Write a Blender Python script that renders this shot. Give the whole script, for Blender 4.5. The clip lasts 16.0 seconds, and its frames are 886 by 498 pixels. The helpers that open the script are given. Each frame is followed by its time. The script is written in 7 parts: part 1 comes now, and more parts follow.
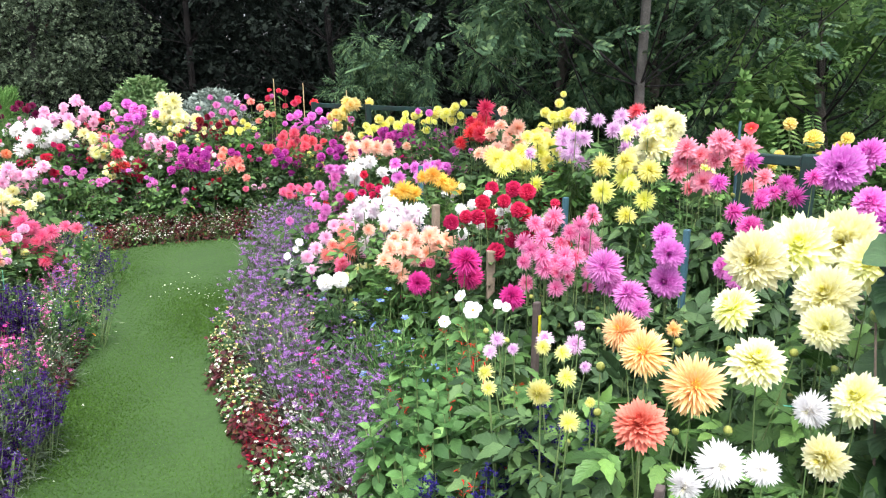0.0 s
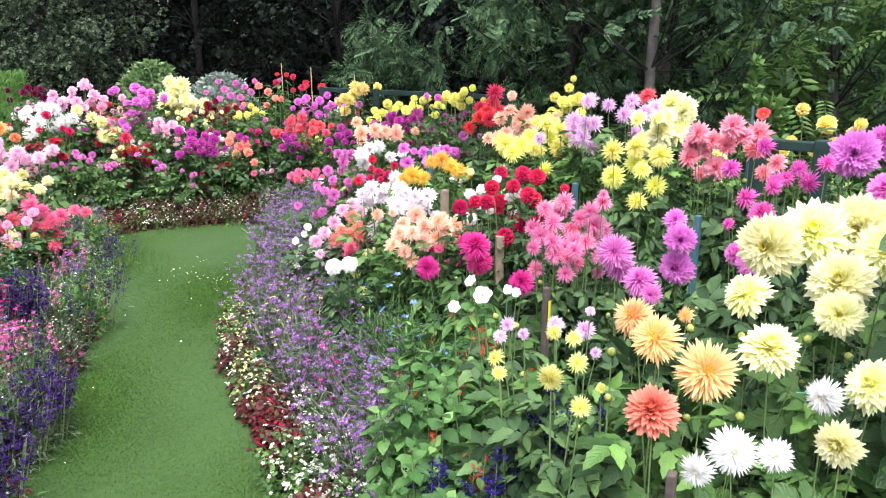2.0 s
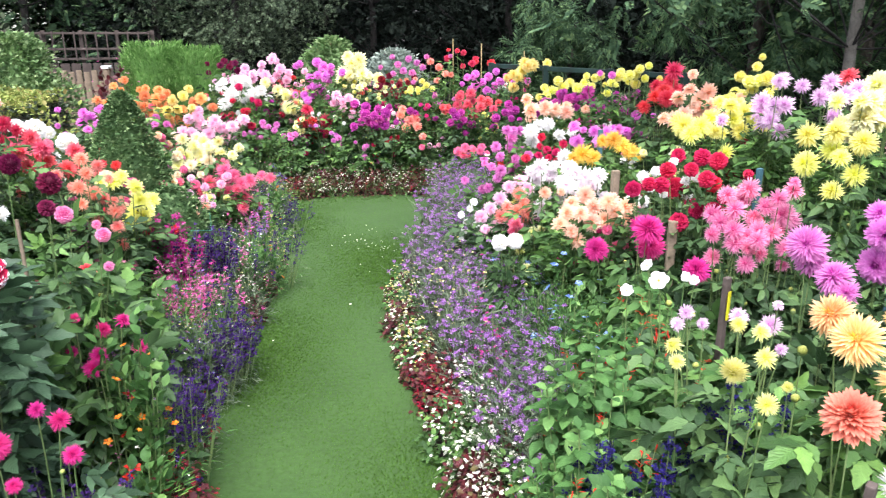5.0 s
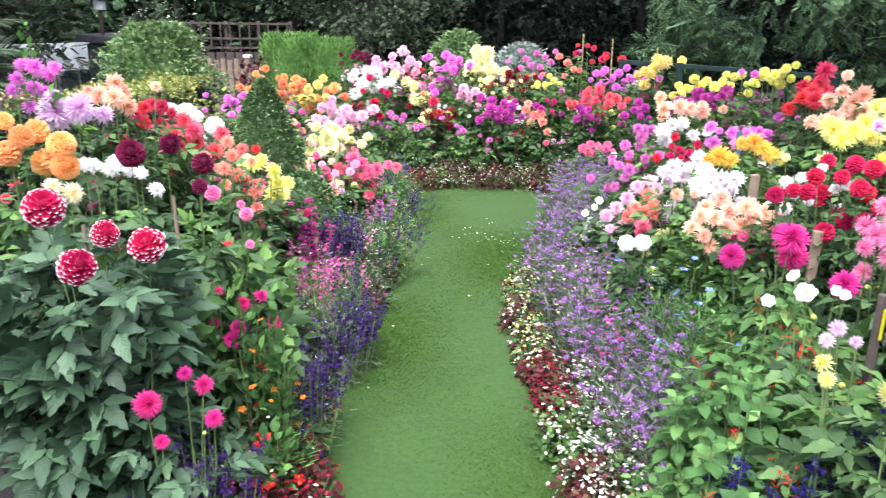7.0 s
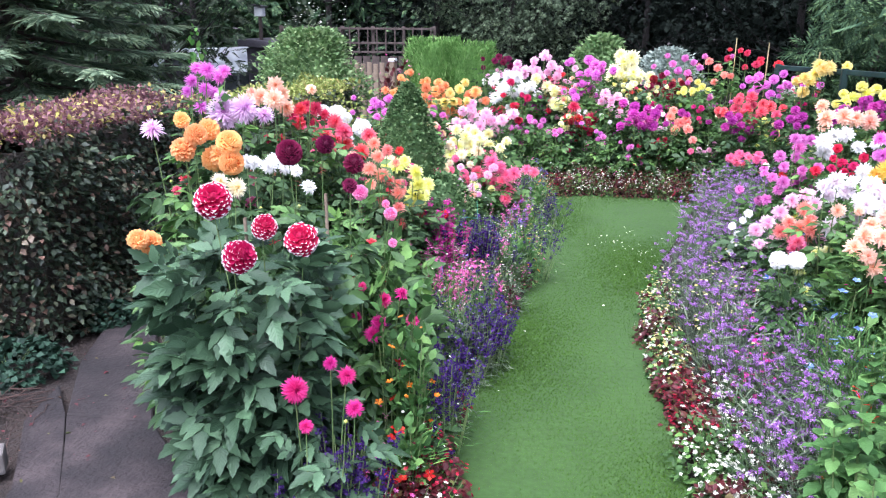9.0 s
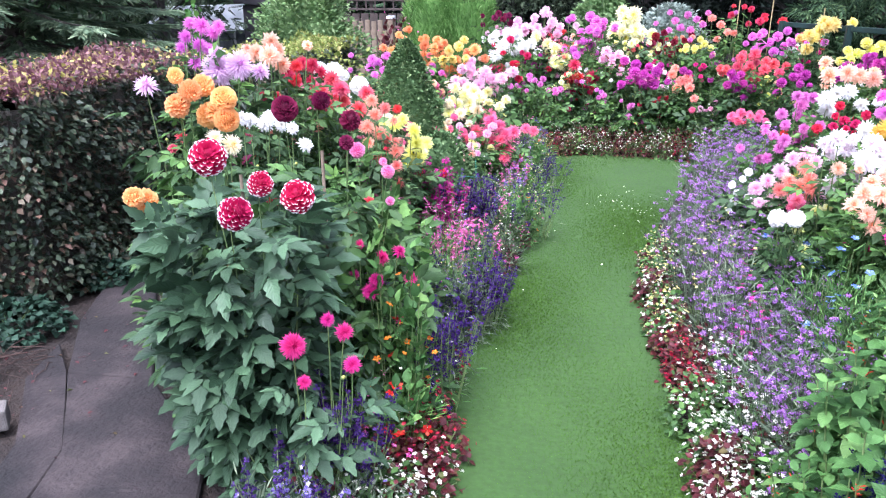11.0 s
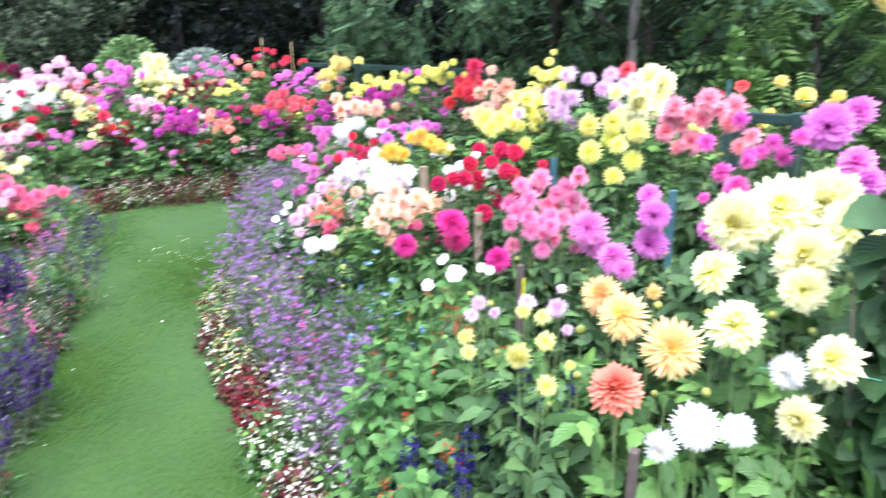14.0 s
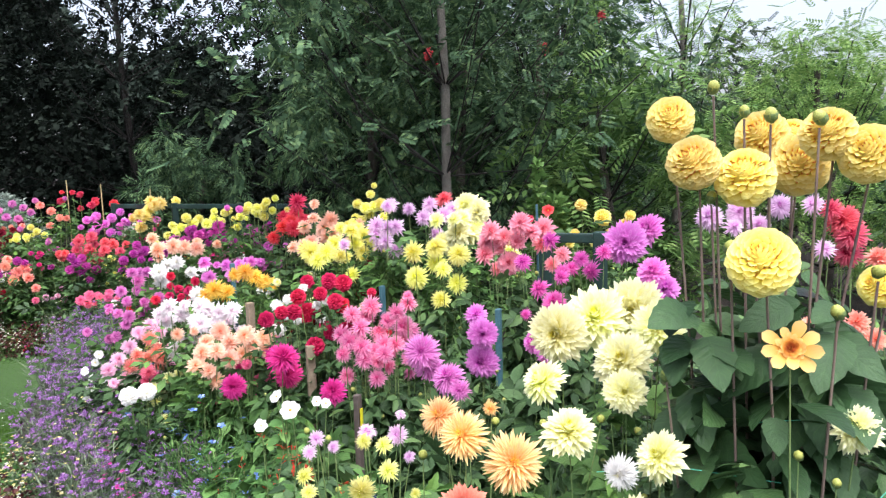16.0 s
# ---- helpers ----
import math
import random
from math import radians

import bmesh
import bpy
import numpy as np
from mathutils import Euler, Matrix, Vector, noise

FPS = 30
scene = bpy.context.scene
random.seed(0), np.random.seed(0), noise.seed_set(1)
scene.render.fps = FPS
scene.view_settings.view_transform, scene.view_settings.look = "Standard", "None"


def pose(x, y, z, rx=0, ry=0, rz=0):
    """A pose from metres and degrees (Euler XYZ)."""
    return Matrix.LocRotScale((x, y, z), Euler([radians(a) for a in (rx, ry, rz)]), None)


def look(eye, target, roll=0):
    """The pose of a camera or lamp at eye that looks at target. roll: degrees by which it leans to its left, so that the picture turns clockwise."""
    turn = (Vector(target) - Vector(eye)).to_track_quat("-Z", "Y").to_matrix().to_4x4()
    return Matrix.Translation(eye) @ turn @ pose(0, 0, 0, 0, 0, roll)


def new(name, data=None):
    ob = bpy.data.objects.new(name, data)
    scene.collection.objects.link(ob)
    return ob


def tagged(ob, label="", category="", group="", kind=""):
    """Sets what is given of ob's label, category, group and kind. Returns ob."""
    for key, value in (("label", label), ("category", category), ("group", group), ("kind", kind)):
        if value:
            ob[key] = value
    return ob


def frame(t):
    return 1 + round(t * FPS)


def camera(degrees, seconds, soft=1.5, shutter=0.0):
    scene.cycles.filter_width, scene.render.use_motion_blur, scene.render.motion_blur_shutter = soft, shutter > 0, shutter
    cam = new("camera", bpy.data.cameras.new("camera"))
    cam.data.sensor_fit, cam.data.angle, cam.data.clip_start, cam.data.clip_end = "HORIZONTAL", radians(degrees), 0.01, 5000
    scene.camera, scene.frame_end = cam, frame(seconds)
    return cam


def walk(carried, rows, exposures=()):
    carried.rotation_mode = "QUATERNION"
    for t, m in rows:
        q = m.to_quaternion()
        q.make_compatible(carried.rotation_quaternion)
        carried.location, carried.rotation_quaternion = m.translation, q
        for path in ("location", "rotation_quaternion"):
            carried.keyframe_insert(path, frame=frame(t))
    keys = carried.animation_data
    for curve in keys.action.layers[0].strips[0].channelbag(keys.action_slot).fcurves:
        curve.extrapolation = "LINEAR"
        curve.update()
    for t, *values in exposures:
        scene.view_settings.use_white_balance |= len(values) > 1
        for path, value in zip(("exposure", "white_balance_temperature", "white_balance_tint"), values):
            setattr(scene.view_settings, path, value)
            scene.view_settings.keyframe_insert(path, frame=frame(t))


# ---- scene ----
cam = camera(62.2, 16.0, soft=1.15, shutter=0.55)
PATH = [
    (0.0, (0.064, 0.052, 1.687), (1.527, 3.648, 0.724), 0.00),
    (0.5, (0.066, 0.054, 1.687), (1.548, 3.634, 0.694), 0.07),
    (1.0, (0.062, 0.051, 1.690), (1.531, 3.635, 0.690), -0.08),
    (1.5, (0.063, 0.056, 1.685), (1.509, 3.649, 0.685), -0.11),
    (2.0, (0.058, 0.062, 1.682), (1.479, 3.654, 0.644), 0.11),
    (2.5, (0.048, 0.062, 1.681), (1.402, 3.671, 0.613), 0.15),
    (3.0, (0.035, 0.061, 1.684), (1.247, 3.711, 0.582), -0.02),
    (3.5, (0.024, 0.061, 1.685), (1.053, 3.762, 0.572), -0.26),
    (6.0, (-0.026, 0.063, 1.684), (0.332, 3.869, 0.507), 0.62),
    (6.5, (-0.041, 0.063, 1.683), (0.160, 3.879, 0.500), 0.81),
    (7.0, (-0.059, 0.063, 1.682), (-0.059, 3.882, 0.493), 0.71),
    (7.5, (-0.073, 0.059, 1.685), (-0.291, 3.875, 0.505), 0.29),
    (8.0, (-0.087, 0.054, 1.686), (-0.541, 3.853, 0.520), 0.02),
    (8.5, (-0.094, 0.049, 1.686), (-0.714, 3.825, 0.521), 0.24),
    (9.0, (-0.095, 0.050, 1.687), (-0.793, 3.809, 0.511), 0.38),
    (9.2, (-0.095, 0.050, 1.687), (-0.811, 3.805, 0.508), 0.38),
    (11.3, (-0.086, 0.054, 1.671), (-0.755, 3.746, 0.285), 0.46),
    (11.5, (-0.086, 0.054, 1.671), (-0.717, 3.757, 0.296), 0.46),
    (12.0, (-0.052, 0.052, 1.676), (-0.446, 3.801, 0.338), 0.57),
    (12.5, (-0.017, 0.050, 1.678), (-0.045, 3.833, 0.379), 0.30),
    (13.0, (0.020, 0.041, 1.679), (0.427, 3.814, 0.415), 0.08),
    (13.5, (0.065, 0.052, 1.679), (0.911, 3.763, 0.450), -0.44),
    (14.0, (0.105, 0.054, 1.692), (1.569, 3.587, 0.520), -0.35),
    (14.5, (0.100, 0.053, 1.683), (2.021, 3.442, 0.779), -1.09),
    (15.0, (0.099, 0.053, 1.683), (2.303, 3.294, 0.886), -0.69),
    (15.5, (0.100, 0.054, 1.683), (2.370, 3.294, 1.097), -1.21),
    (16.0, (0.100, 0.054, 1.682), (2.442, 3.259, 1.192), -1.52),
]
walk(cam, [(t, look(eye, target, roll)) for t, eye, target, roll in PATH], exposures=[(0.0, 1.35, 6050, 14), (3.0, 1.37, 6050, 14), (4.5, 1.48, 6050, 14), (6.5, 1.6, 6000, 15), (8.5, 1.53, 5550, 21), (12.5, 1.76, 5450, 22), (13.5, 1.8, 5450, 17), (14.0, 1.77, 5550, 13), (14.5, 1.58, 5700, 14), (15.0, 1.28, 5900, 15), (16.0, 1.2, 6050, 14)])

# ---- daylight: bright overcast ----
world = bpy.data.worlds.new("overcast_sky")
scene.world = world
world.use_nodes = True
wn, wl = world.node_tree.nodes, world.node_tree.links
sky = wn.new("ShaderNodeTexSky")
sky.sky_type = "NISHITA"
sky.sun_disc = False
sky.sun_elevation, sky.sun_rotation = radians(68), radians(198)
sky.air_density, sky.dust_density, sky.ozone_density = 1.0, 4.5, 1.0
cloud = wn.new("ShaderNodeHueSaturation")  # thin cloud takes most of the blue away
cloud.inputs["Saturation"].default_value = 0.45
wl.new(sky.outputs[0], cloud.inputs["Color"])
wl.new(cloud.outputs[0], wn["Background"].inputs["Color"])
wn["Background"].inputs["Strength"].default_value = 0.15
sun_data = bpy.data.lights.new("sun", "SUN")
sun_data.energy, sun_data.angle, sun_data.color = 2.6, radians(60), (1.0, 0.96, 0.9)
sun = new("sun", sun_data)
sun.matrix_world = look((-1.5, -4.5, 12.0), (0, 0, 0))


# ---- materials ----
def rgb(h):
    c = [int(h[i:i + 2], 16) / 255 for i in (0, 2, 4)]
    return tuple(v / 12.92 if v <= 0.04045 else ((v + 0.055) / 1.055) ** 2.4 for v in c) + (1.0,)


def nodes(name):
    m = bpy.data.materials.new(name)
    m.use_nodes = True
    n, l = m.node_tree.nodes, m.node_tree.links
    return m, n, l, n["Principled BSDF"], n["Material Output"]


def ramp(n, stops):
    r = n.new("ShaderNodeValToRGB")
    e = r.color_ramp.elements
    while len(e) < len(stops):
        e.new(0.5)
    for k, (p, c) in enumerate(stops):
        e[k].position, e[k].color = p, c
    return r


def blend(n, l, kind, fac, a, b):
    x = n.new("ShaderNodeMix")
    x.data_type, x.blend_type = "RGBA", kind
    for sock, v in ((x.inputs[0], fac), (x.inputs[6], a), (x.inputs[7], b)):
        if hasattr(v, "is_linked"):
            l.new(v, sock)
        else:
            sock.default_value = v
    return x.outputs[2]


def grain(n, l, scale, detail=4.0, coords="Object"):
    c = n.new("ShaderNodeTexCoord")
    t = n.new("ShaderNodeTexNoise")
    t.inputs["Scale"].default_value, t.inputs["Detail"].default_value = scale, detail
    l.new(c.outputs[coords], t.inputs["Vector"])
    return t.outputs[0]


def relief(n, l, shader, height, strength, distance):
    b = n.new("ShaderNodeBump")
    b.inputs["Strength"].default_value, b.inputs["Distance"].default_value = strength, distance
    l.new(height, b.inputs["Height"])
    l.new(b.outputs[0], shader.inputs["Normal"])


def thin(n, l, shader, out, colour, share):
    """Lets a share of the light through a petal or a leaf."""
    tr, mx = n.new("ShaderNodeBsdfTranslucent"), n.new("ShaderNodeMixShader")
    l.new(colour, tr.inputs["Color"])
    mx.inputs[0].default_value = share
    l.new(shader.outputs[0], mx.inputs[1])
    l.new(tr.outputs[0], mx.inputs[2])
    l.new(mx.outputs[0], out.inputs["Surface"])


def petal_material(name, base, tip, heart=None):
    m, n, l, s, out = nodes(name)
    uv = n.new("ShaderNodeUVMap")
    sep = n.new("ShaderNodeSeparateXYZ")
    l.new(uv.outputs[0], sep.inputs[0])
    stops = [(0.0, heart or base), (0.1 if name in ("petal_ballyellow", "petal_apball") else 0.35, base), (1.0, tip)] if name != "petal_bicolor" else [(0.0, heart), (0.55, base), (0.80, base), (0.90, tip)]
    r = ramp(n, stops)
    l.new(sep.outputs[1], r.inputs[0])
    info = n.new("ShaderNodeObjectInfo")
    hsv = n.new("ShaderNodeHueSaturation")
    vary = n.new("ShaderNodeMapRange")
    vary.inputs["To Min"].default_value, vary.inputs["To Max"].default_value = 0.88, 1.1
    l.new(info.outputs["Random"], vary.inputs["Value"])
    l.new(vary.outputs[0], hsv.inputs["Value"])
    hue = n.new("ShaderNodeMapRange")
    hue.inputs["To Min"].default_value, hue.inputs["To Max"].default_value = 0.487, 0.513
    l.new(info.outputs["Random"], hue.inputs["Value"])
    l.new(hue.outputs[0], hsv.inputs["Hue"])
    l.new(r.outputs[0], hsv.inputs["Color"])
    veins = n.new("ShaderNodeTexWave")
    veins.inputs["Scale"].default_value, veins.inputs["Distortion"].default_value = 3.0, 1.0
    l.new(uv.outputs[0], veins.inputs["Vector"])
    col = blend(n, l, "MULTIPLY", 0.1, hsv.outputs[0], veins.outputs[0])
    l.new(col, s.inputs["Base Color"])
    s.inputs["Roughness"].default_value = 0.62
    s.inputs["Specular IOR Level"].default_value = 0.25
    thin(n, l, s, out, col, 0.42)
    return m


def leaf_material(name, dark, light, rough=0.5, share=0.22, accent=None, mottle=0.8):
    m, n, l, s, out = nodes(name)
    geo = n.new("ShaderNodeNewGeometry")
    stops = [(0.0, dark), (0.75, light), (1.0, accent or light)]
    r = ramp(n, stops)
    l.new(geo.outputs["Random Per Island"], r.inputs[0])
    big = grain(n, l, 2.3, 3)
    sh = ramp(n, [(0.3, (0.62, 0.66, 0.62, 1)), (0.7, (1.12, 1.1, 1.0, 1))])
    l.new(big, sh.inputs[0])
    col = blend(n, l, "MULTIPLY", mottle, r.outputs[0], sh.outputs[0])
    fine = grain(n, l, 55, 3)
    col = blend(n, l, "OVERLAY", 0.25, col, fine)
    # midrib and side veins from the leaf's own coordinates
    uv, sep = n.new("ShaderNodeUVMap"), n.new("ShaderNodeSeparateXYZ")
    l.new(uv.outputs[0], sep.inputs[0])
    off, mid, side, wave, rib = (n.new("ShaderNodeMath") for _ in range(5))
    off.operation, off.inputs[1].default_value = "SUBTRACT", 0.5
    l.new(sep.outputs[0], off.inputs[0])
    mid.operation = "ABSOLUTE"
    l.new(off.outputs[0], mid.inputs[0])
    side.operation, side.inputs[1].default_value = "MULTIPLY_ADD", -0.55
    l.new(mid.outputs[0], side.inputs[0])
    l.new(sep.outputs[1], side.inputs[2])
    wave.operation, wave.inputs[1].default_value = "PINGPONG", 0.07
    l.new(side.outputs[0], wave.inputs[0])
    rib.operation = "MINIMUM"
    l.new(mid.outputs[0], rib.inputs[0])
    l.new(wave.outputs[0], rib.inputs[1])
    vein = ramp(n, [(0.0, (1.35, 1.3, 1.2, 1)), (0.018, (0.95, 0.96, 0.95, 1)), (0.07, (1.04, 1.04, 1.04, 1))])
    l.new(rib.outputs[0], vein.inputs[0])
    col = blend(n, l, "MULTIPLY", 0.75, col, vein.outputs[0])
    l.new(col, s.inputs["Base Color"])
    s.inputs["Roughness"].default_value = rough
    s.inputs["Specular IOR Level"].default_value = 0.28 if rough < 0.44 else 0.2 if rough < 0.55 else 0.1
    cells = n.new("ShaderNodeMath")
    cells.operation, cells.inputs[1].default_value = "MULTIPLY_ADD", 9.0
    l.new(rib.outputs[0], cells.inputs[0])
    l.new(grain(n, l, 120, 2), cells.inputs[2])
    relief(n, l, s, cells.outputs[0], 0.35, 0.004)
    thin(n, l, s, out, col, share)
    return m


def plain_material(name, a, b, scale, rough=0.8, bump=0.3, depth=0.01, metal=0.0):
    m, n, l, s, out = nodes(name)
    big, fine = grain(n, l, scale, 5), grain(n, l, scale * 14, 4)
    r = ramp(n, [(0.32, a), (0.68, b)])
    l.new(big, r.inputs[0])
    col = blend(n, l, "OVERLAY", 0.45, r.outputs[0], fine)
    l.new(col, s.inputs["Base Color"])
    s.inputs["Roughness"].default_value, s.inputs["Metallic"].default_value = rough, metal
    relief(n, l, s, fine, bump, depth)
    return m


COLOURS = {  # heart, body, tip of a petal
    "white": ("E9E6B8", "F3F1EE", "F7F6F4"), "blush": ("E8B4CC", "F4E6EC", "F9F4F6"), "cream": ("EBC66A", "F6E3B8", "F8EFD8"), "lemon": ("E6E048", "F8F59A", "FDFCDA"),
    "yellow": ("E4DC34", "F2EE6A", "F9F6AC"), "lime": ("C4CC34", "ECEA74", "F6F4AE"), "butter": ("E4B02E", "F2DA6A", "F8EAA4"),
    "gold": ("E4981C", "F3C040", "F8D874"), "ballyellow": ("EEA648", "FBE664", "FEF6B0"), "apricot": ("F6D45C", "F8BC72", "FBDAA8"), "openyellow": ("B8582C", "F0B854", "F8D488"), "apball": ("E86A34", "FAAA58", "FDD090"), "orange": ("EA7030", "F29A58", "F8BC88"),
    "peach": ("EE8E58", "F6BC9A", "FBDCC8"), "rust": ("D4503A", "E8805E", "F2A88A"), "coral": ("E65A4A", "F28C7A", "F8B8A8"),
    "coralred": ("C41E40", "E44C66", "F2848E"), "salmon": ("DE4A6C", "F2889A", "FABECA"), "salmonp": ("E0407C", "EE6A92", "F492AE"),
    "pink": ("D83C82", "EE78AA", "FBBAD6"), "palepink": ("E070AC", "F2B0D0", "FAD8E8"), "hotpink": ("BC2090", "E256B6", "F08CD0"),
    "orchid": ("B832AA", "E268CE", "F2A6E4"), "orchidp": ("B03A96", "D468B8", "E89AD0"), "mauve": ("B8389E", "DC70C4", "EEA6DC"),
    "lilac": ("C46CBC", "E8B8E2", "F6DEF2"), "violet": ("8A1678", "B43098", "D062B4"), "magenta": ("9A1058", "D42280", "E44C9C"),
    "crimson": ("8A0A32", "C8164C", "DA3C68"), "red": ("AC1034", "D62646", "E65E70"), "darkred": ("3A0614", "740E26", "8E2038"),
    "burgundy": ("360620", "6A0E3A", "862450"), "bicolor": ("96083E", "BC1450", "F8F0F4"),
}
PETAL = {k: petal_material("petal_" + k, rgb(v[1]), rgb(v[2]), rgb(v[0])) for k, v in COLOURS.items()}
LEAF = leaf_material("dahlia_leaf", rgb("34502A"), rgb("577A42"), 0.42, 0.24, rgb("749A50"))
LEAF_DEEP = leaf_material("deep_green_leaf", rgb("2C4229"), rgb("4A6440"), 0.45, 0.2, rgb("668450"))
LEAF_BLUE = leaf_material("blue_green_leaf", rgb("263A2A"), rgb("405842"), 0.42, 0.19, rgb("5A785A"))
LEAF_BROAD = leaf_material("broad_dark_leaf", rgb("283E28"), rgb("42603C"), 0.4, 0.2, rgb("5A7A4A"))
LEAF_FRESH = leaf_material("fresh_green_leaf", rgb("447A38"), rgb("79A85A"), 0.5, 0.28, rgb("9CC06A"))
LEAF_SALVIA = leaf_material("salvia_leaf", rgb("36582E"), rgb("588046"), 0.5, 0.25, rgb("80A660"))
LEAF_GREY = leaf_material("grey_green_leaf", rgb("4A584A"), rgb("6A7864"), 0.7, 0.2, rgb("88947C"))
LEAF_BRONZE = leaf_material("bronze_leaf", rgb("3E181E"), rgb("642A30"), 0.35, 0.2, rgb("5A6A34"))
LEAF_WOOD = leaf_material("woodland_leaf", rgb("2F4635"), rgb("526C4F"), 0.7, 0.22, rgb("748C60"))
# woodland leaf with the wood's deep shade put into its colour, almost black
LEAF_WOOD_SHADED = leaf_material("shaded_woodland_leaf", rgb("131916"), rgb("1D2520"), 0.85, 0.12, rgb("272F28"))
LEAF_PALE = leaf_material("white_felted_leaf", rgb("6C7A74"), rgb("929E98"), 0.75, 0.25, rgb("B2BCB6"))
LEAF_SPOTTED = leaf_material("grey_tree_leaf", rgb("3E4B3C"), rgb("596852"), 0.7, 0.25, rgb("7A8870"))
LEAF_SILVER = leaf_material("silvery_tree_leaf", rgb("323E34"), rgb("4E5A4A"), 0.75, 0.2, rgb("68745E"))
LEAF_WILLOW = leaf_material("willow_like_leaf", rgb("3C5840"), rgb("607E58"), 0.65, 0.25, rgb("8AA070"))
LEAF_ASH = leaf_material("light_tree_leaf", rgb("567A3E"), rgb("7E9E58"), 0.6, 0.35, rgb("9CB670"))
LEAF_SUMAC = leaf_material("sumac_frond", rgb("466638"), rgb("6A8A4E"), 0.55, 0.3, rgb("8EAA68"))
LEAF_IVY = leaf_material("ivy_leaf", rgb("1C2E25"), rgb("2C4437"), 0.5, 0.12, rgb("3A5545"))
LEAF_HEDGE = leaf_material("hedge_leaf", rgb("28342B"), rgb("505D49"), 0.33, 0.15, rgb("765A50"))
LEAF_GOLD = leaf_material("gold_leaf", rgb("6C7C3C"), rgb("9AA45C"), 0.5, 0.25, rgb("AC9C66"))
# shade and haze of the distant wood are put into this leaf colour
LEAF_FAR = leaf_material("hazy_far_leaf", rgb("26302C"), rgb("36423C"), 0.85, 0.15, rgb("424E46"))
LEAF_HEDGE_TOP = leaf_material("hedge_top_leaf", rgb("64404E"), rgb("8C6668"), 0.4, 0.3, rgb("C0BC62"))
LEAF_APPLE = leaf_material("apple_leaf", rgb("4E6C42"), rgb("7C9866"), 0.5, 0.25, rgb("A6BA8C"))
LEAF_CONIFER = leaf_material("conifer_spray", rgb("4E7A3A"), rgb("78A05A"), 0.7, 0.25, rgb("98B878"))
LEAF_SPRUCE = leaf_material("spruce_needle", rgb("566C58"), rgb("82967A"), 0.65, 0.3, rgb("A2B292"))
LEAF_BOX = leaf_material("box_leaf", rgb("3A5534"), rgb("637F54"), 0.58, 0.2, rgb("94AA7C"))
STEM = plain_material("green_stem", rgb("4C6A38"), rgb("7C8C58"), 8, 0.55, 0.2, 0.002)
STEM_DARK = plain_material("purple_stem", rgb("5E4C4A"), rgb("827266"), 8, 0.5, 0.2, 0.002)
# darkened copy of the bark: shade of crowns and rear woods in the colour
BARK_SHADED = plain_material("shaded_bark", rgb("171513"), rgb("2A2622"), 6, 0.95, 0.8, 0.03)
BARK_GREY = plain_material("grey_bark", rgb("4E4A44"), rgb("726E66"), 6, 0.9, 0.8, 0.02)
BARK = plain_material("bark", rgb("383430"), rgb("5E564C"), 6, 0.9, 0.8, 0.03)
SOIL = plain_material("soil", rgb("1C1511"), rgb("2E241D"), 3, 0.95, 1.0, 0.04)
GRASS_FLOOR = plain_material("turf", rgb("294415"), rgb("304C19"), 2.5, 0.9, 0.35, 0.008)
GRASS = leaf_material("grass_blade", rgb("3C591F"), rgb("456324"), 0.8, 0.35, rgb("52722E"), 0.15)
CONCRETE, cn, cl, cs, _ = nodes("weathered_concrete")
stain = ramp(cn, [(0.36, rgb("110D0D")), (0.5, rgb("201A1A")), (0.64, rgb("352D2C"))])
cl.new(grain(cn, cl, 3.1, 8), stain.inputs[0])
damp = ramp(cn, [(0.42, (0.35, 0.35, 0.36, 1)), (0.5, (1, 1, 1, 1))])
cl.new(grain(cn, cl, 7.3, 3), damp.inputs[0])
worn = blend(cn, cl, "MULTIPLY", 0.55, stain.outputs[0], damp.outputs[0])
cl.new(blend(cn, cl, "OVERLAY", 0.7, worn, grain(cn, cl, 70, 5)), cs.inputs["Base Color"])
cs.inputs["Roughness"].default_value = 0.85
relief(cn, cl, cs, grain(cn, cl, 45, 6), 0.9, 0.012)
WORN_CONCRETE = plain_material("worn_concrete_block", rgb("4E4A47"), rgb("6E6964"), 9, 0.9, 0.5, 0.006)
TWIG = plain_material("dry_twigs", rgb("221612"), rgb("46342C"), 5, 0.9, 0.5, 0.006)
TIMBER = plain_material("weathered_timber", rgb("6A5C4C"), rgb("968672"), 7, 0.85, 0.5, 0.006)
TIMBER_DARK = plain_material("dark_timber", rgb("3A312D"), rgb("584D47"), 5, 0.8, 0.5, 0.006)
STAKE_BLUE = plain_material("blue_green_paint", rgb("2A4C56"), rgb("466A74"), 9, 0.5, 0.2, 0.003)
RAIL_GREEN = plain_material("dark_green_paint", rgb("142824"), rgb("223C37"), 9, 0.45, 0.2, 0.003)
CANE = plain_material("bamboo_cane", rgb("A09060"), rgb("C8B888"), 12, 0.6, 0.3, 0.003)
ROOF_PALE = plain_material("pale_roof_sheet", rgb("C4CACE"), rgb("E2E6E8"), 3, 0.5, 0.2, 0.004)
PANEL_WHITE = plain_material("white_painted_board", rgb("C8CCCC"), rgb("E4E6E4"), 4, 0.6, 0.2, 0.004)
PANEL_GREY = plain_material("weathered_grey_board", rgb("5A6064"), rgb("7E8488"), 4, 0.7, 0.3, 0.004)
WALL_DARK = plain_material("dark_stained_board", rgb("2C2A2C"), rgb("46424A"), 4, 0.7, 0.4, 0.004)
TWINE = plain_material("green_twine", rgb("2E8A72"), rgb("54B096"), 20, 0.6, 0.2, 0.001)
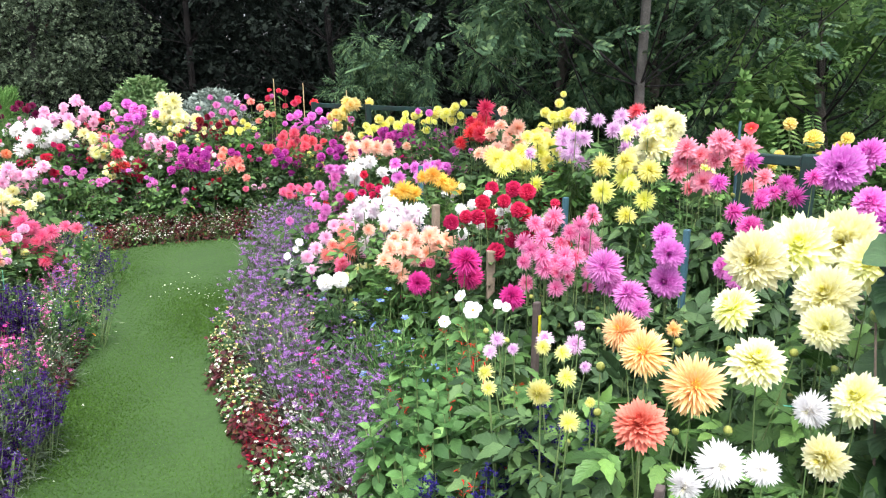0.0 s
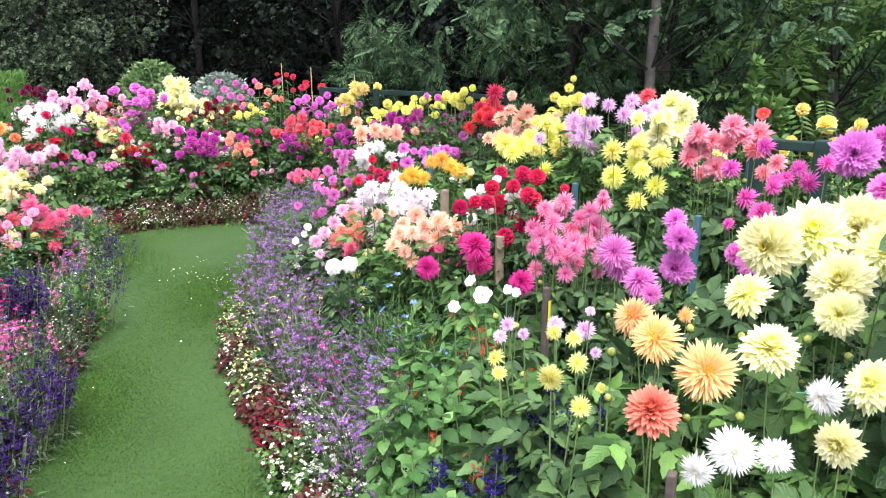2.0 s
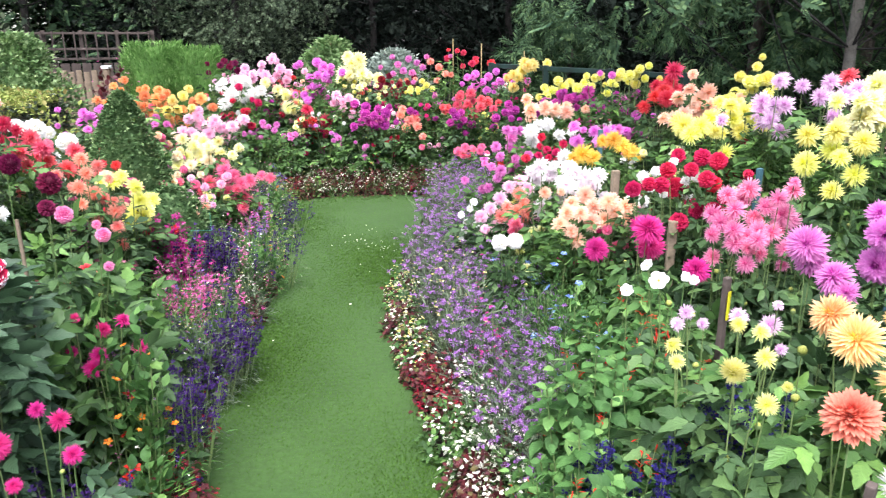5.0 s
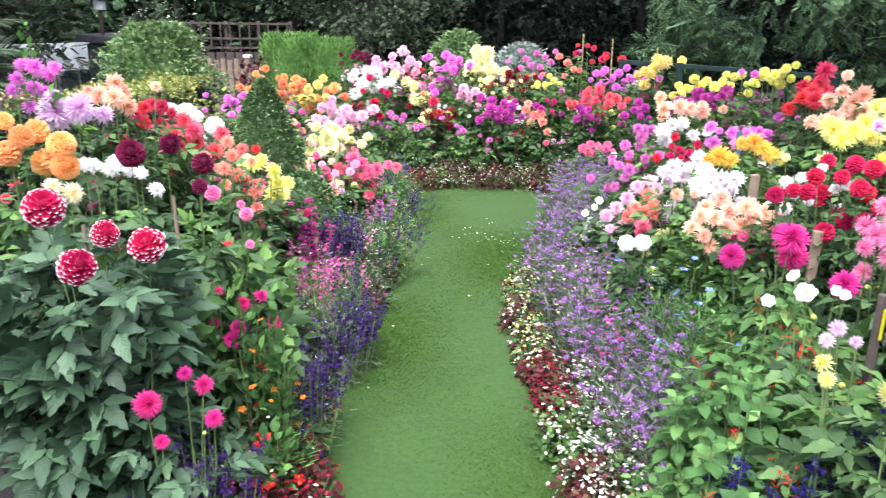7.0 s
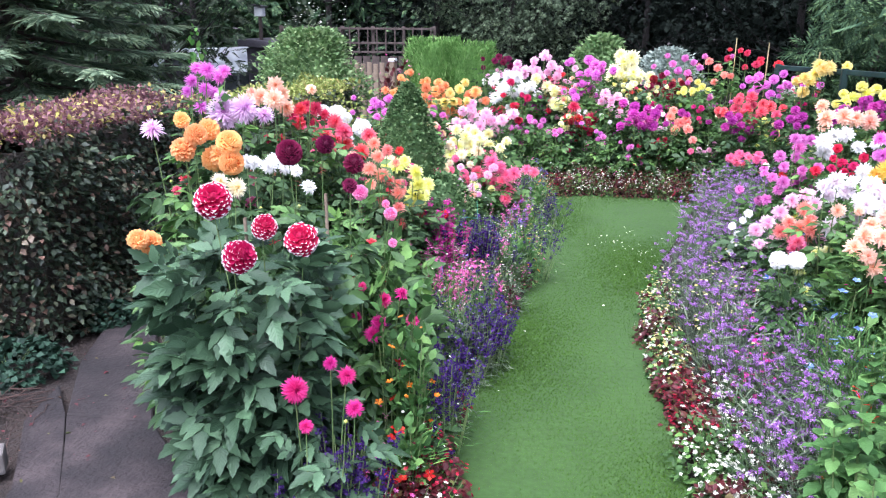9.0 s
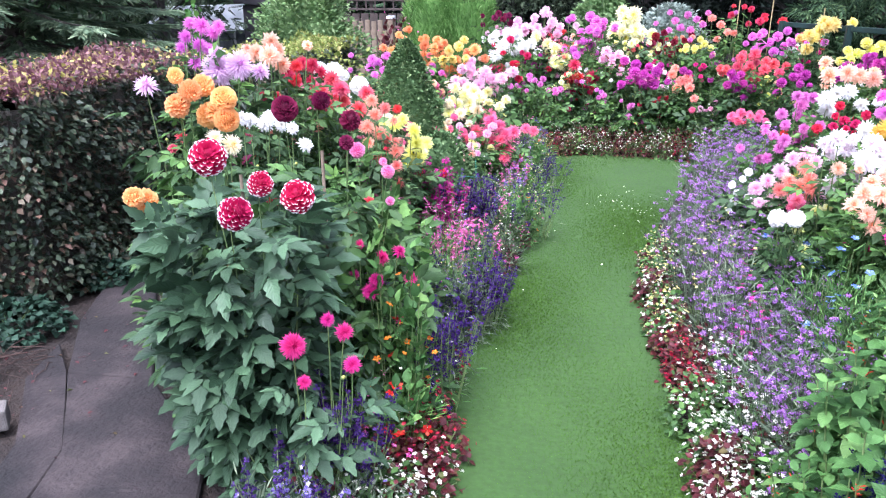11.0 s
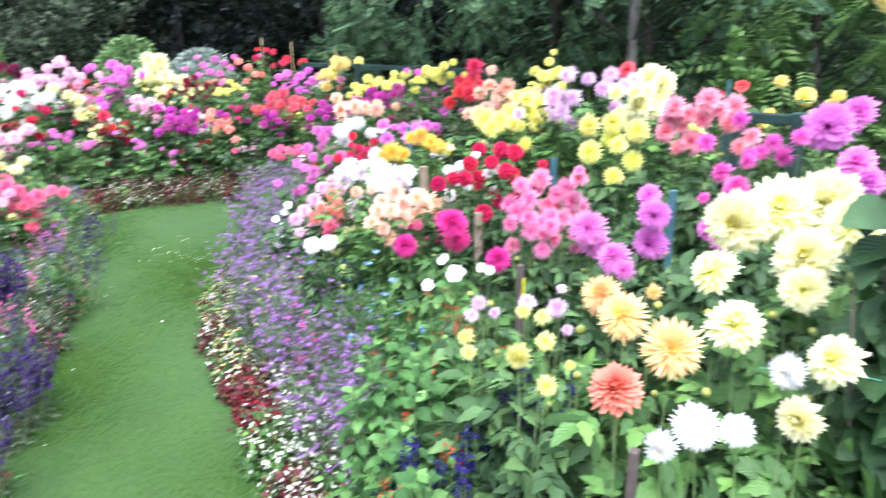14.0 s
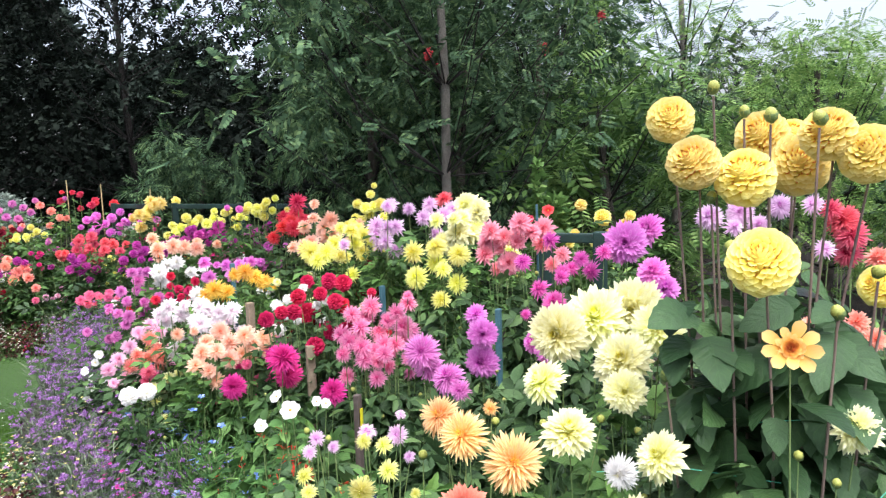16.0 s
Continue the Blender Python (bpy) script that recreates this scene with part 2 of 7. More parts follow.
FLORET = {k: leaf_material("floret_" + k, rgb(a), rgb(b), 0.6, 0.3, rgb(c)) for k, (a, b, c) in {
    "purple": ("8A54AE", "B47ECC", "D6B0E0"), "blueviolet": ("2E1D52", "43296C", "644690"), "lavender": ("6656A0", "8878BE", "AA9ED6"), "blue": ("5474C8", "86A0E0", "AEC0EC"), "white": ("DCDCD0", "F2F0E8", "F8F6F0"),
    "red": ("861430", "B02240", "D04A60"), "pink": ("C8489A", "E078B8", "EE9CCC"), "cream": ("E0D070", "F0E8A8", "F6F2CC"), "scarlet": ("B81C20", "E03A30", "EE5A48"),
    "orange": ("E07018", "F09030", "F6AC50"), "navy": ("1A1646", "2A2266", "3C3488"), "magenta": ("A01878", "C83A9C", "D860B0")}.items()}
DISC = plain_material("flower_disc", rgb("C88A1A"), rgb("E8B840"), 40, 0.8, 0.6, 0.004)
BERRY = plain_material("red_berry", rgb("A0202C"), rgb("C83A3E"), 30, 0.4, 0.2, 0.001)
BUD = plain_material("bud_green", rgb("7E8C3C"), rgb("B4B45C"), 20, 0.5, 0.3, 0.003)


# ---- mesh tools ----
rng = np.random.default_rng(7)
Z = np.array((0.0, 0.0, 1.0))


def build(name, chunks, materials, smooth=True):
    """One mesh from chunks of (vertices, faces, uv, material slot); faces of a chunk have one number of corners."""
    vs, us, loops, starts, counts, slots, base, at = [], [], [], [], [], [], 0, 0
    for v, f, uv, slot in chunks:
        f = np.asarray(f)
        vs.append(v)
        us.append((uv if uv is not None else np.zeros((len(v), 2)))[f.ravel()])
        loops.append((f + base).ravel())
        k = f.shape[1]
        starts.append(at + np.arange(len(f)) * k)
        counts.append(np.full(len(f), k))
        slots.append(np.full(len(f), slot))
        base += len(v)
        at += f.size
    v, lo, st = np.concatenate(vs), np.concatenate(loops), np.concatenate(starts)
    me = bpy.data.meshes.new(name)
    me.vertices.add(len(v))
    me.vertices.foreach_set("co", v.astype(np.float32).ravel())
    me.loops.add(len(lo))
    me.loops.foreach_set("vertex_index", lo.astype(np.int32))
    me.polygons.add(len(st))
    me.polygons.foreach_set("loop_start", st.astype(np.int32))
    me.polygons.foreach_set("loop_total", np.concatenate(counts).astype(np.int32))
    me.polygons.foreach_set("material_index", np.concatenate(slots).astype(np.int32))
    me.polygons.foreach_set("use_smooth", np.full(len(st), smooth))
    layer = me.uv_layers.new(name="UVMap")
    layer.data.foreach_set("uv", np.concatenate(us).astype(np.float32).ravel())
    for m in materials:
        me.materials.append(m)
    me.update(calc_edges=True)
    return me


def spread(template, places, slot=0):
    """The template's mesh at every 3 x 4 place, as one chunk."""
    v, f, uv = template
    p = np.asarray(places)
    n = len(p)
    out = np.einsum("nij,kj->nki", p[:, :, :3], v) + p[:, None, :, 3]
    faces = (np.asarray(f)[None] + (np.arange(n) * len(v))[:, None, None]).reshape(-1, np.shape(f)[1])
    return out.reshape(-1, 3), faces, np.tile(uv, (n, 1)), slot


def unit(a):
    return a / (np.linalg.norm(a, axis=-1, keepdims=True) + 1e-9)


def places(pos, along, up, size, width=None):
    """3 x 4 places whose y axis runs along, whose z axis is near up."""
    pos, y = np.asarray(pos, float), unit(np.asarray(along, float))
    x = unit(np.cross(y, np.broadcast_to(up, y.shape)))
    z = np.cross(x, y)
    s = np.broadcast_to(np.asarray(size, float), (len(pos),))[:, None]
    w = s if width is None else np.broadcast_to(np.asarray(width, float), (len(pos),))[:, None]
    return np.stack([x * w, y * s, z * s, pos], -1)


def blade(steps, width, fold=0.0, droop=0.0, teeth=0.0, round_tip=0.5, widest=0.4):
    """A leaf or petal of length 1 along y: three vertices across, steps pieces along."""
    s = np.linspace(0, 1, steps + 1)
    a = np.log(0.5) / np.log(widest)
    w = 0.5 * width * np.maximum(np.sin(np.pi * np.minimum(s ** a, 1.0)), 0) ** round_tip
    w[0], w[-1] = 0.12 * width, 0.02 * width
    if teeth:
        w[1:-1] *= 1 + teeth * np.where(np.arange(steps - 1) % 2, 1, -1)
    v = np.zeros((steps + 1, 3, 3))
    for k, side in enumerate((-1, 0, 1)):
        v[:, k, 0], v[:, k, 1] = side * w, s
        v[:, k, 2] = fold * abs(side) * w - droop * s ** 2
    uv = np.stack([np.broadcast_to((0.0, 0.5, 1.0), (steps + 1, 3)), np.broadcast_to(s[:, None], (steps + 1, 3))], -1)
    i = np.arange(steps)[:, None] * 3
    f = np.concatenate([np.stack([i + k, i + k + 1, i + k + 4, i + k + 3], -1) for k in (0, 1)]).reshape(-1, 4)
    return v.reshape(-1, 3), f, uv.reshape(-1, 2)


def kite(width, fold=0.15, widest=0.55):
    """A small flat leaf or petal of length 1 along y."""
    v = np.array(((0, 0, 0), (width / 2, widest, fold * width), (0, 1, -0.06), (-width / 2, widest, fold * width)))
    return v, np.array(((0, 1, 2, 3),)), np.array(((0.5, 0), (1, 0.5), (0.5, 1), (0, 0.5)))


def join(*parts):
    vs, fs, us, base = [], [], [], 0
    for v, f, uv in parts:
        vs.append(v), fs.append(np.asarray(f) + base), us.append(uv)
        base += len(v)
    return np.concatenate(vs), np.concatenate(fs), np.concatenate(us)


def moved(t, m):
    v, f, uv = t
    m = np.array(m)
    return v @ m[:3, :3].T + m[:3, 3], f, uv


def tube(points, radii, sides=5):
    p, r = np.asarray(points, float), np.asarray(radii, float)
    d = unit(np.gradient(p, axis=0))
    x = unit(np.cross(d, np.where(np.abs(d[:, 2:3]) > 0.95, np.array((1.0, 0, 0)), Z)))
    y = np.cross(d, x)
    a = np.linspace(0, 2 * np.pi, sides, endpoint=False)
    v = p[:, None] + r[:, None, None] * (np.cos(a)[None, :, None] * x[:, None] + np.sin(a)[None, :, None] * y[:, None])
    n = len(p)
    i, j = np.meshgrid(np.arange(n - 1), np.arange(sides), indexing="ij")
    k = (j + 1) % sides
    f = np.stack([i * sides + j, i * sides + k, (i + 1) * sides + k, (i + 1) * sides + j], -1).reshape(-1, 4)
    uv = np.stack(np.broadcast_arrays(a[None] / 6.283, np.linspace(0, 1, n)[:, None]), -1).reshape(-1, 2)
    return v.reshape(-1, 3), f, uv


def ball_mesh(rings, sides, sx=1.0, sy=1.0, sz=1.0):
    t = np.linspace(0.02, np.pi - 0.02, rings + 1)
    return tube(np.stack([0 * t, 0 * t, -np.cos(t) * sz], -1), np.sin(t) * sx, sides)


def part(name, mesh, parent, label="", place=None):
    ob = new(name, mesh)
    ob.parent = parent
    if place is not None:
        ob.matrix_basis = place
    return tagged(ob, label=label)


def thing(name, x, y, z=0.0, label="", category="", group="", kind=""):
    ob = new(name)
    ob.empty_display_size = 0.1
    ob.location = (x, y, z)
    return tagged(ob, label=label, category=category, group=group, kind=kind)


def box_mesh(name, sx, sy, sz, material, bevel=0.006):
    bm = bmesh.new()
    bmesh.ops.create_cube(bm, size=1.0)
    bmesh.ops.scale(bm, vec=(sx, sy, sz), verts=bm.verts)
    bmesh.ops.translate(bm, vec=(0, 0, sz / 2), verts=bm.verts)
    if bevel:
        bmesh.ops.bevel(bm, geom=bm.edges[:], offset=bevel, segments=2, affect="EDGES", profile=0.6)
    me = bpy.data.meshes.new(name)
    bm.to_mesh(me)
    bm.free()
    me.materials.append(material)
    return me


# ---- ground, lawn, soil ----
LAWN_LEFT = ((-4.0, -0.6), (0.2, -0.58), (2.4, -0.55), (3.1, -0.55), (3.6, -0.50), (4.3, -0.43), (4.9, -0.35), (5.8, -0.30), (6.7, -0.36), (7.5, -0.36))
LAWN_RIGHT = ((-4.0, 0.5), (0.2, 0.45), (2.4, 0.42), (3.1, 0.37), (3.5, 0.34), (4.0, 0.33), (4.5, 0.39), (5.4, 0.54), (6.2, 0.76), (7.5, 1.08))


def edge(pairs, y):
    return np.interp(y, [p[0] for p in pairs], [p[1] for p in pairs])


def far_edge(x):
    return 7.62 - 0.35 * (x - 0.35) ** 2


def sheet(name, size, step, material, z, bump, label):
    n = int(size / step)
    g = np.linspace(-size / 2, size / 2, n + 1)
    x, y = np.meshgrid(g, g)
    v = np.stack([x, y, z + bump * rng.normal(size=x.shape)], -1).reshape(-1, 3)
    i, j = np.meshgrid(np.arange(n), np.arange(n), indexing="ij")
    a = (i * (n + 1) + j).ravel()
    f = np.stack([a, a + 1, a + n + 2, a + n + 1], -1)
    return v, f, x, y


v, f, _, _ = sheet("ground", 400, 4.0, SOIL, -0.06, 0.0, "")
tagged(new("ground", build("ground", [(v, f, None, 0)], [SOIL])), "dark bare earth running on under woods and beds", "ground", kind="structure")
v, f, _, _ = sheet("bed", 14, 0.07, SOIL, -0.03, 0.012, "")
v[:, 1] += 6.0
keep = ~((v[:, 0] > edge(LAWN_LEFT, v[:, 1]) + 0.08) & (v[:, 0] < edge(LAWN_RIGHT, v[:, 1]) - 0.08) & (v[:, 1] < far_edge(v[:, 0]) - 0.08))
tagged(new("bed_soil", build("bed_soil", [(v, f[keep[f].all(1)], None, 0)], [SOIL])), "crumbly dark soil of the flower beds", "soil", kind="structure")

ys = np.linspace(-4.0, 7.62, 75)
us = np.linspace(0, 1, 15)
yy, uu = np.meshgrid(ys, us, indexing="ij")
xl, xr = edge(LAWN_LEFT, yy), edge(LAWN_RIGHT, yy)
xx = xl + (xr - xl) * uu
yy = np.minimum(yy, far_edge(xx))
v = np.stack([xx, yy, 0.004 * np.sin(3 * xx) * np.sin(2.1 * yy)], -1).reshape(-1, 3)
i, j = np.meshgrid(np.arange(74), np.arange(14), indexing="ij")
a = (i * 15 + j).ravel()
lawn = new("lawn", build("lawn", [(v, np.stack([a, a + 1, a + 16, a + 15], -1), None, 0)], [GRASS_FLOOR]))
tagged(lawn, "closely mown green grass path between flower beds", "lawn", kind="structure")

n = 210000
y = 0.9 + 6.7 * rng.random(n) ** 1.35
u = rng.random(n)
x = edge(LAWN_LEFT, y) + (edge(LAWN_RIGHT, y) - edge(LAWN_LEFT, y)) * u
ok = y < far_edge(x)
x, y = x[ok], y[ok]
n = len(x)
lean = rng.normal(size=(n, 3)) * np.array((0.8, 0.8, 0.2)) + Z * 0.55
tri = (np.array(((-0.5, 0, 0), (0.5, 0, 0), (0, 1, 0.1))), np.array(((0, 1, 2),)), np.array(((0, 0), (1, 0), (0.5, 1.0))))
turn = np.stack([0.4 * rng.normal(size=n), 0.4 * rng.normal(size=n), 1 + 0 * x], -1)
p = places(np.stack([x, y, 0 * x - 0.003], -1), lean, turn, 0.007 + 0.008 * rng.random(n), 0.003 + 0.0012 * (y / 2.5))
blades = new("grass_blades", build("grass_blades", [spread(tri, p)], [GRASS]))
tagged(blades, "short mown blades of green lawn grass", "grass", kind="stuff")


# ---- trees and woods ----
def sprig(kind):
    if kind == "ash":
        parts = [moved(kite(0.3), pose(0.0, 0.1 + 0.13 * k, -0.02 * k, 0, 0, s * 62) @ Matrix.Scale(0.3, 4)) for k in range(6) for s in (-1, 1)]
        return join(moved(kite(0.02), Matrix.Identity(4)), *parts)
    if kind == "spruce":
        parts = [moved(kite(0.2), pose(0.0, 0.05 + 0.16 * k, 0, 0, 0, s * 38) @ Matrix.Scale(0.42, 4)) for k in range(5) for s in (-1, 1)]
        return join(moved(kite(0.05), Matrix.Identity(4)), *parts)
    if kind == "willow":
        parts = [moved(kite(0.17), pose(0.0, 0.06 + 0.11 * k, -0.03 * k, -14 - 9 * (k % 3), 0, s * (38 + 9 * (k % 2))) @ Matrix.Scale(0.42, 4)) for k in range(7) for s in (-1, 1)]
        return join(moved(kite(0.02), Matrix.Identity(4)), *parts)
    if kind == "fine":
        return join(*[moved(kite(0.55), pose(0.03 * s, 0.1 + 0.3 * k, 0.02, 25 * s, 0, s * (55 - 12 * k)) @ Matrix.Scale(0.55, 4)) for k in range(2) for s in (-1, 1)])
    if kind == "coarse":
        parts = [moved(kite(0.52), pose(0.02 * s, 0.1 + 0.24 * k, 0, 14 * s, 0, s * (50 - 6 * k)) @ Matrix.Scale(0.4, 4)) for k in range(3) for s in (-1, 1)]
        return join(moved(kite(0.5), pose(0, 0.7, 0) @ Matrix.Scale(0.34, 4)), *parts)
    parts = [moved(kite(0.5), pose(0.02 * s, 0.08 + 0.16 * k, 0, 14 * s, 0, s * (52 - 5 * k)) @ Matrix.Scale(0.34, 4)) for k in range(5) for s in (-1, 1)]
    return join(moved(kite(0.5), pose(0, 0.75, 0) @ Matrix.Scale(0.3, 4)), *parts)


SPRIG = {k: sprig(k) for k in ("broad", "ash", "spruce", "willow", "coarse", "fine")}


def tree(x, y, height, radius, leaf, kind="broad", low=0.25, clumps=42, per=36, size=0.24, trunk=0.06, seed=1, label="", name="tree", droop=0.3, lean=(0, 0), bark=None):
    clumps = clumps + 14 if leaf is LEAF_WOOD_SHADED else clumps
    r = np.random.default_rng(seed)
    root = thing(name, x, y, -0.05, label, "tree", "woodland trees")
    t = np.linspace(0, 1, 8)[:, None]
    top = np.array((lean[0], lean[1], height * 0.86))
    spine = t * top + np.concatenate([np.cumsum(r.normal(size=(8, 2)) * 0.05, 0) * t, 0 * t], 1)
    tubes = [(*tube(spine, trunk * (1.15 - t[:, 0]) ** 0.8 + 0.012, 8), 1)]
    centres, sizes = [], []
    for k in range(clumps):
        h = low + (1 - low) * (k + r.random()) / clumps
        w = radius * np.sqrt(max(0.08, 1 - ((h - low) / (1 - low) * 1.15 - 0.35) ** 2 * 1.3))
        a = k * 2.4 + r.normal() * 0.4
        rad = w * np.sqrt(r.uniform(0.12, 1.0))
        i = h * 0.8 * 7
        foot = spine[min(int(i), 6)]
        end = np.array((np.cos(a) * rad + top[0] * h, np.sin(a) * rad + top[1] * h, h * height))
        mid = (foot + end) / 2 + np.array((0, 0, -0.06 * height * r.random()))
        tubes.append((*tube([foot, mid, end], [trunk * 0.24, trunk * 0.14, 0.006], 5), 0))
        centres.append(end)
        sizes.append(radius * r.uniform(0.26, 0.46))
    # limbs and rear trunks get the bark with shade in its colour
    part("trunk", build("trunk", tubes, [BARK_SHADED, bark or (BARK_SHADED if y > 11 else BARK)]), root)
    per, size = (80, 0.2) if leaf is LEAF_WOOD_SHADED else (per, size)
    c, s = np.repeat(np.array(centres), per, 0), np.repeat(np.array(sizes), per)
    d = unit(r.normal(size=(len(c), 3)))
    pos = c + d * (s * r.random(len(c)) ** 0.4)[:, None] * np.array((1, 1, 0.75))
    along = d * np.array((1, 1, 0.5)) + r.normal(size=d.shape) * 0.4 - Z * droop
    pl = places(pos, along, Z + 0.4 * r.normal(size=d.shape), size * r.uniform(0.6, 1.3, len(c)))
    part("crown", build("crown", [spread(SPRIG["fine" if leaf is LEAF_WOOD_SHADED else kind], pl)], [leaf]), root)
    return root


# dark: trees whose leaf colour already holds the shade of the wood
dark, wood = LEAF_WOOD_SHADED, LEAF_WOOD
W = "tall broadleaf tree with dense dark green foliage"
# behind the far bed
tree(-8.5, 15.5, 7.5, 2.8, wood, seed=3, label=W, low=0.05)
tree(-5.6, 16.0, 8.5, 2.6, wood, seed=4, label=W, low=0.08)
tree(-1.5, 14.6, 6.0, 1.65, LEAF_SPOTTED, "fine", seed=5, label="spreading tree with dull grey-green leaves", low=0.2, clumps=60, size=0.085, per=330)
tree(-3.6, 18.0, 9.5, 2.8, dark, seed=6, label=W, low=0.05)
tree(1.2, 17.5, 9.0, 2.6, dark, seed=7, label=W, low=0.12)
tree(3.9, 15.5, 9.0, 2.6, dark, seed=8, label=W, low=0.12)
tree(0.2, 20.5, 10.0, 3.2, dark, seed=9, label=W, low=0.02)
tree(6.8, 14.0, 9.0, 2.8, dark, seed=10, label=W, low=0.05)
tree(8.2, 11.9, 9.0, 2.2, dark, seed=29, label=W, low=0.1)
# behind the bank of dahlias
tree(3.4, 10.6, 2.05, 0.75, wood, "willow", seed=11, label="bushy small tree with grey-green narrow leaves", low=0.05, clumps=26, size=0.22, per=60)
tree(4.7, 7.8, 5.6, 1.1, LEAF_WILLOW, "willow", seed=12, label="slender tree with drooping narrow green leaves", low=0.14, clumps=46, size=0.22, per=70, droop=0.7)
grey_tree = tree(4.06, 5.33, 6.4, 1.9, wood, seed=13, label="grey-trunked tree with layered dark green foliage", low=0.3, clumps=52, trunk=0.034, size=0.16, per=70, bark=BARK_GREY, lean=(-0.3, 0.22))
tree(5.0, 6.5, 3.4, 1.3, wood, seed=25, label="leafy small tree with dull green foliage", low=0.04, clumps=36, size=0.15, per=80)
feathery_tree = tree(6.2, 6.6, 3.7, 1.7, wood, "ash", seed=14, label="leafy green tree with feathery drooping leaves", low=0.05, clumps=50, size=0.17, per=70, droop=0.5)
tree(5.9, 4.95, 2.5, 0.95, LEAF_SUMAC, "ash", seed=30, label="sumac with long arching feathery green fronds", low=0.12, clumps=26, size=0.42, per=20, droop=0.55)
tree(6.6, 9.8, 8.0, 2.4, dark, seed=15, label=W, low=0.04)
tree(7.3, 5.3, 4.6, 1.2, LEAF_ASH, "ash", seed=16, label="slender tree with pale green feathery leaves", low=0.4, clumps=16, trunk=0.05, size=0.17, per=60, bark=BARK_GREY)
tree(8.6, 4.2, 3.0, 1.5, LEAF_ASH, "ash", seed=17, label="light green sumac-like tree with feathery leaves", low=0.1, clumps=44, size=0.18, per=75)
tree(7.9, 1.9, 2.5, 1.3, wood, "ash", seed=18, label="leafy green tree with feathery drooping leaves", low=0.05, clumps=30, size=0.18, per=60)
tree(11.5, 7.0, 3.3, 2.2, LEAF_SILVER, seed=19, label="spreading tree with dull grey-green leaves", low=0.05, clumps=44)
tree(8.3, 8.3, 6.2, 1.5, wood, seed=26, label=W, low=0.04, clumps=50)
tree(7.6, 7.0, 4.2, 1.0, wood, seed=27, label=W, low=0.04, clumps=30, size=0.18)
tree(9.8, 0.3, 2.8, 1.8, wood, seed=20, label=W, low=0.05)
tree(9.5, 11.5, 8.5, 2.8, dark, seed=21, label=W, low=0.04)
# ripe berries hang in two of the crowns
for root, x, y, z, seed in ((feathery_tree, 5.48, 4.83, 3.0, 91), (grey_tree, 3.87, 5.35, 2.63, 92), (feathery_tree, 5.2, 5.3, 2.75, 93)):
    r = np.random.default_rng(seed)
    chunks = [(*moved(ball_mesh(4, 6, 0.011, 0.011, 0.011), pose(*(r.normal(size=3) * np.array((0.022, 0.022, 0.03))))), 0) for _ in range(34)]
    tagged(part("berry_cluster", build("berry_cluster", chunks, [BERRY]), root, "", pose(x - root.location.x, y - root.location.y, z)), "cluster of ripe red berries", kind="stuff")
# beyond the hedge
tree(-6.9, 11.6, 4.6, 1.3, LEAF_SILVER, seed=28, label="tall bushy tree with dull green leaves", low=0.03, clumps=44, size=0.2, per=44)
tree(-9.0, 10.5, 6.5, 2.4, wood, seed=22, label=W, low=0.05)
tree(-10.5, 6.0, 6.0, 2.6, wood, seed=23, label=W, low=0.05)
tree(-12.0, 13.0, 8.0, 3.0, wood, seed=24, label=W, low=0.05)


def woodland(name, x0, y0, radius, a0, a1, height, count, size, leaf, label, seed):
    """A belt of far trees along an arc, as a mass of leaves from the ground up."""
    r = np.random.default_rng(seed)
    a = radians(a0) + radians(a1 - a0) * r.random(count)
    tops = height * (0.78 + 0.22 * np.sin(a * 23) * np.sin(a * 9 + 1))
    h = tops * r.random(count)
    rad = radius + r.normal(size=count) * 0.7
    pos = np.stack([x0 + np.cos(a) * rad, y0 + np.sin(a) * rad, h], -1)
    d = r.normal(size=(count, 3)) - Z * 0.4 - np.stack([np.cos(a), np.sin(a), 0 * a], -1) * 0.8
    pl = places(pos, d, Z + 0.5 * r.normal(size=(count, 3)), size * r.uniform(0.6, 1.3, count))
    tagged(new(name, build(name, [spread(SPRIG["fine"], pl)], [leaf])), label, "woodland", kind="stuff")


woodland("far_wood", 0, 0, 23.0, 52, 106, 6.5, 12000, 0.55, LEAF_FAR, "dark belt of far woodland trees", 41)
woodland("far_wood", 0, 0, 20.0, 106, 150, 6.0, 9000, 0.5, LEAF_WOOD, "green belt of far woodland trees", 43)
woodland("far_wood", 0, 0, 19.0, -15, 52, 3.6, 11000, 0.5, LEAF_WOOD, "green belt of woodland trees beyond the garden", 42)


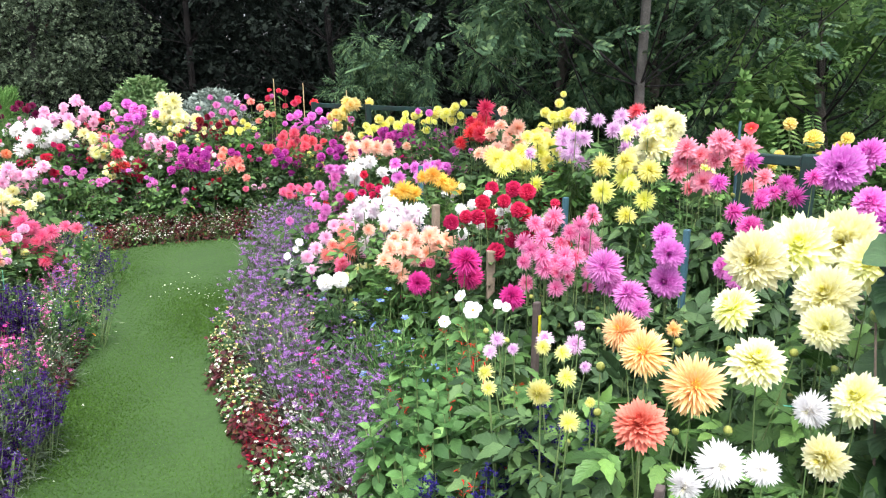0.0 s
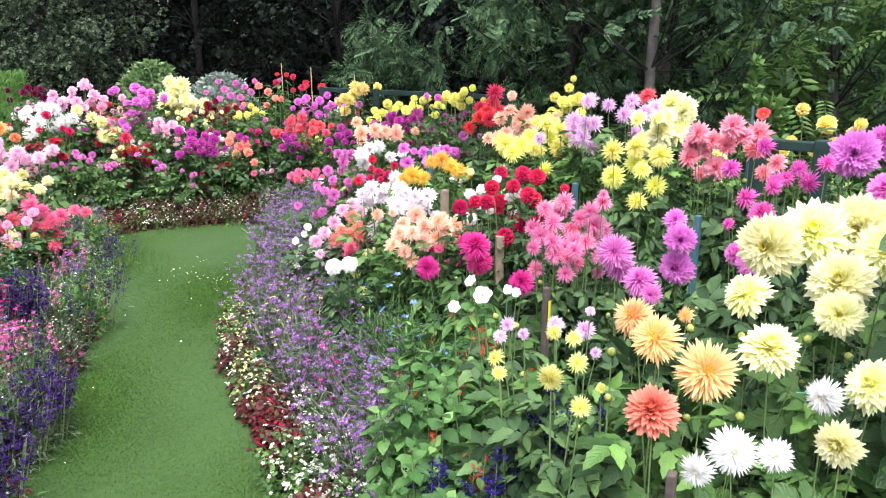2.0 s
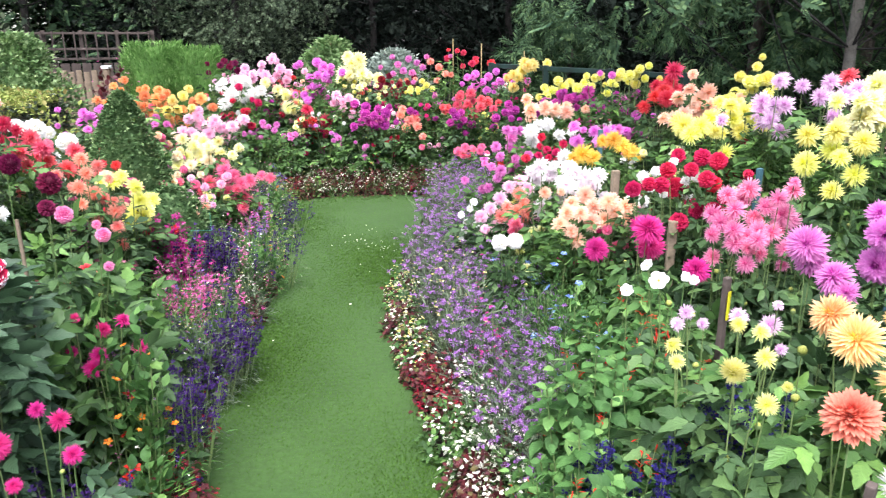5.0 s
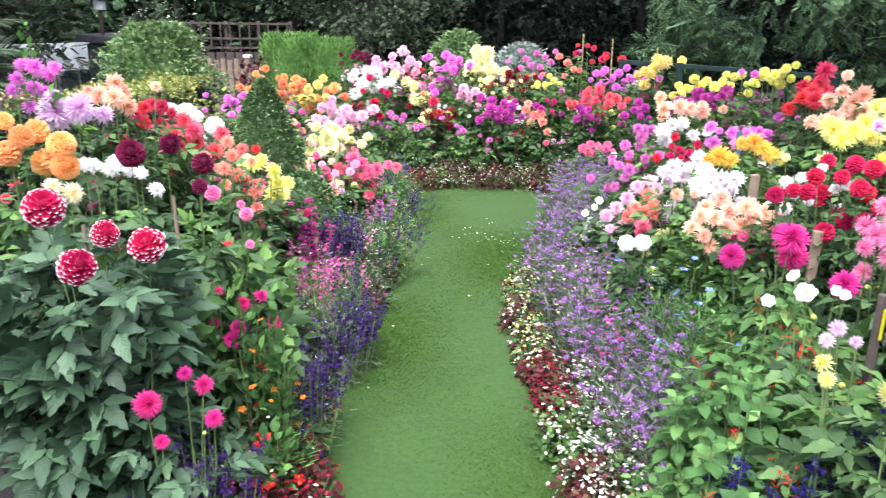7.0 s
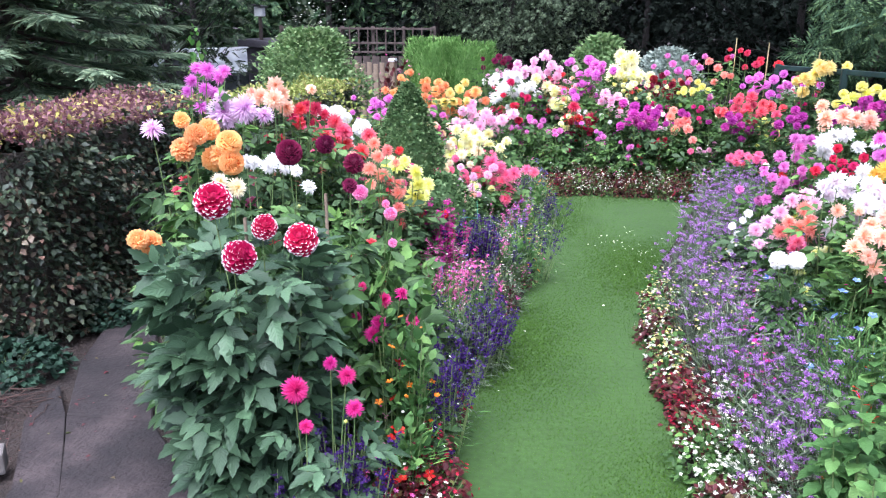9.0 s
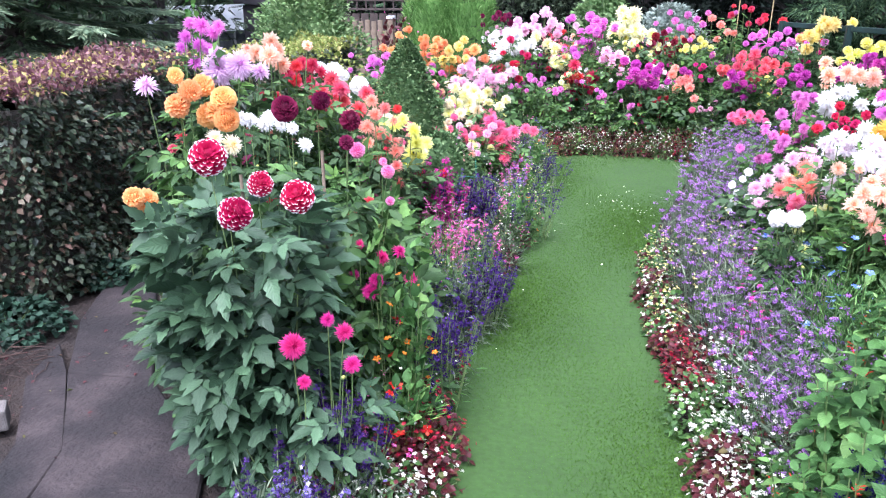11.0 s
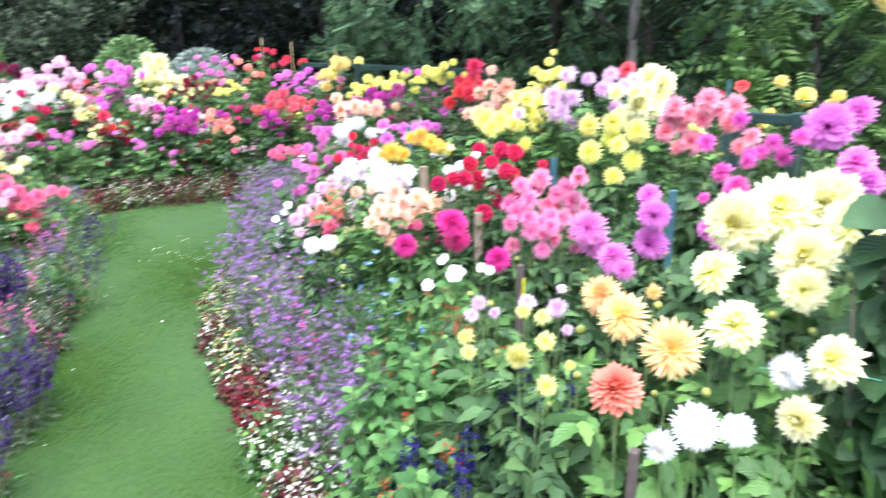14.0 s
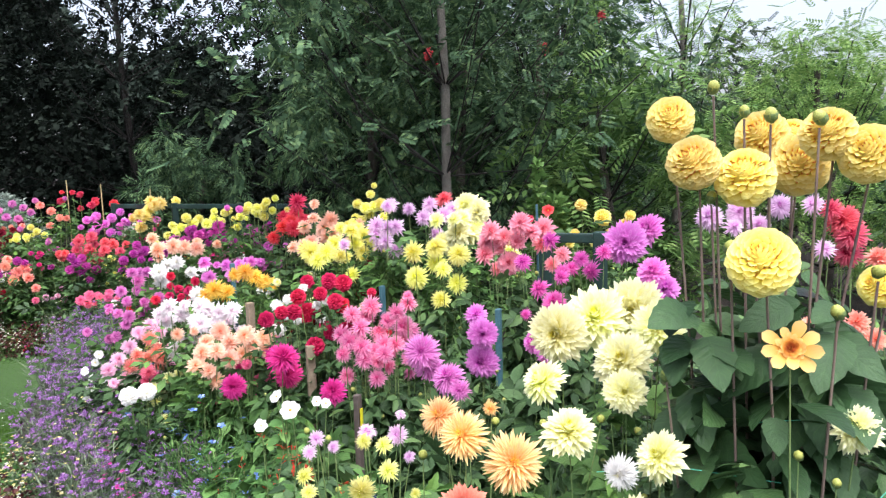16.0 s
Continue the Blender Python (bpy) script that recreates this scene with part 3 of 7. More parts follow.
# ---- hedge, paving ----
def hedge(points, thick, height, seed, top=None):
    r = np.random.default_rng(seed)
    p = np.array(points, float)
    root = thing("hedge", *p[0], 0, "clipped hedge of glossy dark green and bronze leaves", "hedge")
    o = np.array((*p[0], 0.0))
    leaves, tops, core = [], [], []
    for a, b in zip(p[:-1], p[1:]):
        d = b - a
        length = np.linalg.norm(d)
        d = d / length
        nrm = np.array((d[1], -d[0]))
        n = int(length * height * 3000)
        u, h = r.random(n) * length, r.random(n) * height
        bulge = 0.04 * np.sin(u * 5 + h * 7) + 0.03 * r.normal(size=n) - 0.12 * (h / height) ** 4
        pos = np.concatenate([a + d * u[:, None] + nrm * bulge[:, None], h[:, None] + 0.02], 1)
        leaves.append(places(pos - o, np.array((*nrm, -0.5)) + 0.7 * r.normal(size=(n, 3)), Z + 0.5 * r.normal(size=(n, 3)), r.uniform(0.03, 0.056, n)))
        n = int(length * thick * 4200)
        u, w = r.random(n) * length, r.random(n) * thick
        pos = np.concatenate([a + d * u[:, None] - nrm * w[:, None], (height - 0.05 + 0.05 * np.sin(u * 3.1) * np.sin(w * 9) + 0.11 * r.random(n) ** 3)[:, None]], 1)
        tops.append(places(pos - o, r.normal(size=(n, 3)) + Z * 0.7, Z + 0.4 * r.normal(size=(n, 3)), r.uniform(0.025, 0.046, n)))
        c = [a - nrm * 0.09, b - nrm * 0.09, b - nrm * thick, a - nrm * thick]
        q = np.array([(*k, z) for z in (0.0, height - 0.1) for k in c]) - o
        core.append((q, np.array(((0, 1, 5, 4), (1, 2, 6, 5), (2, 3, 7, 6), (3, 0, 4, 7), (4, 5, 6, 7))), np.zeros((8, 2)), 0))
    t = kite(0.66, 0.2, 0.48)
    part("side_leaves", build("side_leaves", [spread(t, np.concatenate(leaves))], [LEAF_HEDGE]), root)
    part("top_leaves", build("top_leaves", [spread(t, np.concatenate(tops))], [top or LEAF_HEDGE_TOP]), root, "yellow-green young leaves" if top else "purple and yellow-green young leaves")
    part("branchwork", build("branchwork", core, [BARK], False), root)
    return root


hedge([(-4.6, 1.6), (-3.3, 2.75), (-2.82, 3.3), (-2.8, 5.2)], 0.8, 1.14, 31)
hedge([(-2.8, 5.25), (-2.55, 7.0), (-2.75, 8.6)], 0.6, 1.02, 32, LEAF_GOLD)

paving = tagged(new("paving", build("paving", [(np.array(((-1.0, 0.6, -0.035), (-1.4, 2.2, -0.035), (-2.45, 3.75, -0.035), (-2.95, 3.4, -0.035), (-2.5, 2.2, -0.035), (-2.4, 0.6, -0.035))), np.array(((0, 1, 4, 5), (1, 2, 3, 4))), None, 0)], [SOIL], False)),
                "narrow weathered concrete garden path with dark stains", "path", kind="structure")


def slab(corners):
    bm = bmesh.new()
    lo = [bm.verts.new((x, y, -0.03)) for x, y in corners]
    hi = [bm.verts.new((x, y, 0.012)) for x, y in corners]
    bm.faces.new(hi)
    for k in range(len(lo)):
        bm.faces.new((lo[k], lo[(k + 1) % len(lo)], hi[(k + 1) % len(lo)], hi[k]))
    bmesh.ops.bevel(bm, geom=[e for e in bm.edges if all(w.co.z > 0 for w in e.verts)], offset=0.008, segments=1, affect="EDGES")
    bmesh.ops.recalc_face_normals(bm, faces=bm.faces)
    me = bpy.data.meshes.new("slab")
    bm.to_mesh(me)
    bm.free()
    me.materials.append(CONCRETE)
    part("slab", me, paving)


slab([(-1.72, 0.60), (-0.98, 0.60), (-1.14, 1.55), (-1.78, 1.60)])
slab([(-1.783, 1.607), (-1.142, 1.558), (-1.36, 2.15), (-1.86, 2.62), (-2.27, 2.60), (-1.90, 2.08)])
slab([(-2.274, 2.607), (-1.865, 2.627), (-2.44, 3.62), (-2.74, 3.62), (-2.56, 3.1)])
slab([(-1.95, 0.60), (-1.726, 0.60), (-1.786, 1.60), (-1.97, 1.64)])
slab([(-1.973, 1.648), (-1.79, 1.608), (-1.906, 2.085), (-2.276, 2.603), (-2.5, 2.86), (-2.42, 2.52), (-2.1, 2.08)])


# ---- dahlias ----
def rosette(kind, lod, seed):
    """Petals of one bloom, diameter 1, facing +z, round a small core."""
    r = np.random.default_rng(seed)
    n = {"deco": (210, 76, 44), "cactus": (180, 84, 50), "ball": (210, 88, 44), "bicolor": (120, 76, 50), "open": (76, 60, 40), "single": (6, 6, 6)}[kind][lod]
    steps = (4, 2, 2)[lod]
    k = (np.arange(n) + 0.5) / n
    az = np.arange(n) * 2.39996 + r.normal(size=n) * 0.08
    if kind == "deco":
        t, phi = blade(steps, 0.24 if lod == 0 else 0.40, 0.4, -0.08, 0, 0.34, 0.72), np.radians(6 + 112 * k ** 0.72)
        length, start = 0.5 * (0.52 + 0.48 * k ** 0.6), 0.03
    elif kind == "cactus":
        t, phi = blade(steps, 0.13 if lod == 0 else 0.18, 0.8, 0.05, 0, 0.42, 0.5), np.radians(5 + 112 * k ** 0.7)
        length, start = 0.5 * (0.62 + 0.38 * k ** 0.6), 0.02
    elif kind in ("ball", "bicolor"):
        t, phi = blade(steps, 1.12, 0.5, -0.30, 0, 0.34, 0.66), np.arccos(np.clip(1 - 1.72 * k, -1, 1))
        length, start = (0.07 + 0.10 * k ** 0.3, 0.355) if lod == 0 else (0.10 + 0.15 * k ** 0.3, 0.30)
        if kind == "bicolor":
            t, length, start = blade(steps, 0.8, 0.6, -0.15, 0, 0.5, 0.62), 0.13 + 0.17 * k ** 0.4, 0.24
    elif kind == "open":  # broad flat rays round a dense middle
        outer = np.arange(n) >= n - 9
        t, phi = blade(steps + 4, 0.5, 0.25, -0.1, 0, 0.42, 0.72), np.where(outer, np.radians(82 + 8 * r.normal(size=n)), np.arccos(1 - 0.85 * np.minimum(1, k * 1.25)))
        length, start = np.where(outer, 0.47, 0.10 + 0.16 * k), 0.06
        az = np.where(outer, np.arange(n) * 6.28318 / 9, az)
    else:
        t, phi = blade(8, 0.86, 0.1, 0.05, 0, 0.5, 0.62), np.radians(np.full(n, 78.0))
        length, start, az = np.full(n, 0.5), 0.02, np.arange(n) * 6.28318 / n
    if lod == 2 and kind != "single":
        t = kite({"deco": 0.46, "cactus": 0.22, "open": 0.6}.get(kind, 1.0), 0.2, 0.72)
    phi = phi + r.normal(size=n) * (0.025 if kind in ("ball", "bicolor") else 0.05)
    d = np.stack([np.sin(phi) * np.cos(az), np.sin(phi) * np.sin(az), np.cos(phi)], -1)
    up = np.stack([-np.cos(phi) * np.cos(az), -np.cos(phi) * np.sin(az), np.sin(phi)], -1)
    length = length * (1 + 0.07 * r.normal(size=n))
    pos = d * start
    if kind in ("ball", "bicolor"):  # petals overlap like scales
        lie = 0.53
        d, up = d * np.cos(lie) - up * np.sin(lie), d * np.sin(lie) + up * np.cos(lie)
    up = up + (0.06 if kind in ("ball", "bicolor") else 0.13) * r.normal(size=up.shape)
    v, q, uv, _ = spread(t, places(pos, d, up, length, length))
    if kind == "bicolor":  # the young petals in the heart have no white tips yet
        uv = uv * np.repeat(np.stack([np.ones(n), 0.72 + 0.28 * np.minimum(1, k / 0.1)], -1), len(t[0]), 0)
    elif kind in ("ball", "deco", "cactus", "open"):  # the closed young petals show the heart's colour
        young = {"ball": 0.025, "open": 0.5}.get(kind, 0.05)
        uv = uv * np.repeat(np.stack([np.ones(n), 0.04 + 0.96 * np.minimum(1, (k / young) ** 2)], -1), len(t[0]), 0)
    # petals grow from one heart
    m, w = len(t[0]), len(v)
    foot = np.arange(n) * m
    if m == 4:
        q = np.where(q % m == 0, w, q)
        return np.concatenate([v, np.zeros((1, 3))]), np.concatenate([q[:, :3], q[:, [0, 2, 3]]]), np.concatenate([uv, np.zeros((1, 2))]), 0
    f = np.concatenate([q[:, :3], q[:, [0, 2, 3]], np.stack([np.full(n, w), foot, foot + 2], -1)])
    return np.concatenate([v, np.zeros((1, 3))]), f, np.concatenate([uv, np.zeros((1, 2))]), 0


BLOOMS = {}


def bloom_mesh(kind, colour, lod, seed):
    key = (kind, colour, lod, seed)
    if key not in BLOOMS:
        core = ball_mesh(5, 7, *((0.31, 0.31, 0.31) if kind in ("ball", "bicolor") else (0.13, 0.13, 0.2) if kind in ("deco", "cactus") else (0.06, 0.06, 0.07)))
        core = (core[0], core[1], core[2] * 0 + 0.25)
        chunks = [rosette(kind, lod, seed), (*moved(core, pose(0, 0, 0 if kind != "single" else 0.02)), 1 if kind == "single" else 0)]
        calyx = tube([(0, 0, -0.30 if kind in ("ball", "bicolor") else -0.16), (0, 0, -0.1), (0, 0, -0.02)], [0.03, 0.12, 0.1], 6)
        if lod:
            chunks.append((*calyx, 2))
        else:
            BLOOMS["calyx", kind] = build("calyx", [(*calyx, 0)], [STEM])
        BLOOMS[key] = build("bloom", chunks, [PETAL[colour], DISC, STEM])
    return BLOOMS[key]


def bud_mesh():
    if "bud" not in BLOOMS:
        BLOOMS["bud"] = build("bud", [(*ball_mesh(5, 7, 0.43, 0.43, 0.52), 0), (*tube([(0, 0, -0.62), (0, 0, -0.4), (0, 0, -0.12), (0, 0, 0.06)], [0.1, 0.38, 0.46, 0.455], 6), 1)], [BUD, STEM])
    return BLOOMS["bud"]


LEAFLET_NEAR = blade(7, 0.48, 0.3, 0.16, 0.15, 0.8, 0.38)
LEAFLET = blade(3, 0.5, 0.3, 0.22, 0.0, 0.75, 0.42)


def compound(t):
    """Three leaflets on a short stalk."""
    return join(moved(t, pose(0, 0.36, 0) @ Matrix.Scale(0.6, 4)), moved(t, pose(0.01, 0.22, 0.0, 0, 8, -52) @ Matrix.Scale(0.5, 4)),
                moved(t, pose(-0.01, 0.24, 0.0, 0, -8, 50) @ Matrix.Scale(0.5, 4)), moved(kite(0.04) if len(t[0]) < 5 else blade(2, 0.04), Matrix.Scale(0.36, 4)))


COMPOUND_NEAR = join(compound(LEAFLET_NEAR), moved(LEAFLET_NEAR, pose(0.01, 0.06, 0.0, 0, 8, -62) @ Matrix.Scale(0.36, 4)), moved(LEAFLET_NEAR, pose(-0.01, 0.08, 0.0, 0, -8, 60) @ Matrix.Scale(0.36, 4)))
COMPOUND, COMPOUND_FAR = compound(LEAFLET), compound(kite(0.5))


WIDE_LEAF = blade(11, 0.62, 0.2, 0.3, 0.05, 0.7, 0.4)


def facing(x, y):
    d = np.array((0.05 - x, min(0.45 * y, 3.5) - y, 0.0))
    return d / np.linalg.norm(d)


def stem_curve(foot, top, bend):
    t = np.linspace(0, 1, 5)[:, None]
    return foot + (top - foot) * t + bend * (t * (1 - t))


def turned(pos, normal, spin, size):
    q = Vector(normal).to_track_quat("Z", "Y").to_matrix().to_4x4()
    return Matrix.Translation(pos) @ q @ Matrix.Rotation(spin, 4, "Z") @ Matrix.Scale(size, 4)


def leafy(stems, count, size, near, r, low=0.1, high=0.9, rise=0.0, power=0.75):
    """Places of leaves along the stems, pointing outwards and a little down."""
    k = r.integers(len(stems), size=count)
    s = low + (high - low) * r.random(count) ** power
    st = np.stack(stems)
    seg = s * 4
    i = np.minimum(seg.astype(int), 3)
    pos = st[k, i] + (st[k, i + 1] - st[k, i]) * (seg - i)[:, None]
    a = r.random(count) * 6.283
    out = np.stack([np.cos(a), np.sin(a), rise + 0.22 - 0.9 * r.random(count)], -1)
    up = Z + 0.45 * r.normal(size=(count, 3))
    return places(pos + out * (0.02 + 0.05 * r.random(count))[:, None], out, up, size * (0.65 + 0.7 * r.random(count)))


def dahlia(words, kind, colour, blooms, leaf=None, leaves=1.0, size=None, dark_stems=False, separate=0, fill=None, shape=None, buds=(), side=None, foot=(0, 0), mound=None, rise=0.0):
    b = np.array(blooms, float)
    c = b[:, :2].mean(0)
    r = np.random.default_rng(int(abs(c[0] * 977 + c[1] * 311) * 10) % 100000 + len(b))
    dist = float(np.hypot(*c))
    lod = 0 if dist < 3.3 else 1 if dist < 5.4 else 2
    f = facing(*c)
    fill = (0.1, 0.7, 1.0)[lod] if fill is None else fill
    if len(b) > 2 and fill and kind != "single":
        k = r.integers(len(b), size=int(len(b) * fill))
        wide = 0.06 + 0.05 * lod
        more = b[k] + np.stack([r.normal(size=len(k)) * wide - f[0] * 0.09, r.normal(size=len(k)) * wide - f[1] * 0.09, r.uniform(-0.1, 0.05, len(k)), 0 * k], -1)
        more[:, 3] *= r.uniform(0.6, 0.95, len(k))
        b = np.concatenate([b, more])
    c = c - f[:2] * 0.10 + np.array(foot)
    root = thing("dahlia", c[0], c[1], 0, words + (" dahlia flowers" if len(b) > 1 else " dahlia flower") + " over leafy green stems", "dahlia", "dahlias in the beds")
    base = np.array((c[0], c[1], 0.0))
    stems, tubes, mat_stem = [], [], STEM_DARK if dark_stems else STEM
    width = 0.0017 if dist < 3.3 and not dark_stems else 0.0026
    for k, (x, y, z, d) in enumerate(b):
        nrm = f * r.uniform(0.7, 1.2) + Z * (r.uniform(0.3, 0.75) + rise) + r.normal(size=3) * 0.24
        nrm = nrm / np.linalg.norm(nrm)
        pos = np.array((x, y, z)) - base
        fine = d / dist > 0.034
        head = part("bloom", bloom_mesh(kind, colour, 0 if fine else 1 if d / dist > 0.017 else 2, k % 3), root, place=turned(pos, nrm, r.random() * 6.28, d * (r.uniform(0.9, 0.98) if fine and kind in ("ball", "bicolor") else r.uniform(0.93, 1.03) if d / dist > 0.017 else r.uniform(0.9, 1.02))))
        if fine:
            part("calyx", BLOOMS["calyx", kind], head)
        foot = np.array((*(pos[:2] * 0.3 + r.normal(size=2) * 0.03), -0.03))
        top = pos - nrm * d * (0.3 if kind in ("ball", "bicolor") else 0.15)
        st = stem_curve(foot, top, np.array((*(pos[:2] * 0.25), 0.06)) + r.normal(size=3) * (0.13 if dark_stems else 0.04))
        stems.append(st)
        tubes.append((*tube(st, np.linspace(width * 2.2, width, 5), 4 if lod == 0 else 3), 0))
    extra = max(2, len(b) // 3)
    spread_r = max(0.16, float(b[:, :2].std(0).mean()) * 1.3)
    for k in range(extra + (7 if dist < 3.3 else 4) if shape is None else 3):
        a, rad = r.random() * 6.283, spread_r * (0.3 + 0.9 * r.random())
        h = b[:, 2].mean() * r.uniform(0.62, 0.92)
        if shape is None and dist < 3.3 and k >= extra:
            h, rad = h * 0.55, rad * 1.3
        top = np.array((np.cos(a) * rad, np.sin(a) * rad, h))
        st = stem_curve(np.array((*(top[:2] * 0.25), -0.03)), top, np.array((*(top[:2] * 0.4), 0.05)))
        stems.append(st)
        tubes.append((*tube(st, np.linspace(width * 2, width * 0.7, 5), 4 if lod == 0 else 3), 0))
        if k < extra:
            part("bud", bud_mesh(), root, place=turned(top, unit(np.array((r.normal() * 0.4, r.normal() * 0.4, 1.0))), 0, r.uniform(0.014, 0.024)))
    for x, y, z, d in buds:
        pos = np.array((x, y, z)) - base
        part("bud", bud_mesh(), root, place=turned(pos, unit(f * 0.5 + Z + r.normal(size=3) * 0.3), 0, d * 0.74))
        tubes.append((*tube(stem_curve(np.array((*(pos[:2] * 0.3), -0.03)), pos - Z * d * 0.5, np.array((*(pos[:2] * 0.2), 0.04))), np.linspace(width * 2, width, 5), 4), 0))
    if lod == 0:
        for q in tubes:
            part("stem", build("stem", [q], [mat_stem]), root)
    else:
        tagged(part("stalk", build("stalk", tubes, [mat_stem]), root), kind="stuff")
    t = shape if shape is not None else COMPOUND_NEAR if dist < 2.45 else COMPOUND if dist < 3.5 else COMPOUND_FAR
    count = int((150 + 18 * min(len(b), 14)) * leaves * (0.9 if dist > 6.5 else 1.0))
    pl = leafy(stems, count, size or (0.115 if dist < 3.3 else 0.12 if dist < 6 else 0.135), lod == 0, r, 0.1 if shape is None else 0.25, (0.84 if dist < 3.3 else 0.93) if shape is None else 0.83, 0.0, 0.57 if shape is None else 0.75)
    if mound:  # leaves clothe the plant from the ground to the blooms
        wide, high, count = mound
        a, h = r.random(count) * 6.283, r.random(count) ** 0.9
        w = wide * (0.6 + 0.75 * h - 0.45 * h ** 3) * np.sqrt(r.uniform(0.3, 1.0, count)) * (1 + 0.12 * np.sin(a * 4 + h * 5))
        pos = np.stack([np.cos(a) * w, np.sin(a) * w, 0.03 + h * high], -1)
        a = a + 0.6 * r.normal(size=count)
        out = np.stack([np.cos(a), np.sin(a), -0.35 + 0.5 * h + 0.35 * r.normal(size=count)], -1)
        pl = np.concatenate([places(pos, out, Z * 0.9 + out * np.array((0.15, 0.15, 0)) + 0.45 * r.normal(size=out.shape), size * r.uniform(0.65, 1.2, count)), pl])
    if side:  # the plant leans its leaves away from its neighbours
        pl = pl[(pl[:, :2, 3] + pl[:, :2, 1] * 0.9 + c) @ np.array(side[:2]) > side[2]]
    mat = leaf or (LEAF, LEAF_DEEP)[int(r.integers(2))]
    separate = separate or (90 if dist < 2.3 else 0)
    if separate:
        single = build("leaf", [(*t, 0)], [mat])
        for q in pl[:separate]:
            part("leaf", single, root, place=Matrix([list(row) for row in q] + [[0, 0, 0, 1]]))
        pl = pl[separate:]
    tagged(part("foliage", build("foliage", [spread(t, pl)], [mat]), root), kind="stuff")
    return root



# ---- the planting, bed by bed ----
dahlia("pale lemon giant decorative", "deco", "lemon", [(1.33, 1.28, 1.26, 0.156), (1.46, 1.28, 1.28, 0.173), (1.55, 1.24, 1.29, 0.180), (1.51, 1.13, 1.27, 0.142), (1.37, 1.12, 1.22, 0.140), (1.24, 1.24, 1.17, 0.116), (1.32, 1.07, 1.17, 0.105), (1.21, 1.13, 1.09, 0.119), (1.27, 0.94, 1.08, 0.105)])
dahlia("apricot orange cactus", "cactus", "apricot", [(0.99, 1.30, 1.13, 0.099), (0.99, 1.22, 1.11, 0.118), (1.04, 1.12, 1.07, 0.130), (1.14, 1.31, 1.11, 0.045)])
dahlia("greenish lemon", "deco", "lemon", [(1.14, 0.89, 1.01, 0.087)], leaves=0.5, fill=0)
dahlia("rusty orange shaggy", "deco", "rust", [(0.85, 1.04, 1.06, 0.1)], rise=1.1)
dahlia("pure white spiky", "cactus", "white", [(0.99, 0.98, 0.98, 0.101), (0.92, 0.99, 0.95, 0.070), (1.05, 0.94, 0.98, 0.072), (1.20, 0.98, 1.05, 0.074)])
dahlia("greenish yellow spidery", "cactus", "lime", [(0.79, 1.30, 1.02, 0.064), (0.79, 1.18, 1.01, 0.049), (0.85, 1.29, 1.05, 0.049), (0.76, 1.50, 0.99, 0.051), (0.74, 1.44, 0.98, 0.042), (0.89, 1.46, 1.05, 0.043), (0.90, 1.39, 1.06, 0.047)])
dahlia("pale yellow budding", "cactus", "lime", [(0.96, 1.36, 0.94, 0.028)], fill=0, leaves=0.4, buds=[(0.99, 1.37, 1.02, 0.034), (0.96, 1.33, 0.93, 0.03), (0.82, 1.34, 0.79, 0.036), (1.13, 1.28, 1.09, 0.03), (0.88, 1.44, 0.97, 0.026), (1.17, 1.15, 0.93, 0.032), (1.09, 1.22, 0.91, 0.026), (1.22, 1.22, 1.08, 0.03), (1.3, 1.12, 1.1, 0.03)])
dahlia("pale lilac pink small", "cactus", "lilac", [(0.99, 1.62, 1.00, 0.057), (1.08, 1.62, 0.97, 0.062), (1.08, 1.60, 1.03, 0.030), (1.09, 1.58, 0.92, 0.037), (0.86, 1.64, 1.01, 0.050), (0.84, 1.64, 0.98, 0.044), (0.89, 1.61, 0.99, 0.038)])
dahlia("mauve shaggy decorative", "cactus", "mauve", [(1.39, 1.95, 1.07, 0.133), (1.43, 1.97, 1.01, 0.109), (1.42, 1.85, 1.00, 0.123), (1.41, 1.78, 0.98, 0.078)])
dahlia("mauve purple decorative", "deco", "orchid", [(1.61, 1.91, 1.10, 0.104), (1.62, 1.93, 1.00, 0.117), (1.64, 1.98, 1.15, 0.082), (1.71, 1.77, 1.08, 0.087), (1.70, 1.69, 1.07, 0.096)])
dahlia("rose pink cactus", "cactus", "pink", [(1.44, 2.49, 1.10, 0.082), (1.55, 2.53, 1.11, 0.098), (1.60, 2.49, 1.05, 0.083), (1.66, 2.43, 1.12, 0.082), (1.56, 2.36, 1.11, 0.079), (1.46, 2.46, 1.05, 0.094), (1.58, 2.53, 1.00, 0.085), (1.42, 2.48, 1.00, 0.094), (1.55, 2.44, 0.97, 0.098), (1.45, 2.44, 0.98, 0.090), (1.43, 2.56, 1.01, 0.098), (1.66, 2.47, 1.02, 0.100), (1.57, 2.39, 0.98, 0.084), (1.38, 2.46, 0.96, 0.080), (1.50, 2.41, 0.92, 0.079), (1.50, 2.36, 0.96, 0.088), (1.46, 2.44, 0.93, 0.091), (1.43, 2.53, 0.85, 0.086), (1.49, 2.40, 0.86, 0.087), (1.64, 2.40, 0.91, 0.089), (1.65, 2.48, 0.97, 0.082), (1.57, 2.45, 0.88, 0.080)], fill=0.5)
dahlia("magenta cactus", "cactus", "magenta", [(1.09, 2.85, 0.80, 0.115), (1.23, 2.67, 0.93, 0.141), (1.29, 2.77, 0.83, 0.134), (1.22, 2.74, 0.93, 0.088), (1.31, 2.42, 0.84, 0.112)])
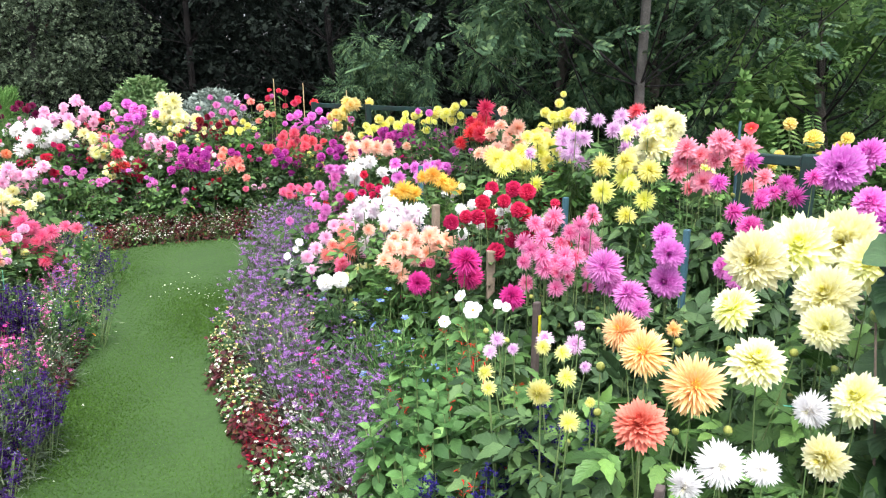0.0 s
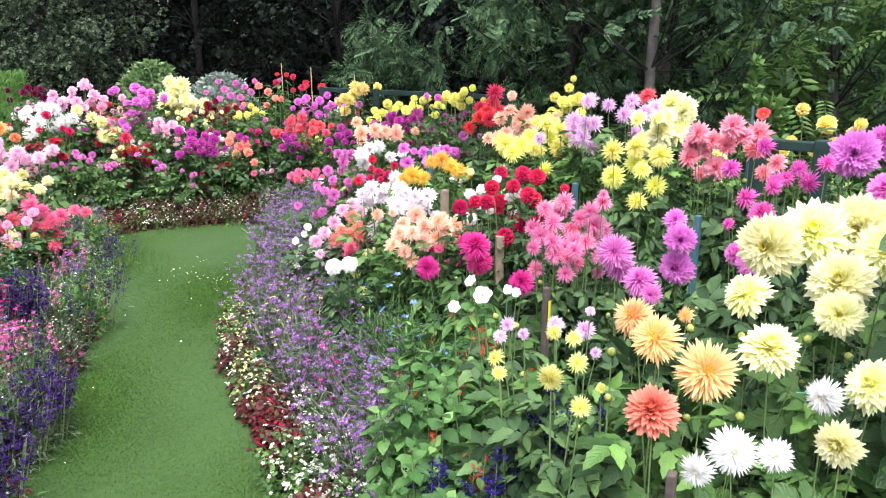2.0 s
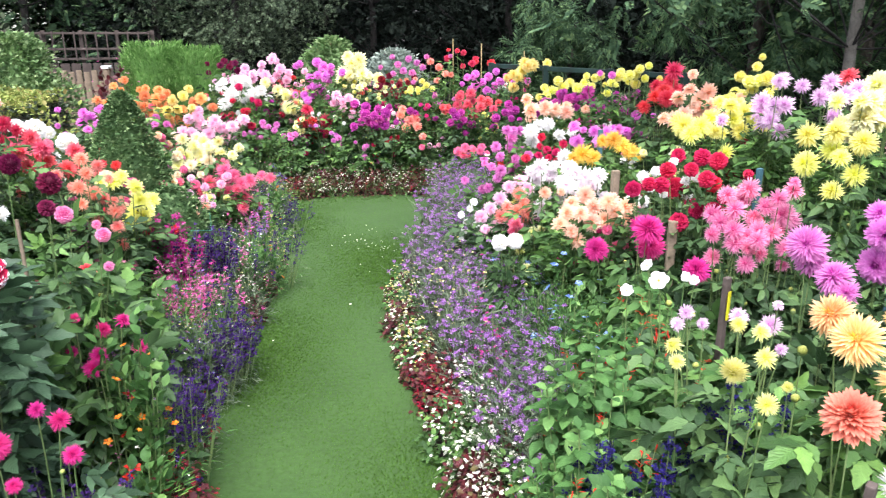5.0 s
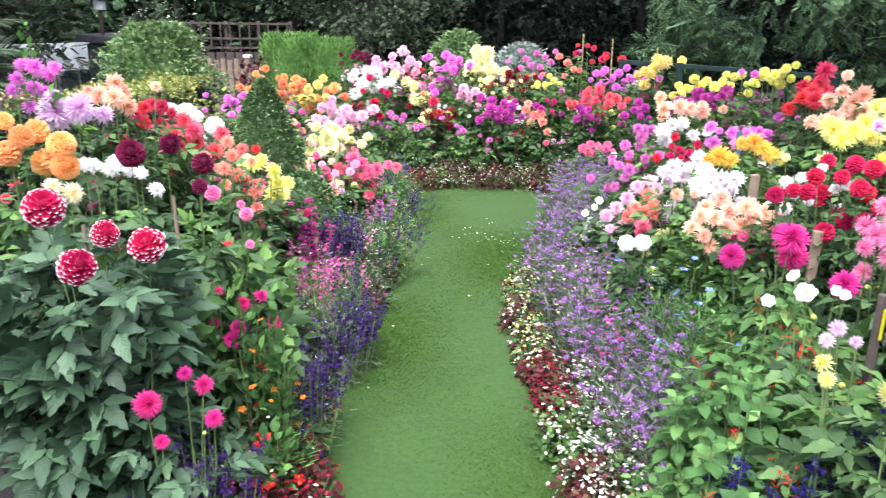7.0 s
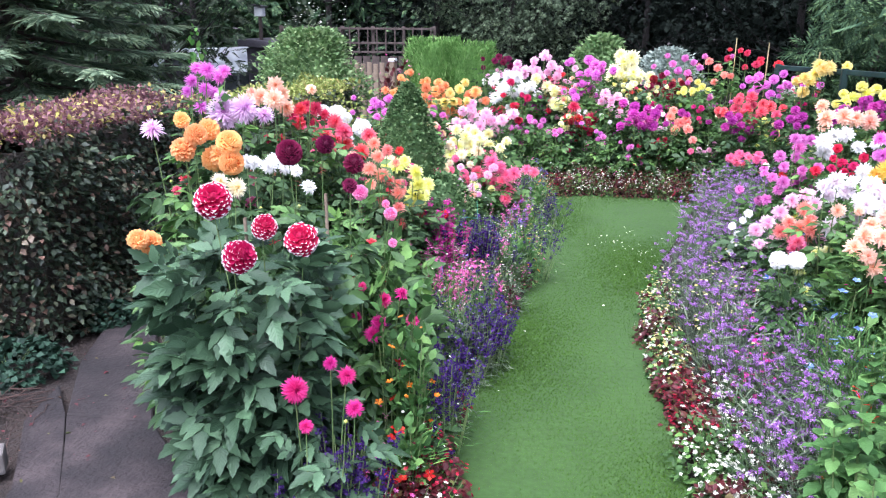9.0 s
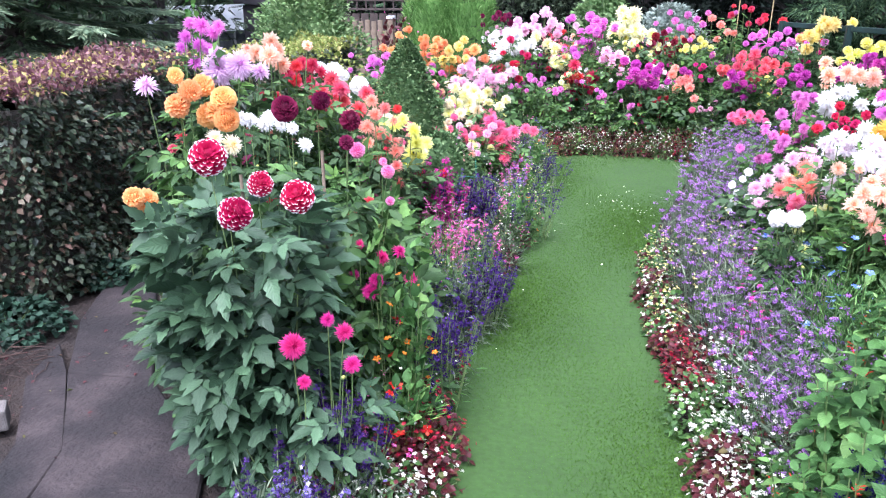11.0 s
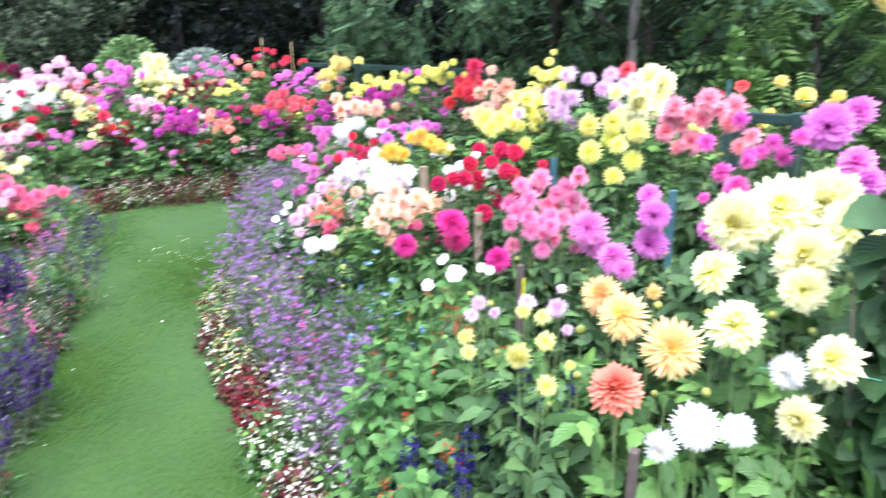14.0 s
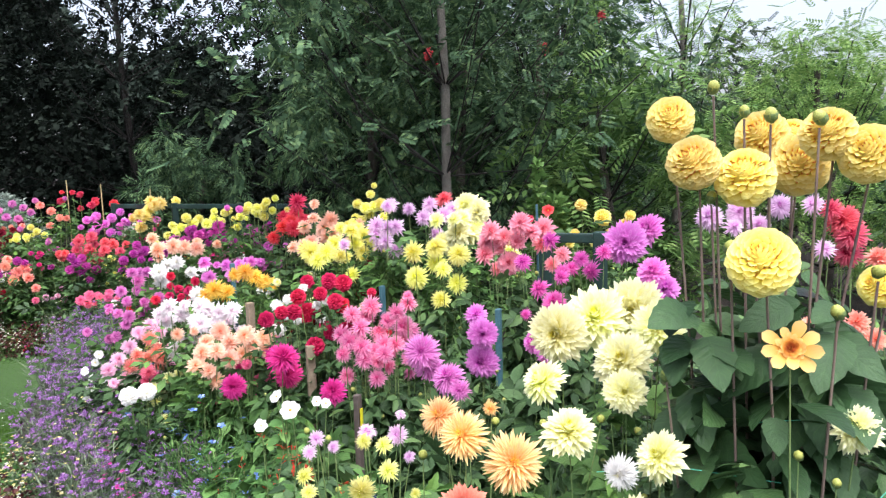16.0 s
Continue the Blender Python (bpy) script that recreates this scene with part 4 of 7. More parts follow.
dahlia("crimson red ball", "ball", "crimson", [(1.37, 3.16, 0.98, 0.072), (1.45, 3.17, 1.00, 0.064), (1.50, 3.15, 1.00, 0.079), (1.62, 3.26, 0.97, 0.079), (1.54, 3.18, 1.06, 0.079), (1.65, 3.17, 1.06, 0.071), (1.71, 3.05, 1.12, 0.076), (1.72, 3.21, 1.11, 0.078), (1.66, 3.04, 1.04, 0.077), (1.69, 3.04, 1.02, 0.078), (1.58, 3.11, 0.83, 0.087), (1.71, 3.19, 0.86, 0.077), (1.61, 3.26, 0.94, 0.072), (1.71, 3.05, 0.90, 0.073)])
dahlia("white small", "deco", "white", [(1.54, 3.30, 1.03, 0.058), (1.61, 3.27, 1.08, 0.055), (1.56, 3.48, 0.97, 0.067), (1.65, 3.21, 1.00, 0.056), (1.52, 3.36, 0.87, 0.069), (1.71, 3.23, 1.01, 0.060), (1.51, 3.44, 0.88, 0.065), (1.69, 3.26, 0.92, 0.061)])
dahlia("white single open", "single", "white", [(0.91, 1.90, 1.00, 0.063), (0.87, 2.02, 0.93, 0.042), (0.88, 1.92, 1.04, 0.039), (1.00, 1.92, 1.00, 0.034), (1.04, 1.94, 0.98, 0.035)])
dahlia("soft peach decorative", "deco", "peach", [(1.21, 3.52, 0.84, 0.089), (1.30, 3.46, 0.83, 0.106), (1.33, 3.34, 0.88, 0.100), (1.21, 3.38, 0.82, 0.092), (1.27, 3.38, 0.77, 0.102), (1.44, 3.49, 0.79, 0.098), (1.48, 3.48, 0.82, 0.106), (1.34, 3.40, 0.78, 0.095), (1.21, 3.42, 0.67, 0.101), (1.13, 3.45, 0.75, 0.091), (1.18, 3.42, 0.72, 0.088), (1.29, 3.55, 0.87, 0.109), (1.17, 3.47, 0.80, 0.099)])
dahlia("white decorative", "deco", "blush", [(1.12, 3.79, 0.98, 0.104), (1.22, 3.93, 0.90, 0.107), (1.27, 3.79, 0.87, 0.119), (1.17, 3.90, 0.73, 0.108), (1.25, 3.87, 0.78, 0.119), (1.34, 3.89, 0.92, 0.117), (1.39, 3.85, 0.90, 0.109), (1.44, 3.78, 0.92, 0.106), (1.37, 3.84, 0.84, 0.119), (1.45, 3.88, 0.84, 0.109), (1.30, 3.86, 0.95, 0.115), (1.13, 3.89, 0.89, 0.099)])
dahlia("coral orange", "cactus", "coral", [(1.04, 4.16, 0.67, 0.094), (1.10, 4.17, 0.64, 0.099), (1.14, 4.17, 0.67, 0.103), (1.00, 4.15, 0.62, 0.096), (1.12, 4.20, 0.74, 0.105), (1.16, 4.16, 0.63, 0.097)])
dahlia("blush pink", "deco", "palepink", [(1.07, 4.47, 0.65, 0.100), (1.14, 4.53, 0.71, 0.103), (1.00, 4.43, 0.60, 0.092), (1.20, 4.50, 0.76, 0.086), (0.94, 4.42, 0.55, 0.100), (1.14, 4.43, 0.53, 0.096), (1.02, 4.31, 0.52, 0.094), (0.97, 4.41, 0.46, 0.097), (1.22, 4.38, 0.73, 0.094), (1.28, 4.40, 0.52, 0.095), (1.08, 4.41, 0.43, 0.095)])
dahlia("white pompon", "ball", "white", [(0.84, 3.51, 0.65, 0.085), (0.92, 3.52, 0.65, 0.086)])
dahlia("small white clustered", "single", "white", [(0.87, 4.72, 0.49, 0.055), (0.93, 4.73, 0.53, 0.052), (0.96, 4.56, 0.53, 0.056), (0.87, 4.60, 0.42, 0.054), (0.94, 4.57, 0.46, 0.049), (0.84, 4.57, 0.36, 0.052), (0.96, 4.52, 0.39, 0.050), (0.94, 4.66, 0.59, 0.055), (0.90, 4.69, 0.45, 0.057), (1.01, 4.74, 0.41, 0.053)])
dahlia("orchid pink small", "deco", "orchidp", [(1.14, 5.03, 0.75, 0.077), (1.20, 5.03, 0.82, 0.083), (1.29, 5.12, 0.87, 0.081), (1.28, 4.92, 0.82, 0.083), (1.16, 4.93, 0.69, 0.088), (1.11, 4.99, 0.61, 0.087), (1.38, 5.13, 0.84, 0.091), (1.25, 5.05, 1.00, 0.093), (1.30, 5.04, 0.72, 0.094), (1.37, 4.92, 0.84, 0.083), (1.18, 5.08, 0.88, 0.089), (1.31, 5.16, 0.93, 0.098), (1.33, 5.01, 1.00, 0.089), (1.18, 4.92, 0.74, 0.093), (1.08, 5.05, 0.59, 0.080)])
dahlia("white shaggy", "deco", "white", [(1.39, 4.94, 1.00, 0.120), (1.49, 5.10, 1.02, 0.124), (1.42, 5.00, 0.93, 0.115), (1.51, 4.95, 1.05, 0.111), (1.48, 4.47, 0.91, 0.101)])
dahlia("dark ruby small", "deco", "crimson", [(1.39, 4.69, 1.00, 0.070), (1.46, 4.79, 0.90, 0.071), (1.47, 4.62, 0.91, 0.064), (1.38, 4.70, 0.88, 0.070), (1.52, 4.63, 0.96, 0.062), (1.30, 4.72, 0.86, 0.070), (1.44, 4.67, 0.87, 0.060)])
dahlia("golden yellow cactus", "cactus", "gold", [(1.45, 4.07, 0.99, 0.133), (1.55, 4.16, 0.95, 0.123), (1.43, 4.15, 0.95, 0.108), (1.63, 4.06, 1.07, 0.127), (1.72, 4.15, 1.02, 0.131), (1.62, 4.20, 1.04, 0.103)])
dahlia("mauve pink", "deco", "orchid", [(1.57, 4.58, 1.08, 0.091), (1.72, 4.62, 1.04, 0.099), (1.70, 4.45, 1.00, 0.107), (1.56, 4.47, 1.00, 0.095), (1.74, 4.45, 1.05, 0.112)])
dahlia("pale peach", "deco", "peach", [(1.66, 5.28, 1.11, 0.129), (1.75, 5.28, 1.09, 0.130), (1.57, 5.22, 1.13, 0.130), (1.48, 5.28, 1.11, 0.132)])
dahlia("violet purple", "deco", "violet", [(1.68, 5.75, 1.04, 0.110), (1.96, 5.73, 1.15, 0.105), (2.02, 5.67, 1.16, 0.108), (2.10, 5.69, 1.12, 0.116), (1.90, 5.68, 1.15, 0.097), (1.77, 5.88, 1.10, 0.110), (2.06, 5.70, 1.20, 0.119)])
dahlia("yellow ball", "ball", "yellow", [(1.80, 6.15, 1.12, 0.078), (1.93, 6.07, 1.26, 0.085), (1.98, 6.07, 1.21, 0.091), (2.05, 6.12, 1.24, 0.087), (2.12, 5.96, 1.25, 0.084), (2.05, 5.93, 1.21, 0.092), (1.90, 6.14, 1.18, 0.084), (1.86, 6.15, 1.14, 0.079)])
dahlia("yellow pompon", "ball", "yellow", [(2.07, 5.25, 1.30, 0.075), (2.16, 5.31, 1.37, 0.070), (2.16, 5.14, 1.36, 0.078), (2.24, 5.22, 1.36, 0.072), (2.24, 5.16, 1.40, 0.072), (2.30, 5.20, 1.33, 0.067), (2.08, 5.15, 1.35, 0.076), (2.08, 5.34, 1.22, 0.069), (2.25, 5.24, 1.29, 0.078)])
dahlia("purple pompon", "ball", "orchid", [(2.02, 5.13, 1.36, 0.059), (2.21, 5.10, 1.08, 0.074), (1.98, 4.94, 1.01, 0.067), (2.08, 4.94, 0.99, 0.070), (2.14, 5.08, 0.80, 0.069)])
dahlia("scarlet red cactus", "cactus", "red", [(2.21, 4.57, 1.42, 0.144), (2.28, 4.75, 1.34, 0.136), (2.21, 4.69, 1.28, 0.130), (2.23, 4.56, 1.26, 0.135), (2.17, 4.56, 1.25, 0.141), (2.14, 4.66, 1.25, 0.127)])
dahlia("apricot decorative", "deco", "peach", [(2.16, 4.24, 1.33, 0.104), (2.29, 4.35, 1.26, 0.120), (2.14, 4.25, 1.18, 0.125), (2.11, 4.31, 1.15, 0.114), (2.27, 4.28, 1.21, 0.120), (2.30, 4.24, 1.23, 0.128), (2.10, 4.42, 1.14, 0.107), (2.18, 4.26, 1.42, 0.080), (2.30, 4.28, 1.31, 0.120)])
dahlia("bright yellow spidery", "cactus", "yellow", [(1.97, 3.89, 1.16, 0.151), (2.01, 3.79, 1.17, 0.139), (1.96, 3.80, 1.13, 0.137), (2.08, 3.82, 1.21, 0.145), (2.06, 3.72, 1.15, 0.104), (2.12, 3.70, 1.04, 0.111), (1.96, 3.94, 1.18, 0.135)])
dahlia("soft yellow", "ball", "yellow", [(2.58, 4.42, 1.39, 0.079), (2.55, 4.26, 1.37, 0.085), (2.60, 4.23, 1.38, 0.085), (2.58, 4.38, 1.28, 0.077), (2.58, 4.46, 1.26, 0.080), (2.60, 4.30, 1.33, 0.083), (2.63, 4.20, 1.39, 0.087), (2.44, 4.31, 1.25, 0.086), (2.59, 4.26, 1.46, 0.064)])
dahlia("lilac cactus", "cactus", "lilac", [(2.27, 3.66, 1.31, 0.128), (2.25, 3.51, 1.31, 0.106), (2.26, 3.65, 1.26, 0.128), (2.29, 3.49, 1.31, 0.121), (2.26, 3.56, 1.24, 0.117), (2.29, 3.50, 1.18, 0.115), (2.30, 3.55, 1.43, 0.102), (2.24, 3.57, 1.21, 0.117)])
dahlia("lemon yellow decorative", "deco", "yellow", [(2.21, 3.71, 1.26, 0.101), (2.31, 3.79, 1.22, 0.115), (2.23, 3.77, 1.15, 0.113), (2.21, 3.81, 1.20, 0.114), (2.33, 3.74, 1.16, 0.109), (2.18, 3.80, 1.28, 0.111)])
dahlia("blush pink", "cactus", "lilac", [(2.41, 3.39, 1.36, 0.108), (2.46, 3.40, 1.43, 0.108), (2.66, 3.46, 1.39, 0.112), (2.60, 3.46, 1.36, 0.123)])
dahlia("vermilion red", "cactus", "coralred", [(2.74, 3.64, 1.44, 0.124), (2.77, 3.76, 1.41, 0.092)])
dahlia("pale lemon decorative", "deco", "lemon", [(2.50, 3.12, 1.43, 0.156), (2.52, 3.05, 1.39, 0.140), (2.41, 3.05, 1.37, 0.127), (2.50, 3.04, 1.32, 0.131), (2.34, 3.17, 1.36, 0.113), (2.39, 3.05, 1.30, 0.151), (2.46, 3.03, 1.29, 0.133), (2.34, 3.13, 1.25, 0.130), (2.40, 3.14, 1.23, 0.134)])
dahlia("sulphur yellow spidery", "cactus", "yellow", [(1.78, 2.56, 1.30, 0.108), (1.87, 2.68, 1.17, 0.114), (1.95, 2.64, 1.23, 0.105), (2.00, 2.54, 1.27, 0.111), (2.01, 2.57, 1.14, 0.108), (1.92, 2.57, 1.08, 0.098), (1.90, 2.52, 1.22, 0.086), (1.93, 2.61, 1.30, 0.111)])
dahlia("salmon coral", "deco", "salmon", [(2.10, 2.36, 1.35, 0.092), (2.14, 2.32, 1.33, 0.089), (2.10, 2.40, 1.31, 0.091), (2.07, 2.42, 1.33, 0.110), (2.12, 2.35, 1.24, 0.110), (2.04, 2.41, 1.28, 0.099), (2.21, 2.39, 1.36, 0.107), (2.19, 2.29, 1.37, 0.092), (2.31, 2.35, 1.31, 0.107), (2.25, 2.28, 1.38, 0.104), (2.13, 2.29, 1.41, 0.108), (2.25, 2.17, 1.28, 0.085), (2.31, 2.29, 1.22, 0.084), (2.04, 2.37, 1.38, 0.096)])
dahlia("hot pink cactus", "cactus", "hotpink", [(2.20, 2.19, 1.34, 0.089), (2.03, 2.17, 1.27, 0.085), (2.10, 2.03, 1.22, 0.076), (2.13, 2.18, 1.15, 0.098), (2.12, 2.09, 1.11, 0.109), (2.29, 2.05, 1.22, 0.098), (2.24, 1.94, 1.31, 0.076), (2.20, 2.02, 1.28, 0.076), (1.98, 2.10, 1.08, 0.053), (2.15, 2.07, 1.23, 0.080)])
dahlia("giant orchid purple", "deco", "orchid", [(2.34, 1.92, 1.34, 0.187), (2.50, 1.94, 1.38, 0.134)])
dahlia("orchid purple decorative", "deco", "orchid", [(1.98, 1.51, 1.31, 0.105), (1.99, 1.47, 1.26, 0.097)])
dahlia("butter yellow ball", "ball", "butter", [(3.52, 3.08, 1.30, 0.107), (3.30, 3.05, 1.39, 0.075), (3.41, 3.02, 1.17, 0.094), (3.52, 2.87, 1.32, 0.076), (3.52, 2.91, 1.27, 0.076)])
dahlia("red single", "single", "red", [(3.15, 3.17, 1.36, 0.081), (3.11, 3.28, 1.31, 0.048)])
dahlia("lilac pink cactus", "cactus", "lilac", [(2.20, 1.46, 1.47, 0.098), (2.31, 1.42, 1.48, 0.100), (2.39, 1.40, 1.43, 0.094), (2.38, 1.32, 1.50, 0.093), (2.47, 1.22, 1.36, 0.086), (2.37, 1.21, 1.51, 0.079), (2.23, 1.39, 1.44, 0.078)])
dahlia("coral red cactus", "cactus", "coralred", [(2.63, 1.24, 1.44, 0.130), (2.63, 1.21, 1.39, 0.121), (2.63, 1.22, 1.33, 0.104), (2.59, 1.26, 1.48, 0.086)])
dahlia("coral decorative", "deco", "coral", [(2.22, 1.12, 1.16, 0.084), (2.20, 1.03, 1.16, 0.087), (2.29, 1.03, 1.18, 0.081), (2.20, 0.94, 1.16, 0.074), (2.24, 0.96, 1.38, 0.075), (2.25, 1.09, 1.13, 0.087)])
dahlia("lemon open", "deco", "lemon", [(1.49, 0.67, 1.16, 0.104)])
dahlia("butter yellow ball", "ball", "ballyellow", [(1.40, 1.02, 1.75, 0.100), (1.38, 0.95, 1.66, 0.116), (1.45, 0.88, 1.63, 0.119), (1.61, 0.94, 1.71, 0.119), (1.60, 0.85, 1.65, 0.136), (1.53, 0.76, 1.71, 0.111), (1.57, 0.70, 1.67, 0.121), (1.35, 0.78, 1.48, 0.135), (1.68, 0.91, 1.71, 0.083), (1.69, 0.72, 1.40, 0.094)], leaf=LEAF_BROAD, leaves=2.1, size=0.118, dark_stems=True, separate=280, side=(0.6, -0.8, 0.0), fill=0, shape=WIDE_LEAF, buds=[(1.43, 0.94, 1.81, 0.037), (1.46, 0.89, 1.76, 0.032), (1.47, 0.84, 1.75, 0.039), (1.48, 0.75, 1.74, 0.041), (1.36, 0.85, 1.50, 0.039), (1.43, 0.68, 1.39, 0.039), (1.56, 0.67, 1.45, 0.039), (1.33, 0.97, 1.23, 0.037), (1.43, 0.94, 1.59, 0.034)])
dahlia("orange yellow half open", "open", "openyellow", [(1.31, 0.70, 1.34, 0.096)], leaves=0.2, fill=0)
dahlia("crimson white tipped bicolour", "bicolor", "bicolor", [(-1.18, 2.06, 1.17, 0.123), (-1.04, 2.11, 1.08, 0.087), (-0.92, 2.10, 1.05, 0.117), (-1.04, 1.93, 1.04, 0.108)], fill=0, leaf=LEAF_BLUE, leaves=0.6, size=0.15, separate=300, mound=(0.26, 0.96, 460))
dahlia("orange ball", "ball", "apball", [(-1.41, 2.41, 1.31, 0.082), (-1.40, 2.48, 1.32, 0.082), (-1.46, 2.40, 1.26, 0.090), (-1.31, 2.45, 1.28, 0.097), (-1.40, 2.51, 1.21, 0.092), (-1.30, 2.44, 1.21, 0.096), (-1.46, 2.41, 1.36, 0.055), (-1.35, 2.47, 1.23, 0.085)])
dahlia("orange button", "ball", "apball", [(-1.66, 2.45, 0.89, 0.092), (-1.67, 2.39, 0.92, 0.081)], foot=(0.4, 0.05), leaves=0.5)
dahlia("cream peach cactus", "cactus", "cream", [(-1.27, 2.40, 1.13, 0.091), (-1.31, 2.36, 1.16, 0.070)])
dahlia("dark burgundy ball", "ball", "burgundy", [(-1.12, 2.53, 1.24, 0.096), (-0.99, 2.55, 1.27, 0.070), (-0.91, 2.63, 1.19, 0.080), (-0.91, 2.57, 1.12, 0.054)])
dahlia("pink pompon", "ball", "pink", [(-0.97, 2.89, 1.02, 0.066), (-0.84, 2.88, 0.94, 0.056), (-0.82, 2.83, 0.83, 0.041), (-0.87, 2.92, 0.97, 0.038)])
dahlia("white loose", "deco", "white", [(-1.49, 3.02, 1.10, 0.079), (-1.41, 3.00, 1.09, 0.079), (-1.36, 3.05, 1.08, 0.072), (-1.23, 2.99, 1.01, 0.079), (-1.26, 2.93, 1.09, 0.066), (-1.46, 2.89, 1.13, 0.068), (-1.36, 2.94, 1.13, 0.076)])
dahlia("lilac white spider", "cactus", "lilac", [(-1.84, 2.83, 1.26, 0.117), (-1.66, 3.11, 1.30, 0.165), (-1.56, 3.11, 1.32, 0.137)])
dahlia("orchid purple tall", "cactus", "orchid", [(-1.73, 3.13, 1.48, 0.097), (-1.78, 3.13, 1.49, 0.072), (-1.77, 3.31, 1.44, 0.081), (-1.80, 3.23, 1.39, 0.091), (-1.83, 3.17, 1.43, 0.077), (-1.79, 3.16, 1.32, 0.079), (-1.72, 3.27, 1.47, 0.074), (-1.79, 3.29, 1.37, 0.068), (-1.88, 3.21, 1.38, 0.067)], fill=0)
dahlia("peach and cream", "deco", "peach", [(-1.59, 3.54, 1.39, 0.095), (-1.58, 3.58, 1.34, 0.098), (-1.58, 3.63, 1.27, 0.106), (-1.56, 3.44, 1.33, 0.109), (-1.69, 3.58, 1.33, 0.102), (-1.70, 3.45, 1.32, 0.103)])
dahlia("red decorative", "cactus", "red", [(-1.54, 3.82, 1.26, 0.086), (-1.48, 3.79, 1.25, 0.094), (-1.60, 3.75, 1.22, 0.095), (-1.46, 3.86, 1.21, 0.079), (-1.51, 3.65, 1.26, 0.082), (-1.69, 3.79, 1.08, 0.076), (-1.66, 3.56, 1.12, 0.072)])
dahlia("coral red decorative", "deco", "coralred", [(-1.41, 3.89, 1.17, 0.108), (-1.36, 3.88, 1.12, 0.114), (-1.44, 3.82, 1.11, 0.098), (-1.36, 3.92, 1.05, 0.100), (-1.29, 3.98, 1.00, 0.104), (-1.48, 3.83, 1.10, 0.099), (-1.48, 3.98, 1.02, 0.103)])
dahlia("white ball", "ball", "white", [(-1.44, 4.49, 1.06, 0.115), (-1.59, 4.46, 1.14, 0.123), (-1.65, 4.38, 1.16, 0.093)])
dahlia("red and yellow cactus", "cactus", "coral", [(-1.11, 3.67, 1.03, 0.080), (-1.11, 3.74, 0.92, 0.089), (-1.14, 3.64, 0.89, 0.073), (-1.08, 3.79, 0.88, 0.077), (-1.01, 3.68, 0.84, 0.089), (-1.16, 3.69, 0.96, 0.088), (-1.14, 3.79, 0.77, 0.088), (-1.02, 3.77, 0.65, 0.087), (-0.99, 3.62, 0.78, 0.079), (-1.16, 3.78, 1.08, 0.084), (-1.08, 3.75, 1.05, 0.077)])
dahlia("pale yellow ball stacked", "deco", "yellow", [(-1.00, 4.06, 0.88, 0.115), (-1.00, 4.13, 0.79, 0.118), (-1.04, 4.19, 0.71, 0.12), (-1.10, 4.23, 0.65, 0.118), (-1.01, 4.25, 0.71, 0.125), (-1.14, 4.19, 0.89, 0.118)])
dahlia("hot magenta cactus low", "cactus", "magenta", [(-0.86, 1.85, 0.67, 0.088), (-0.83, 1.84, 0.56, 0.052), (-0.77, 1.90, 0.74, 0.050), (-0.73, 1.93, 0.69, 0.061), (-0.70, 1.90, 0.60, 0.062)], leaf=LEAF_BLUE, leaves=0.25)
dahlia("hot magenta cactus", "cactus", "magenta", [(-0.77, 2.50, 0.71, 0.067), (-0.77, 2.43, 0.65, 0.074), (-0.79, 2.41, 0.61, 0.070), (-0.71, 2.53, 0.73, 0.063), (-0.67, 2.54, 0.62, 0.064), (-0.69, 2.50, 0.46, 0.073), (-0.88, 2.51, 0.63, 0.051), (-0.85, 2.49, 0.76, 0.046)])
dahlia("salmon pink", "cactus", "salmonp", [(-0.78, 5.87, 0.62, 0.149), (-0.71, 5.82, 0.59, 0.141), (-0.82, 5.94, 0.51, 0.146), (-0.67, 6.00, 0.45, 0.153), (-0.64, 5.97, 0.36, 0.145), (-0.91, 5.92, 0.52, 0.145), (-0.68, 5.88, 0.31, 0.128), (-0.60, 5.86, 0.54, 0.148), (-0.77, 5.90, 0.45, 0.152)], fill=1.7)
dahlia("yellow and peach", "deco", "lemon", [(-1.11, 6.10, 0.84, 0.115), (-1.04, 6.14, 0.78, 0.116), (-0.99, 6.33, 0.78, 0.126), (-1.11, 6.22, 0.68, 0.131), (-1.16, 6.09, 0.67, 0.115), (-0.92, 6.25, 0.76, 0.125), (-0.85, 6.21, 0.71, 0.125), (-1.00, 6.15, 0.71, 0.129)], fill=1.7)
dahlia("cream", "deco", "cream", [(-1.06, 6.04, 0.64, 0.112), (-1.15, 6.17, 0.59, 0.123), (-0.98, 6.13, 0.59, 0.110), (-0.92, 6.05, 0.67, 0.124)], fill=1.7)
dahlia("pink and white", "deco", "palepink", [(-1.19, 6.94, 0.90, 0.111), (-1.10, 7.03, 0.84, 0.133), (-0.97, 6.94, 0.88, 0.129), (-0.90, 6.97, 0.81, 0.121), (-0.82, 6.92, 0.83, 0.133), (-1.12, 6.97, 0.92, 0.117), (-1.02, 6.86, 0.77, 0.134), (-1.23, 6.82, 0.81, 0.108), (-0.89, 6.97, 0.72, 0.125)], fill=1.7)
dahlia("glowing orange", "deco", "orange", [(-1.58, 7.10, 1.09, 0.113), (-1.51, 7.23, 1.05, 0.126), (-1.41, 7.26, 0.99, 0.128), (-1.29, 7.22, 0.95, 0.110), (-1.63, 7.27, 0.98, 0.133), (-1.49, 7.29, 1.13, 0.119), (-1.57, 7.27, 0.93, 0.128), (-1.19, 7.29, 1.02, 0.116), (-1.12, 7.25, 1.05, 0.132), (-1.34, 7.13, 0.88, 0.110)], fill=1.7)
